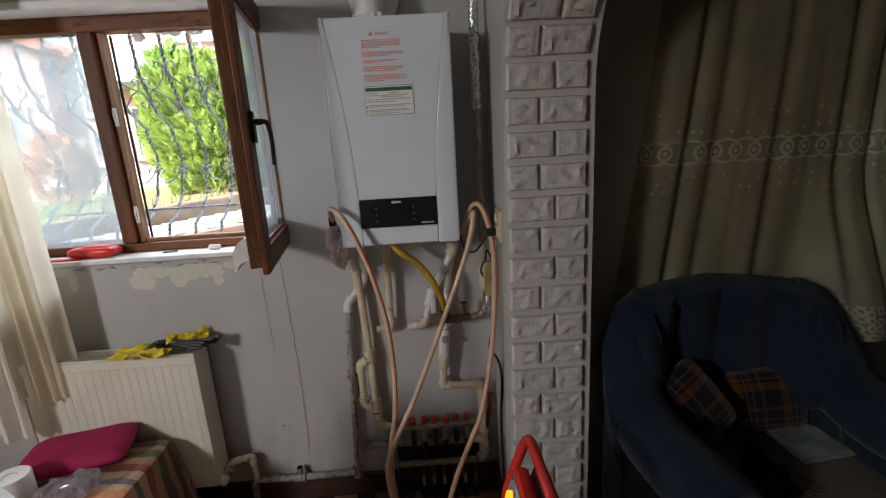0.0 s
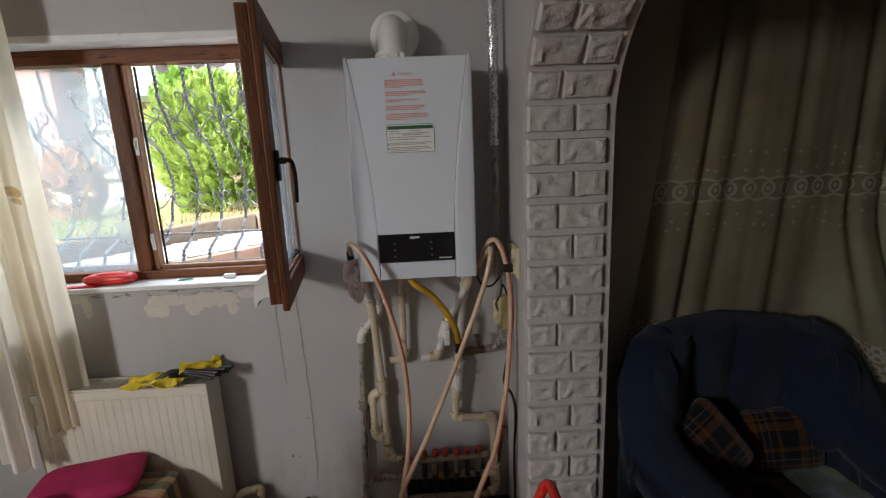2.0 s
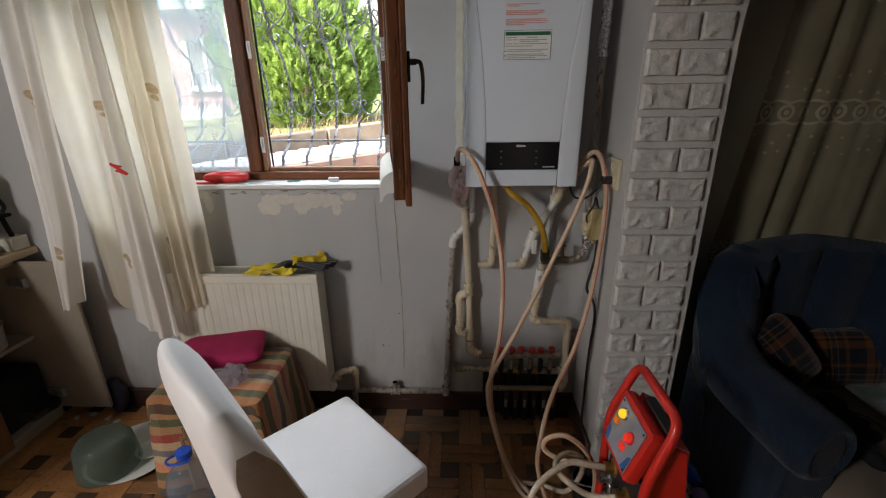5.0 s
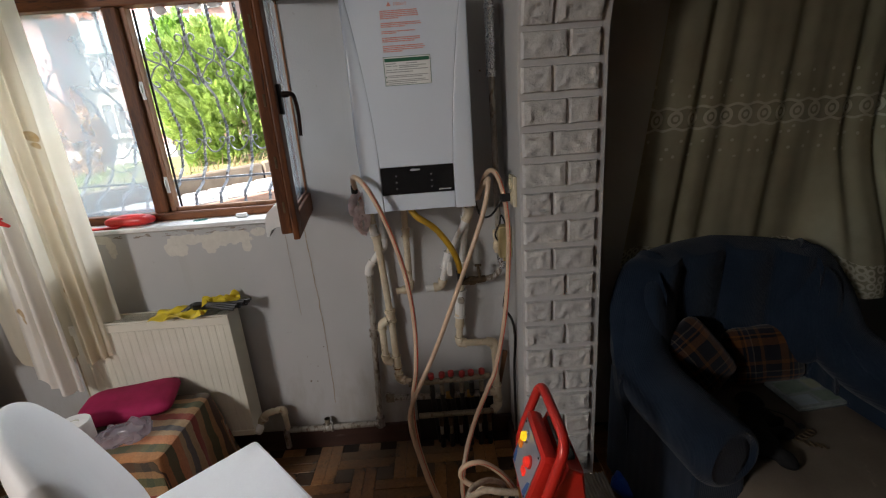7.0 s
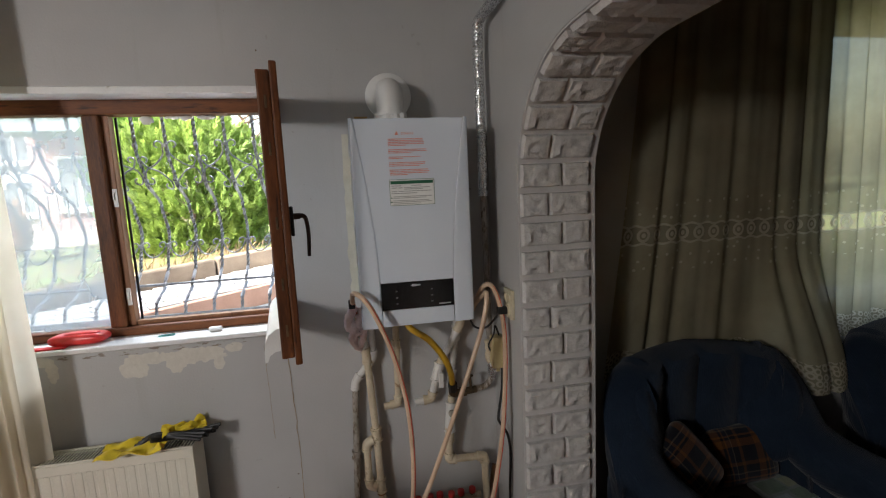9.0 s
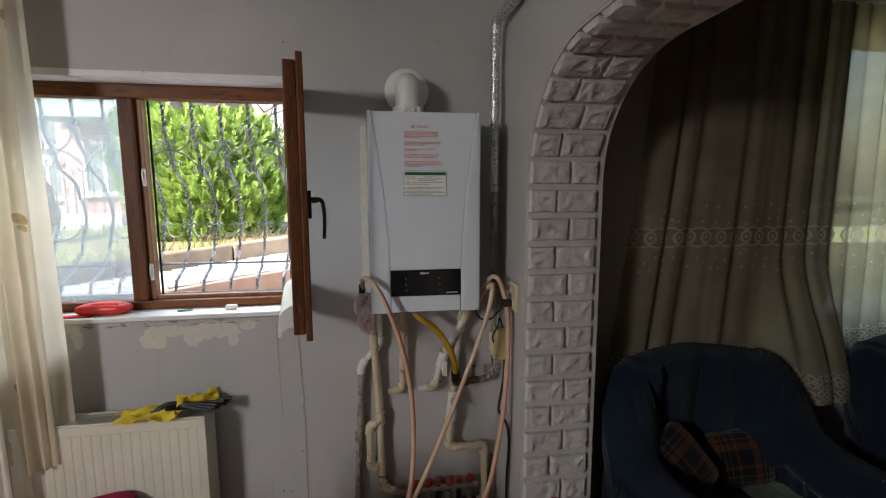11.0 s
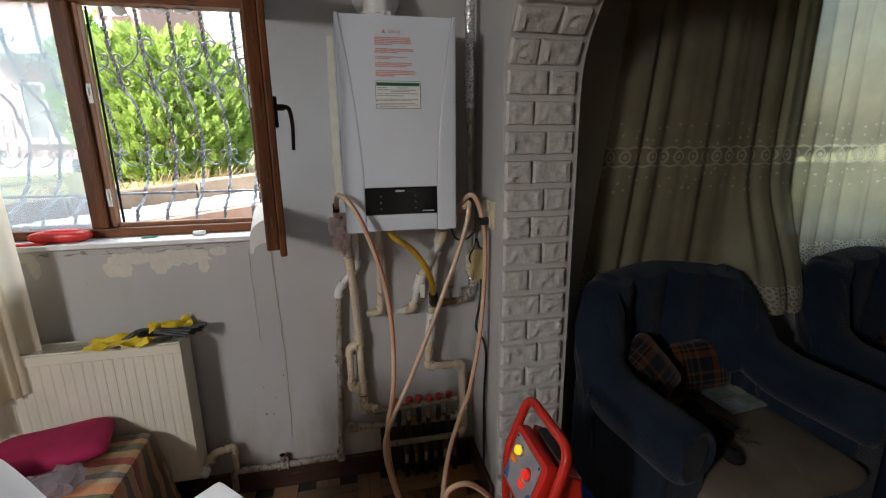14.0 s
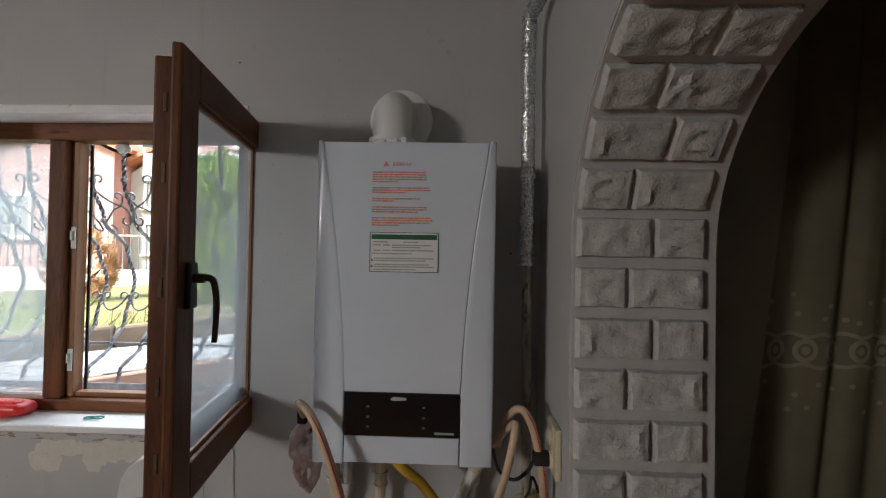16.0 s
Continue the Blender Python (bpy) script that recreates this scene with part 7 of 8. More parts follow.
    for xf, xb, inward in ((0.757, 0.690, 1), (1.556, 1.478, -1)):
        lean = (xb - xf) / 0.52
        bm = box(bmesh.new(), (-0.078, 0.0, 0.03), (0.078, 0.50, 0.54), 0.014, 2)
        for v in bm.verts:
            v.co = Vector((xf + v.co.x + lean * v.co.y, 0.945 + v.co.y, v.co.z))
        arm = part("arm", bm, corduroy, c)
        # the roll runs back along the arm, then climbs as a wing to the shoulder of the back
        way = [(xf, 0.915, 0.528), (xf + lean * 0.01, 0.92, 0.528), (xf + lean * 0.03, 0.94, 0.528), (xf + lean * 0.07, 0.98, 0.529), (xf + lean * 0.2, 1.12, 0.532), (xf + lean * 0.36, 1.27, 0.545),
               (xb + inward * 0.010, 1.375, 0.605), (xb + inward * 0.020, 1.430, 0.695), (xb + inward * 0.035, 1.470, 0.785), (xb + inward * 0.070, 1.505, 0.865), (xb + inward * 0.130, 1.540, 0.920)]
        bm = tube(bmesh.new(), spline(way, 6), lambda t: min(0.109, 0.05 + 0.059 * math.sqrt(max(0.0, 1 - (1 - min(1.0, t / 0.28)) ** 2))) - 0.036 * max(0.0, (t - 0.5) / 0.5) ** 1.2, 28)
        part("arm_roll", bm, corduroy, arm, "thick stuffed arm roll")
    for x, turn in ((0.800, 48), (1.365, -48)):            # the padded inner face between arm and back
        part("wing_pad", pad(bmesh.new(), (0.115, 0.050, 0.205), pose(x, 1.440, 0.700, -8, 0, turn), power=0.7, flat=0.7, seg=(30, 18)), corduroy, c)
    part("base", box(bmesh.new(), (0.80, 0.945, 0.04), (1.50, 1.42, 0.275), 0.012, 2), corduroy, c)
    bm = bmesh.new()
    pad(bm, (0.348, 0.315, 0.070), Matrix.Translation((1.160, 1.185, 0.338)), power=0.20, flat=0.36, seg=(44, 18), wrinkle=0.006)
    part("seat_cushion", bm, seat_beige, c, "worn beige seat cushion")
    for x in (0.84, 1.46):
        for y in (0.98, 1.40):
            part("foot", lathe(bmesh.new(), [(0.020, 0), (0.025, 0.039)], Matrix.Translation((x, y, 0)), 12), leg_wood, c)
    return c


tub = armchair()
copy_thing(tub, pose(1.15 + 1.175, 1.30 - 0.02, 0, 0, 0, -4))

def plaid_cushion(half, at, normal, spin, label):
    m = Matrix.Translation(at) @ Vector(normal).normalized().to_track_quat("Z", "Y").to_matrix().to_4x4() @ Matrix.Rotation(radians(spin), 4, "Z")
    ob = solid("plaid_cushion", pad(bmesh.new(), (*half, 0.045), power=0.36, flat=0.6, wrinkle=0.012), plaid_cloth, (0, 0, 0), label, "cushion", "plaid cushions")
    ob.matrix_basis = m
    return ob


plaid_cushion((0.095, 0.130), (0.930, 1.370, 0.590), (0.10, -0.80, 0.50), 30, "plaid cushion in brown and black tipped on its corner")
plaid_cushion((0.155, 0.115), (1.240, 1.445, 0.525), (-0.08, -0.92, 0.35), 4, "plaid cushion in brown and blue leaning upright")
plaid_cushion((0.155, 0.115), (2.490, 1.470, 0.530), (-0.20, -0.92, 0.35), 3, "plaid cushion in brown and blue on the further armchair")
dull_page = surf("dull_printed_paper", (0.26, 0.26, 0.22), (0.36, 0.36, 0.31), 40, 160, 0.6)
green_page = surf("pale_green_print", (0.16, 0.20, 0.13), (0.26, 0.29, 0.20), 30, 120, 0.6)
yellow_page = surf("pale_yellow_print", (0.36, 0.34, 0.19), (0.44, 0.42, 0.27), 30, 120, 0.6)
packet = thing("document_packet", (0, 0, 0), "clear plastic packet of printed paper on the seat", "packet")
part("paper", box(bmesh.new(), (-0.108, -0.08, 0.002), (0.108, 0.08, 0.016), 0.003), dull_page, packet, "pale printed paper")
for x0, y0, x1, y1, ink in ((-0.09, 0.0, 0.02, 0.065, green_page), (0.03, 0.01, 0.09, 0.06, yellow_page), (-0.09, -0.065, -0.01, -0.015, grey_ink), (0.01, -0.06, 0.09, -0.005, green_page)):
    part("print", box(bmesh.new(), (x0, y0, 0.0162), (x1, y1, 0.0168)), ink, packet, "pale printed patch", smooth=False)
part("sleeve", pad(bmesh.new(), (0.120, 0.092, 0.012), Matrix.Translation((0, 0, 0.012)), power=0.25, flat=0.4, wrinkle=0.006), bottle_plastic, packet, "crinkled clear sleeve")
packet.matrix_basis = pose(1.335, 1.325, 0.408, 4, 0, 6)
bm = bmesh.new()
for k, (x, y, hx, hy) in enumerate(((1.075, 1.285, 0.040, 0.055), (1.055, 1.215, 0.046, 0.050), (1.015, 1.145, 0.056, 0.060), (0.960, 1.080, 0.050, 0.060), (0.990, 1.030, 0.030, 0.045), (1.075, 1.105, 0.040, 0.020), (1.010, 1.000, 0.022, 0.042), (1.105, 1.180, 0.030, 0.014))):
    pad(bm, (hx, hy, 0.020), pose(x, y, 0.425, 0, 0, 22 * math.sin(3.1 * k)), power=0.8, flat=0.8, seg=(22, 12), wrinkle=0.040, seed=k * 2.7)
glove = solid("black_glove", bm, dark_cloth, (1.03, 1.09, 0.405), "black cloth glove lying on the seat", "glove")
skin = glove.modifiers.new("skin", "REMESH")
skin.mode, skin.voxel_size, skin.use_smooth_shade = "VOXEL", 0.005, True
bm = tube(bmesh.new(), spline([(1.10, 1.30, 0.414), (1.14, 1.25, 0.413), (1.17, 1.22, 0.412), (1.177, 1.17, 0.412)], 6), 0.003, 6)
box(bm, (1.166, 1.145, 0.408), (1.188, 1.170, 0.418), 0.003)
solid("charging_cable", bm, rubber_black, (1.12, 1.20, 0.405), "thin black cable on the seat", "cable")
bm = bmesh.new()
for k in range(4):
    tube(bm, [(1.13 + 0.018 * k + 0.012 * math.cos(a), 1.105 + 0.006 * k + 0.012 * math.sin(a), 0.409 + 0.002 * k) for a in np.linspace(0, 6.1, 12)], 0.0025, 6)
    box(bm, (1.135 + 0.015 * k, 1.070 - 0.006 * k, 0.406), (1.143 + 0.015 * k, 1.095 - 0.006 * k, 0.410), 0.001)
solid("key_bunch", bm, dark_brass, (1.22, 1.05, 0.405), "small bunch of keys on the seat", "keys")


# ---- lace curtain in the far room ----
PLEATS = [(0.97, 0.020), (1.09, 0.014), (1.20, 0.020), (1.40, 0.024), (1.63, 0.018), (1.75, 0.013), (1.885, 0.016), (1.97, 0.018), (2.07, 0.012), (2.19, 0.020), (2.36, 0.022), (2.52, 0.014), (2.70, 0.02), (2.88, 0.016), (3.05, 0.02)]


def lace_hang(u, v):
    x0 = 0.92 + 2.32 * u
    spill = math.exp(-((x0 - 1.73) / 0.17) ** 4)           # where it falls in front of the armchair's shoulder
    low = min(1.0, max(0.0, (v - 0.66) / 0.34))
    low = low * low * (3 - 2 * low)
    hem = -0.10 * spill + 0.07 * min(1.0, max(0.0, (x0 - 1.88) / 0.08)) + 0.010 * abs(math.sin(60 * u))
    x = x0 - 0.21 * v ** 1.3 * max(0.0, 1 - 1.6 * u) ** 2
    z = 2.50 - 1.67 * v + hem * low
    sway = 0.010 * noise.noise(Vector((u * 5, v * 1.5, 1)))
    groove = sum(0.9 * math.exp(-((x0 + sway - c - 0.012 * v * math.sin(9 * c)) / (1.45 * w)) ** 2) for c, w in PLEATS)
    soft = math.sin(2 * math.pi * (x0 * 3.1 + 0.35 * noise.noise(Vector((u * 6, v * 0.6, 3))))) + 1.2 * noise.noise(Vector((u * 22 + 0.6 * v, v * 0.8, 4)))
    fine = 0.5 * noise.noise(Vector((u * 60, v * 1.3, 9)))
    y = 1.655 + 0.024 * groove - 0.0075 * (0.5 + 0.5 * v) * soft - 0.009 * fine - 0.02 * v * v - 0.20 * spill * low
    return Vector((x, y, z))


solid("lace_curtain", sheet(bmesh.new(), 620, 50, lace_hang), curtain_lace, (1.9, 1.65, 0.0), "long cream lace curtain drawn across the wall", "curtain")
pole = thing("far_curtain_rod", (1.9, 1.655, 2.505), "white curtain rail under the ceiling", "curtain rod")
part("rail", box(bmesh.new(), (0.60, 1.625, 2.502), (3.45, 1.685, CEIL - 0.001), 0.003), white_plastic, pole)

# ---- outdoors ----
SD, ND, YO = Vector((0.866, 0.5, 0)), Vector((-0.5, 0.866, 0)), Vector((-1.2, 2.58, 0))
SLOPE = 0.07


def yard(s, n, z):
    """A place in the yard: along its edge, away from the house, height; the yard rises gently along its edge."""
    return YO + SD * s + ND * n + Vector((0, 0, z + SLOPE * max(-4.0, min(4.0, s))))


def yard_slab(s0, s1, n0, n1, z0, z1, bevel=0.0, bm=None):
    bm = bm or bmesh.new()
    made = bmesh.ops.create_cube(bm, size=1.0)["verts"]
    for v in made:
        v.co = yard(s0 + (s1 - s0) * (v.co.x + 0.5), n0 + (n1 - n0) * (v.co.y + 0.5), z0 + (z1 - z0) * (v.co.z + 0.5))
    if bevel:
        bmesh.ops.bevel(bm, geom=list({e for v in made for e in v.link_edges}), offset=bevel, segments=1, affect="EDGES")
    cut = bmesh.ops.bisect_plane(bm, geom=bm.verts[:] + bm.edges[:] + bm.faces[:], plane_co=(0, 2.012, 0), plane_no=(0, -1, 0), clear_outer=True)
    bmesh.ops.holes_fill(bm, edges=[e for e in bm.edges if len(e.link_faces) == 1])
    return bm


bm = bmesh.new()              # ground all round the house, out to the horizon
H0, H1, V0, V1, FAR = -3.06, 3.76, -3.06, 2.0, 600.0
for lo, hi in (((-FAR, V1), (FAR, FAR)), ((-FAR, -FAR), (FAR, V0)), ((-FAR, V0), (H0, V1)), ((H1, V0), (FAR, V1))):
    bm.faces.new([bm.verts.new((x, y, 0.92)) for x, y in ((lo[0], lo[1]), (hi[0], lo[1]), (hi[0], hi[1]), (lo[0], hi[1]))])
solid("ground", bm, lawn, (0, 0, 0.92), "pale dusty ground round the house", "ground", kind="structure", smooth=False)
solid("front_step", yard_slab(-3.2, 4, -0.75, -0.001, 0.90, 1.035), paving_stone, (-1.2, 2.3, 1.0), "pale stone step below the window", "step", kind="structure")
solid("step_riser", yard_slab(-4, 4, 0.0, 0.05, 0.93, 1.150, 0.006), terracotta, (-1.2, 2.6, 1.05), "terracotta painted step edge", "step", kind="structure")
bed = solid("paving", yard_slab(-4, 4, 0.051, 0.72, 0.93, 1.146), kerb_stone, (-1.2, 2.9, 1.1), "pale stone paving beyond the step", "paving", kind="structure")
rng = random.Random(5)
stones = []
for k in range(5):
    b = bmesh.new()
    box(b, (-0.078, -0.037, -0.006), (0.078, 0.037, 0.010), 0.006)
    for v in b.verts:
        v.co += Vector((noise.noise(v.co * 20 + Vector((k, 0, 0))), noise.noise(v.co * 20 + Vector((0, k, 0))), 0)) * 0.006
    stones.append(to_mesh("paving_stone", b, paving_stone, False))
turn = Matrix(((SD.x, ND.x, 0), (SD.y, ND.y, 0), (SLOPE, 0, 1))).to_4x4()
for j in range(8):
    for i in range(26):
        s, n = -2.1 + 0.162 * i + 0.081 * (j % 2), 0.098 + 0.080 * j
        if yard(s, n, 0).y < 2.12:
            continue
        ob = new("paving_stone", rng.choice(stones))
        ob.parent = bed
        ob.matrix_basis = Matrix.Translation(yard(s, n, 1.148) - bed.location) @ turn
kerb = thing("garden_kerb", yard(0, 0.77, 1.1), "weathered brown kerb along the lawn", "kerb", kind="structure")
for i in range(8):
    part("kerb_stone", yard_slab(-1.9 + 0.72 * i, -1.19 + 0.72 * i, 0.722, 0.83, 0.95, 1.272 + 0.006 * (i % 2), 0.012), kerb_stone, kerb)
bm = bmesh.new()
rows = []
for n in (0.832, 1.2, 1.8, 3.0, 6.0, 14.0, 60.0):
    rows.append([bm.verts.new(yard(s, n, 1.245 + 0.02 * noise.noise(Vector((s, n, 0))))) for s in (-60, -20, -8, -4, -3, -2, -1, 0, 1, 2, 3, 4, 8, 20, 60)])
for a, b in zip(rows, rows[1:]):
    for k in range(len(a) - 1):
        bm.faces.new((a[k], a[k + 1], b[k + 1], b[k]))
solid("lawn", bm, lawn, (-1.2, 4, 1.24), "patchy lawn and bare earth", "lawn", kind="structure")


def leaf_mat(name, a, b):
    m = surf(name, a, b, 3.0, 40, 0.6, relief=0.0, sheen=0.1)
    n, l = m.node_tree.nodes, m.node_tree.links
    p, geo = n["Principled BSDF"], n.new("ShaderNodeNewGeometry")
    src = p.inputs["Base Color"].links[0].from_socket
    hsv = n.new("ShaderNodeHueSaturation")
    l.new(src, hsv.inputs["Color"])
    l.new(calc(n, l, "MULTIPLY_ADD", geo.outputs["Random Per Island"], 0.40, 0.80), hsv.inputs["Value"])
    l.new(hsv.outputs[0], p.inputs["Base Color"])
    tr, mx = n.new("ShaderNodeBsdfTranslucent"), n.new("ShaderNodeMixShader")
    l.new(hsv.outputs[0], tr.inputs[0])
    mx.inputs[0].default_value = 0.5
    l.new(p.outputs[0], mx.inputs[1]), l.new(tr.outputs[0], mx.inputs[2])
    l.new(mx.outputs[0], n["Material Output"].inputs[0])
    return m


thuja_green = leaf_mat("thuja_green", (0.155, 0.245, 0.046), (0.325, 0.440, 0.112))
dark_green = leaf_mat("dark_conifer", (0.10, 0.21, 0.03), (0.19, 0.34, 0.055))
dry_brown = leaf_mat("dry_brown_leaves", (0.45, 0.27, 0.15), (0.62, 0.40, 0.24))
dry_straw = leaf_mat("dry_straw", (0.20, 0.14, 0.075), (0.30, 0.22, 0.12))
bark = surf("bark", (0.09, 0.06, 0.04), (0.16, 0.11, 0.08), 12, 80, 0.9, relief=0.6)


def sprays(centre, radii, count, size, seed):
    """A conifer's crown: many feathery plumes that bend up and out, each with blades along both sides of its stem."""
    r = random.Random(seed)
    verts, faces = [], []
    blades = 22
    for k in range(count // blades):
        a, h = r.uniform(0, 2 * math.pi), r.uniform(-0.80, 1.0)
        w = math.sqrt(max(0.0, 1 - h * h))
        d = Vector((w * math.cos(a), w * math.sin(a), h))
        reach = 0.90 + 0.16 * noise.noise(d * 2.6 + Vector((seed, 0, 0))) + r.uniform(-0.14, 0.10)
        tip = Vector((d.x * radii[0], d.y * radii[1], d.z * radii[2])) * reach
        long = size * r.uniform(1.5, 2.9)
        lean = (Vector((d.x, d.y, 0.3 * d.z)) * 0.95 + Vector((r.uniform(-0.5, 0.5), r.uniform(-0.5, 0.5), 0.70))).normalized()
        root = tip - lean * long - Vector((0, 0, 0.10 * long))
        side = lean.cross(Vector((r.gauss(0, 1), r.gauss(0, 1), r.gauss(0, 0.5)))).normalized()
        c = Vector(centre)
        for i in range(blades):
            t = (i + r.random()) / blades
            q = c + root.lerp(tip, t) + Vector((0, 0, 0.05 * long * t * t))
            s = 1 if i % 2 else -1
            out = (lean * (0.75 + 0.5 * t) + side * s * (0.95 - 0.6 * t) + Vector((r.gauss(0, 0.18), r.gauss(0, 0.18), r.gauss(0, 0.12)))).normalized()
            ln = size * (0.45 + 0.75 * math.sin(math.pi * min(1.0, 0.25 + 0.75 * t))) * r.uniform(0.7, 1.2)
            wide = out.cross(lean.cross(side)).normalized() * ln * 0.15
            m = len(verts)
            verts += [q, q + out * ln * 0.45 - wide, q + out * ln, q + out * ln * 0.45 + wide]
            faces.append((m, m + 1, m + 2, m + 3))
    bm = bmesh.new()
    vs = [bm.verts.new(v) for v in verts]
    for f in faces:
        bm.faces.new([vs[i] for i in f])
    return bm


def conifer(name, foot, radii, lift, count, size, seed, material, label):
    t = thing(name, foot, label, "shrub" if radii[2] < 1.2 else "tree")
    part("trunk", tube(bmesh.new(), spline([foot, (foot[0] + 0.02, foot[1], foot[2] + lift * 0.5), (foot[0], foot[1], foot[2] + lift * 1.3)], 4), lambda k: 0.035 * (1 - 0.6 * k), 8), bark, t)
    r = random.Random(seed)
    for k in range(7):
        a = k * 0.9 + r.uniform(-0.3, 0.3)
        s = Vector(foot) + Vector((0, 0, lift * (0.3 + 0.1 * k)))
        e = s + Vector((math.cos(a) * radii[0] * 0.6, math.sin(a) * radii[1] * 0.6, lift * 0.55))
        part("limb", tube(bmesh.new(), [s, (s + e) / 2 + Vector((0, 0, 0.03)), e], lambda k: 0.014 * (1 - 0.7 * k), 6), bark, t)
    part("crown", sprays((foot[0], foot[1], foot[2] + lift), radii, count, size, seed), material, t, smooth=False)
    return t


conifer("thuja_bush", (-1.80, 4.30, 1.24), (0.80, 0.64, 0.70), 0.60, 84000, 0.046, 4, thuja_green, "bright green round thuja bush on the lawn")
conifer("dark_conifer", (-3.25, 6.3, 1.2), (0.46, 0.46, 0.92), 0.98, 14000, 0.085, 8, dark_green, "dark green conifer further back on the lawn")
conifer("dry_shrub", (-3.75, 4.75, 1.10), (0.32, 0.32, 0.42), 0.44, 4500, 0.055, 12, dry_brown, "reddish brown half-dry shrub")

# bare tree behind the bush
def twigs(foot, height, seed):
    t = thing("bare_tree", foot, "leafless pale tree behind the garden", "tree")
    r = random.Random(seed)
    bm = bmesh.new()
    tube(bm, spline([foot, (foot[0] + 0.05, foot[1], foot[2] + height * 0.4), (foot[0] - 0.03, foot[1], foot[2] + height * 0.8)], 5), lambda k: 0.06 * (1 - 0.6 * k), 8)
    part("trunk", bm, bark, t)
    fine = bmesh.new()
    for k in range(26):
        z = foot[2] + height * r.uniform(0.3, 0.8)
        a = r.uniform(0, 6.28)
        s = Vector((foot[0], foot[1], z))
        e = s + Vector((math.cos(a) * r.uniform(0.4, 1.0), math.sin(a) * 0.6, r.uniform(0.3, 0.9)))
        tube(fine, [s, (s + e) / 2 + Vector((0, 0, -0.05)), e], lambda q: 0.018 * (1 - 0.75 * q), 5)
        for j in range(7):
            b = s.lerp(e, r.uniform(0.3, 1.0))
            f = b + Vector((r.gauss(0, 0.22), r.gauss(0, 0.22), r.uniform(0.05, 0.4)))
            tube(fine, [b, f], 0.004, 4)
    part("twig_work", fine, bark, t, kind="stuff")


twigs((-2.35, 9.0, 1.2), 2.6, 6)

# dry grass along the kerb
r = random.Random(9)
for name, material, label, count, area, height in (("dry_grass", dry_straw, "tufts of dry straw-coloured grass along the kerb", 500, (-0.9, 2.2, 0.85, 1.15), 0.11), ("green_grass", thuja_green, "thin green grass on the lawn", 2600, (-3.6, -0.9, 1.3, 3.2), 0.06)):
    bm = bmesh.new()
    for k in range(count):
        p = yard(r.uniform(area[0], area[1]), r.uniform(area[2], area[3]), 1.245)
        d = Vector((r.gauss(0, 0.45), r.gauss(0, 0.45), 1.0)).normalized() * height * r.uniform(0.5, 1.5)
        w = Vector((r.uniform(-1, 1), r.uniform(-1, 1), 0)).normalized() * 0.003
        bm.faces.new([bm.verts.new(q) for q in (p - w, p + w, p + d * 0.6 + w * 0.7 + Vector((0.01, 0, 0)), p + d + Vector((0.02, 0, -0.01)))])
    solid(name, bm, material, (-1.2, 3.4, 1.24), label, "grass", kind="stuff", smooth=False)
bm = tube(bmesh.new(), spline([yard(0.62, -0.20, 1.045), yard(0.56, 0.02, 1.165), yard(0.66, 0.20, 1.168), yard(0.95, 0.33, 1.168), yard(1.5, 0.36, 1.168)], 8), 0.011, 8)
solid("garden_hose", bm, surf("pale_blue_hose", (0.25, 0.42, 0.55), (0.36, 0.54, 0.66), 8, 90, 0.4), yard(0.66, 0.2, 1.16), "pale blue garden hose on the paving", "garden hose")

# low garden wall with railings, and the houses beyond
gw = thing("garden_wall", (-5.5, 6.9, 1.0), "low white garden wall with dark railings", "garden wall")
part("wall", box(bmesh.new(), (-9.5, 6.8, 0.9), (-3.9, 6.98, 1.40), 0.01), render_white, gw)
part("top_rail", box(bmesh.new(), (-9.5, 6.87, 1.90), (-3.9, 6.91, 1.93)), iron, gw)
for k in range(47):
    x = -9.45 + 0.12 * k
    part("picket", tube(bmesh.new(), [(x, 6.89, 1.40), (x, 6.89, 2.02)], 0.010, 5), iron, gw)


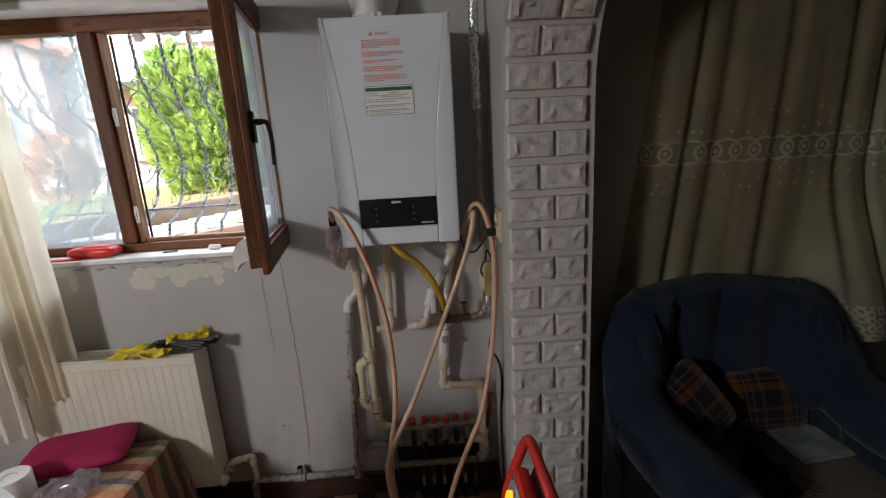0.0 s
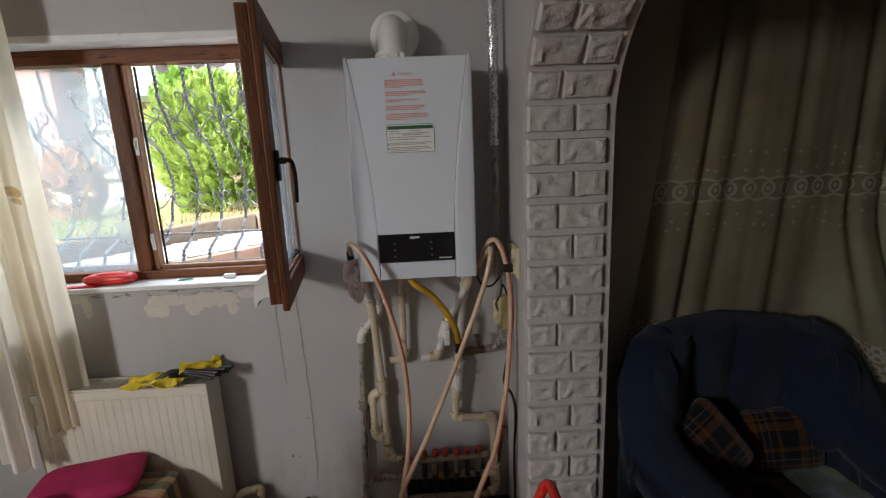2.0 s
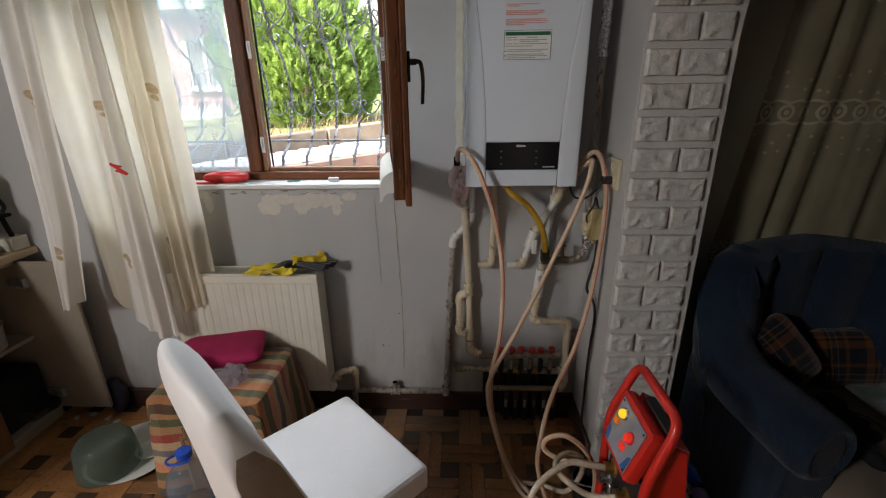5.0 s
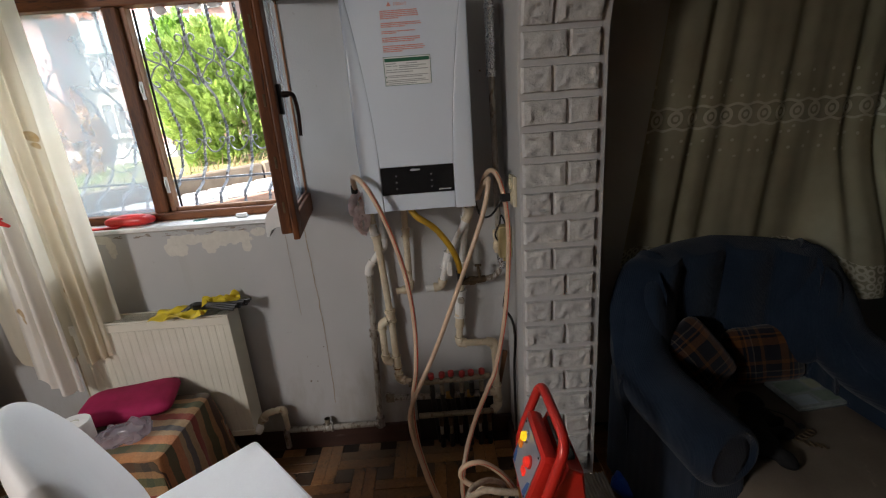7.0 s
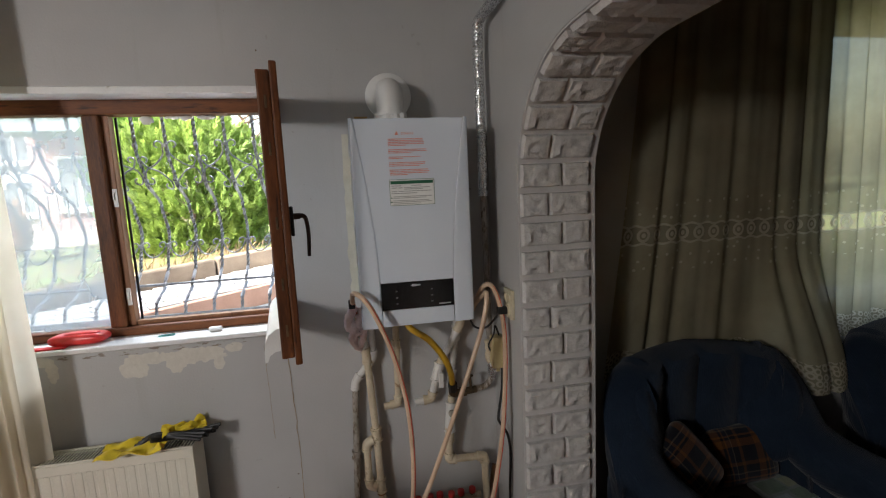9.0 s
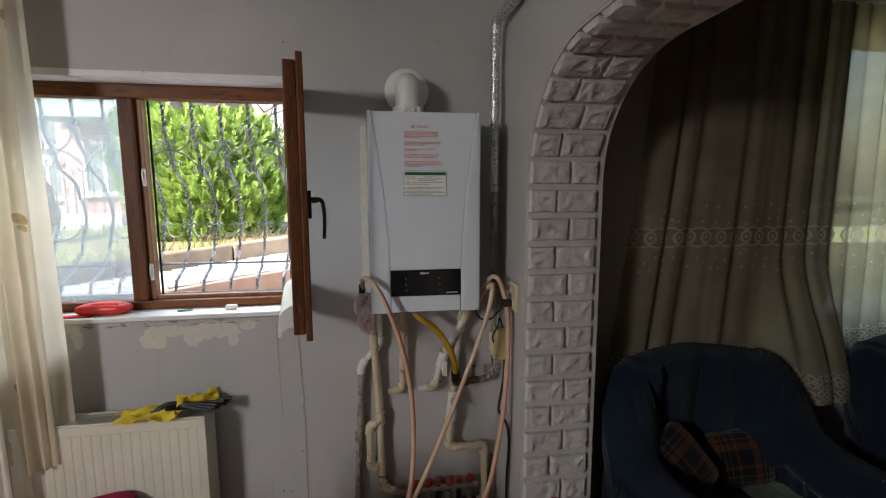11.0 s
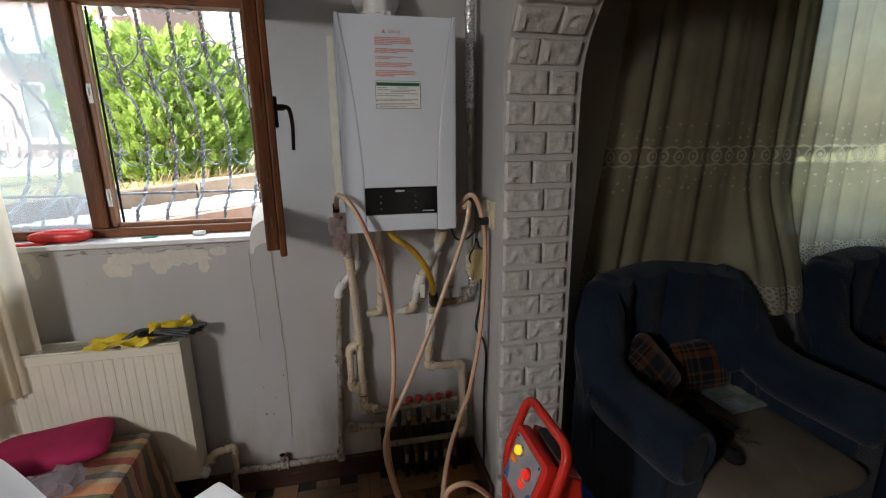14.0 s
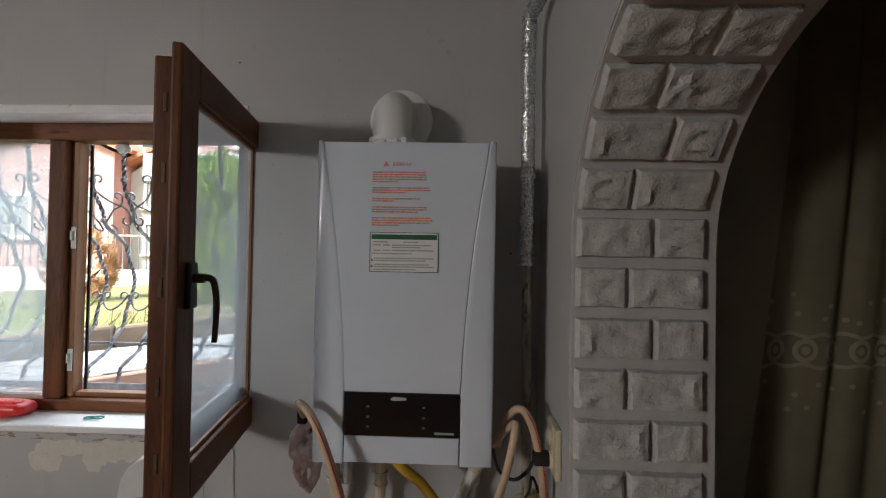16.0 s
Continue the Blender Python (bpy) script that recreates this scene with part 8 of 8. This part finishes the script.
def house(name, x0, x1, y0, y1, z0, z1, material, label, windows, roof_rise=0.9, eave=0.35):
    h = thing(name, ((x0 + x1) / 2, y0, z0), label, "house")
    part("wall", box(bmesh.new(), (x0, y0, z0), (x1, y1, z1)), material, h, smooth=False)
    bm = bmesh.new()
    mid = (x0 + x1) / 2
    prism(bm, [(x0 - eave, z1), (mid, z1 + roof_rise), (x1 + eave, z1), (x1 + eave, z1 + 0.12), (mid, z1 + roof_rise + 0.14), (x0 - eave, z1 + 0.12)], (y0 - eave, y1 + eave), "y")
    part("roof", bm, roof_tile, h, "red tiled roof", smooth=False)
    bm = bmesh.new()
    prism(bm, [(x0, z1), (mid, z1 + roof_rise), (x1, z1)], (y0, y0 + 0.15), "y")
    part("gable", bm, material, h, smooth=False)
    for wx, wz, ww, wh in windows:
        w = part("window", boxes(((wx, y0 - 0.06, wz), (wx + ww, y0 - 0.003, wz + 0.06)), ((wx, y0 - 0.06, wz + wh - 0.06), (wx + ww, y0 - 0.003, wz + wh)), ((wx, y0 - 0.06, wz + 0.06), (wx + 0.06, y0 - 0.003, wz + wh - 0.06)), ((wx + ww - 0.06, y0 - 0.06, wz + 0.06), (wx + ww, y0 - 0.003, wz + wh - 0.06)), ((wx + ww / 2 - 0.03, y0 - 0.05, wz + 0.06), (wx + ww / 2 + 0.03, y0 - 0.003, wz + wh - 0.06))), white_plastic, h, "white window frame", smooth=False)
        part("pane", boxes(((wx + 0.06, y0 - 0.02, wz + 0.06), (wx + ww - 0.06, y0 - 0.004, wz + wh - 0.06))), dark_glass, w, smooth=False)
        part("sill", boxes(((wx - 0.08, y0 - 0.12, wz - 0.06), (wx + ww + 0.08, y0 - 0.002, wz - 0.001))), render_white, w, smooth=False)
    return h


house("pink_house", -13.2, -9.35, 12.0, 17, 0.92, 4.35, render_pink, "pink rendered house with a low tiled roof", [(-12.6, 2.0, 1.0, 1.2), (-10.9, 2.0, 1.0, 1.2)])
house("white_house", -9.33, -7.6, 12.6, 17, 0.92, 3.9, render_white, "white rendered house beside the pink one", [(-8.9, 2.9, 0.7, 0.8), (-8.9, 1.6, 0.7, 0.9)], 0.6)
bal = house("balcony_house", -7.4, -4.4, 11.2, 16, 0.92, 6.2, render_pink, "pink apartment house with a pale blue balcony", [(-6.9, 1.7, 0.9, 1.2), (-5.5, 1.7, 0.9, 1.2), (-5.6, 4.3, 0.9, 1.3)], 1.0)
part("balcony", box(bmesh.new(), (-7.3, 10.3, 3.30), (-4.6, 11.195, 3.95), 0.02), render_blue, bal, "pale blue balcony front")
part("balcony_rail", boxes(((-7.3, 10.3, 4.20), (-4.6, 10.34, 4.24)), ((-7.3, 10.3, 3.96), (-7.26, 10.34, 4.2)), ((-6.0, 10.3, 3.96), (-5.96, 10.34, 4.2)), ((-4.64, 10.3, 3.96), (-4.6, 10.34, 4.2))), white_plastic, bal, "white balcony rail", smooth=False)
part("orange_post", box(bmesh.new(), (-4.95, 10.4, 3.96), (-4.85, 10.5, 6.1)), terracotta, bal, "orange painted post")
house("far_house", -3.6, 3.0, 26, 32, 0.92, 4.2, render_white, "pale house far down the street", [(-2.6, 2.0, 1.2, 1.2), (-0.4, 2.0, 1.2, 1.2)])

# ---- stones of the arch ----
def stone_mesh(w, h, seed):
    """A rough-hewn facing stone: smooth sloping rim, broken uneven face. Lies in x and y, faces +z."""
    bm = bmesh.new()
    nx, ny = (16 if w > 0.12 else 11), 9
    spread = lambda k, n: 0.5 - 0.5 * math.cos(math.pi * k / n) if n else 0
    tilt = noise.noise(Vector((seed * 3.1, 0.5, 2)))
    g = []
    for j in range(ny + 1):
        line = []
        for i in range(nx + 1):
            x, y = (0.35 * spread(i, nx) + 0.65 * i / nx - 0.5) * w, (0.35 * spread(j, ny) + 0.65 * j / ny - 0.5) * h
            rim = min(1.0, min(w / 2 - abs(x), h / 2 - abs(y)) / 0.014)
            fold = 1 - abs(2 * noise.noise(Vector((x * 15 + y * 13 + seed * 7.3, y * 19 - x * 8, seed * 1.7))))
            flaw = 1 - abs(2 * noise.noise(Vector((x * 34 - y * 20 + seed * 2.3, y * 40 + x * 14, seed * 3.7 + 5))))
            chip = noise.noise(Vector((x * 95 + seed, y * 95, seed)))
            z = 0.0165 + 0.0015 * chip + rim * (0.0085 * fold * fold - 0.0045 * flaw ** 2 + 0.0018 * chip + tilt * 0.04 * x)
            wave = 0.0022 * noise.noise(Vector((x * 40, y * 40, seed + 3))) * (1 - rim)
            line.append(bm.verts.new((x * 0.975 + wave, y * 0.965 + wave, z)))
        g.append(line)
    for j in range(ny):
        for i in range(nx):
            bm.faces.new((g[j][i], g[j][i + 1], g[j + 1][i + 1], g[j + 1][i]))
    rim = g[0] + [g[j][nx] for j in range(1, ny + 1)] + g[ny][-2::-1] + [g[j][0] for j in range(ny - 1, 0, -1)]
    foot = [bm.verts.new((v.co.x + 0.0075 * max(-1, min(1, v.co.x / (0.40 * w))), v.co.y + 0.004 * max(-1, min(1, v.co.y / (0.40 * h))), 0.0)) for v in rim]
    for k in range(len(rim)):
        n = (k + 1) % len(rim)
        bm.faces.new((rim[k], rim[n], foot[n], foot[k]))
    return to_mesh("stone", bm, brick_white, True)


LONG, SHORT, HIGH, PITCH = 0.138, 0.088, 0.076, 0.1015
longs = [stone_mesh(LONG, HIGH, k) for k in range(5)]
shorts = [stone_mesh(SHORT, HIGH, k + 9) for k in range(5)]


def along(s):
    """A place on the arch's line, s metres from the top of its straight jamb, and the way it runs there."""
    way = arch()[1:-1]
    if s <= 0:
        return Vector((0, 1.405, 1.70 + s)), Vector((0, 0, 1))
    for (a, b), (c, d) in zip(way, way[1:]):
        n = math.hypot(c - a, d - b)
        if s <= n:
            t = s / n
            return Vector((0, a + (c - a) * t, b + (d - b) * t)), Vector((0, c - a, d - b)).normalized()
        s -= n
    return Vector((0, -0.205, 1.70 - s)), Vector((0, 0, -1))


rng = random.Random(11)
for row in range(-16, 38):
    p, d = along(1.628 - 1.70 + PITCH * row)
    if p.z < 0.05:
        continue
    n = Vector((0, -d.z, d.y))
    first, second = (shorts, longs) if row % 2 == 0 else (longs, shorts)
    w1, w2 = (SHORT, LONG) if row % 2 == 0 else (LONG, SHORT)
    for meshes, x in ((first, P0 + 0.014 + w1 / 2), (second, P0 + 0.014 + w1 + 0.016 + w2 / 2)):
        ob = new("stone", rng.choice(meshes))
        ob.parent = arch_lining
        flip = 1 if rng.random() < 0.5 else -1
        m = Matrix(((flip, 0, 0), (0, d.y * flip, n.y), (0, d.z * flip, n.z))).to_4x4()
        ob.matrix_basis = Matrix.Translation(Vector((x, p.y, p.z)) + n * 0.005 - arch_lining.location) @ m

# ---- parquet ----
def dusted(m):
    """Pale plaster dust trodden into the wood along the skirting below the pipes."""
    n, l = m.node_tree.nodes, m.node_tree.links
    geo, cut, p = n.new("ShaderNodeNewGeometry"), n.new("ShaderNodeSeparateXYZ"), n["Principled BSDF"]
    l.new(geo.outputs["Position"], cut.inputs[0])
    dx, dy = calc(n, l, "DIVIDE", calc(n, l, "ADD", cut.outputs[0], 0.40), 0.55), calc(n, l, "DIVIDE", calc(n, l, "SUBTRACT", cut.outputs[1], 1.72), 0.24)
    near = calc(n, l, "SUBTRACT", 1.0, calc(n, l, "ADD", calc(n, l, "MULTIPLY", dx, dx), calc(n, l, "MULTIPLY", dy, dy)))
    patch = ramp(n, [(0.35, (0, 0, 0)), (0.95, (1, 1, 1))])
    l.new(calc(n, l, "ADD", calc(n, l, "MULTIPLY", near, 0.5), calc(n, l, "MULTIPLY", noise_tex(n, l, geo.outputs["Position"], 16, 7, 0.66), 0.9)), patch.inputs[0])
    src = p.inputs["Base Color"].links[0].from_socket
    l.new(mix(n, l, calc(n, l, "MULTIPLY", patch.outputs[0], 0.7), src, (0.155, 0.128, 0.098)), p.inputs["Base Color"])
    return m


dusted(plank_wood)
inlay_wood = dusted(surf("dark_parquet_inlay", (0.040, 0.024, 0.015), (0.082, 0.048, 0.028), 7, 80, 0.34, relief=0.35, vary=0.4, dirt=(0.10, 0.055, 0.026), dirt_at=0.62))
floor = solid("floor", boxes(((-2.8, -2.8, -0.15), (3.5, WALL, -0.006))), plank_bed, (0, 0, 0), "worn wooden parquet woven of plank pairs with dark square inlays", "floor", kind="structure", smooth=False)
PW, HOLE = 0.054, 0.0785                 # a plank's width, the dark square between the woven pairs
STEP, PLEN = 2 * PW + HOLE, 2 * PW + 2 * HOLE
planks, squares = [], []
for k in range(4):
    for made, a, b, material in ((planks, PLEN / 2, PW / 2, plank_wood), (squares, HOLE / 2, HOLE / 2, inlay_wood)):
        b0 = bmesh.new()
        box(b0, (-a + 0.0009, -b + 0.0009, -0.0059), (a - 0.0009, b - 0.0009, 0.0), 0.0012)
        for v in b0.verts:
            v.co.z += 0.0006 * noise.noise(v.co * 9 + Vector((k, k, 0)))
        made.append(to_mesh("plank" if made is planks else "inlay_square", b0, material, False))
rest, rest_dark = bmesh.new(), bmesh.new()
rng = random.Random(2)
FX, FYC = -0.271, 1.437                   # the middle of one pair that runs across
for gx in range(-16, 20):
    for gy in range(-24, 4):
        cx, cy = FX + STEP * gx, FYC + STEP * gy
        if not (-2.70 < cx < 3.40 and -2.70 < cy < 1.745 + STEP / 2):
            continue
        near = -1.60 < cx < 0.45 and cy > 0.40
        flat = (gx + gy) % 2 == 0
        spin = Matrix.Rotation(0 if flat else math.pi / 2, 4, "Z")
        cells = [(Vector((cx, cy + o, 0)) if flat else Vector((cx + o, cy, 0)), spin, planks, rest, PLEN / 2, PW / 2) for o in (-PW / 2, PW / 2)]
        cells.append((Vector((cx + STEP / 2, cy + STEP / 2, 0)), Matrix(), squares, rest_dark, HOLE / 2, HOLE / 2))
        for at, turned, kinds, loose, a, b in cells:
            reach = a if (flat or kinds is squares) else b
            deep = b if flat else a
            if at.y + deep > 1.725:           # cut short at the wall
                if kinds is squares or at.y - deep > 1.68:
                    continue
                lo, hi = at.y - deep, 1.725
                box(loose, (at.x - reach + 0.0009, lo + 0.0009, -0.0059), (at.x + reach - 0.0009, hi, 0.0), 0.0)
                continue
            m = Matrix.Translation(at + Vector((0, 0, rng.uniform(-0.0008, 0.0008)))) @ turned
            if near:
                ob = new("plank" if kinds is planks else "inlay_square", rng.choice(kinds))
                ob.parent = floor
                ob.matrix_basis = m
            else:
                box(loose, (-a + 0.0009, -b + 0.0009, -0.0059), (a - 0.0009, b - 0.0009, 0.0), 0.0, m=m)
part("planks", rest, plank_wood, floor, "worn wooden parquet strips", smooth=False, kind="stuff")
part("inlay_squares", rest_dark, inlay_wood, floor, "dark wooden parquet squares", smooth=False, kind="stuff")
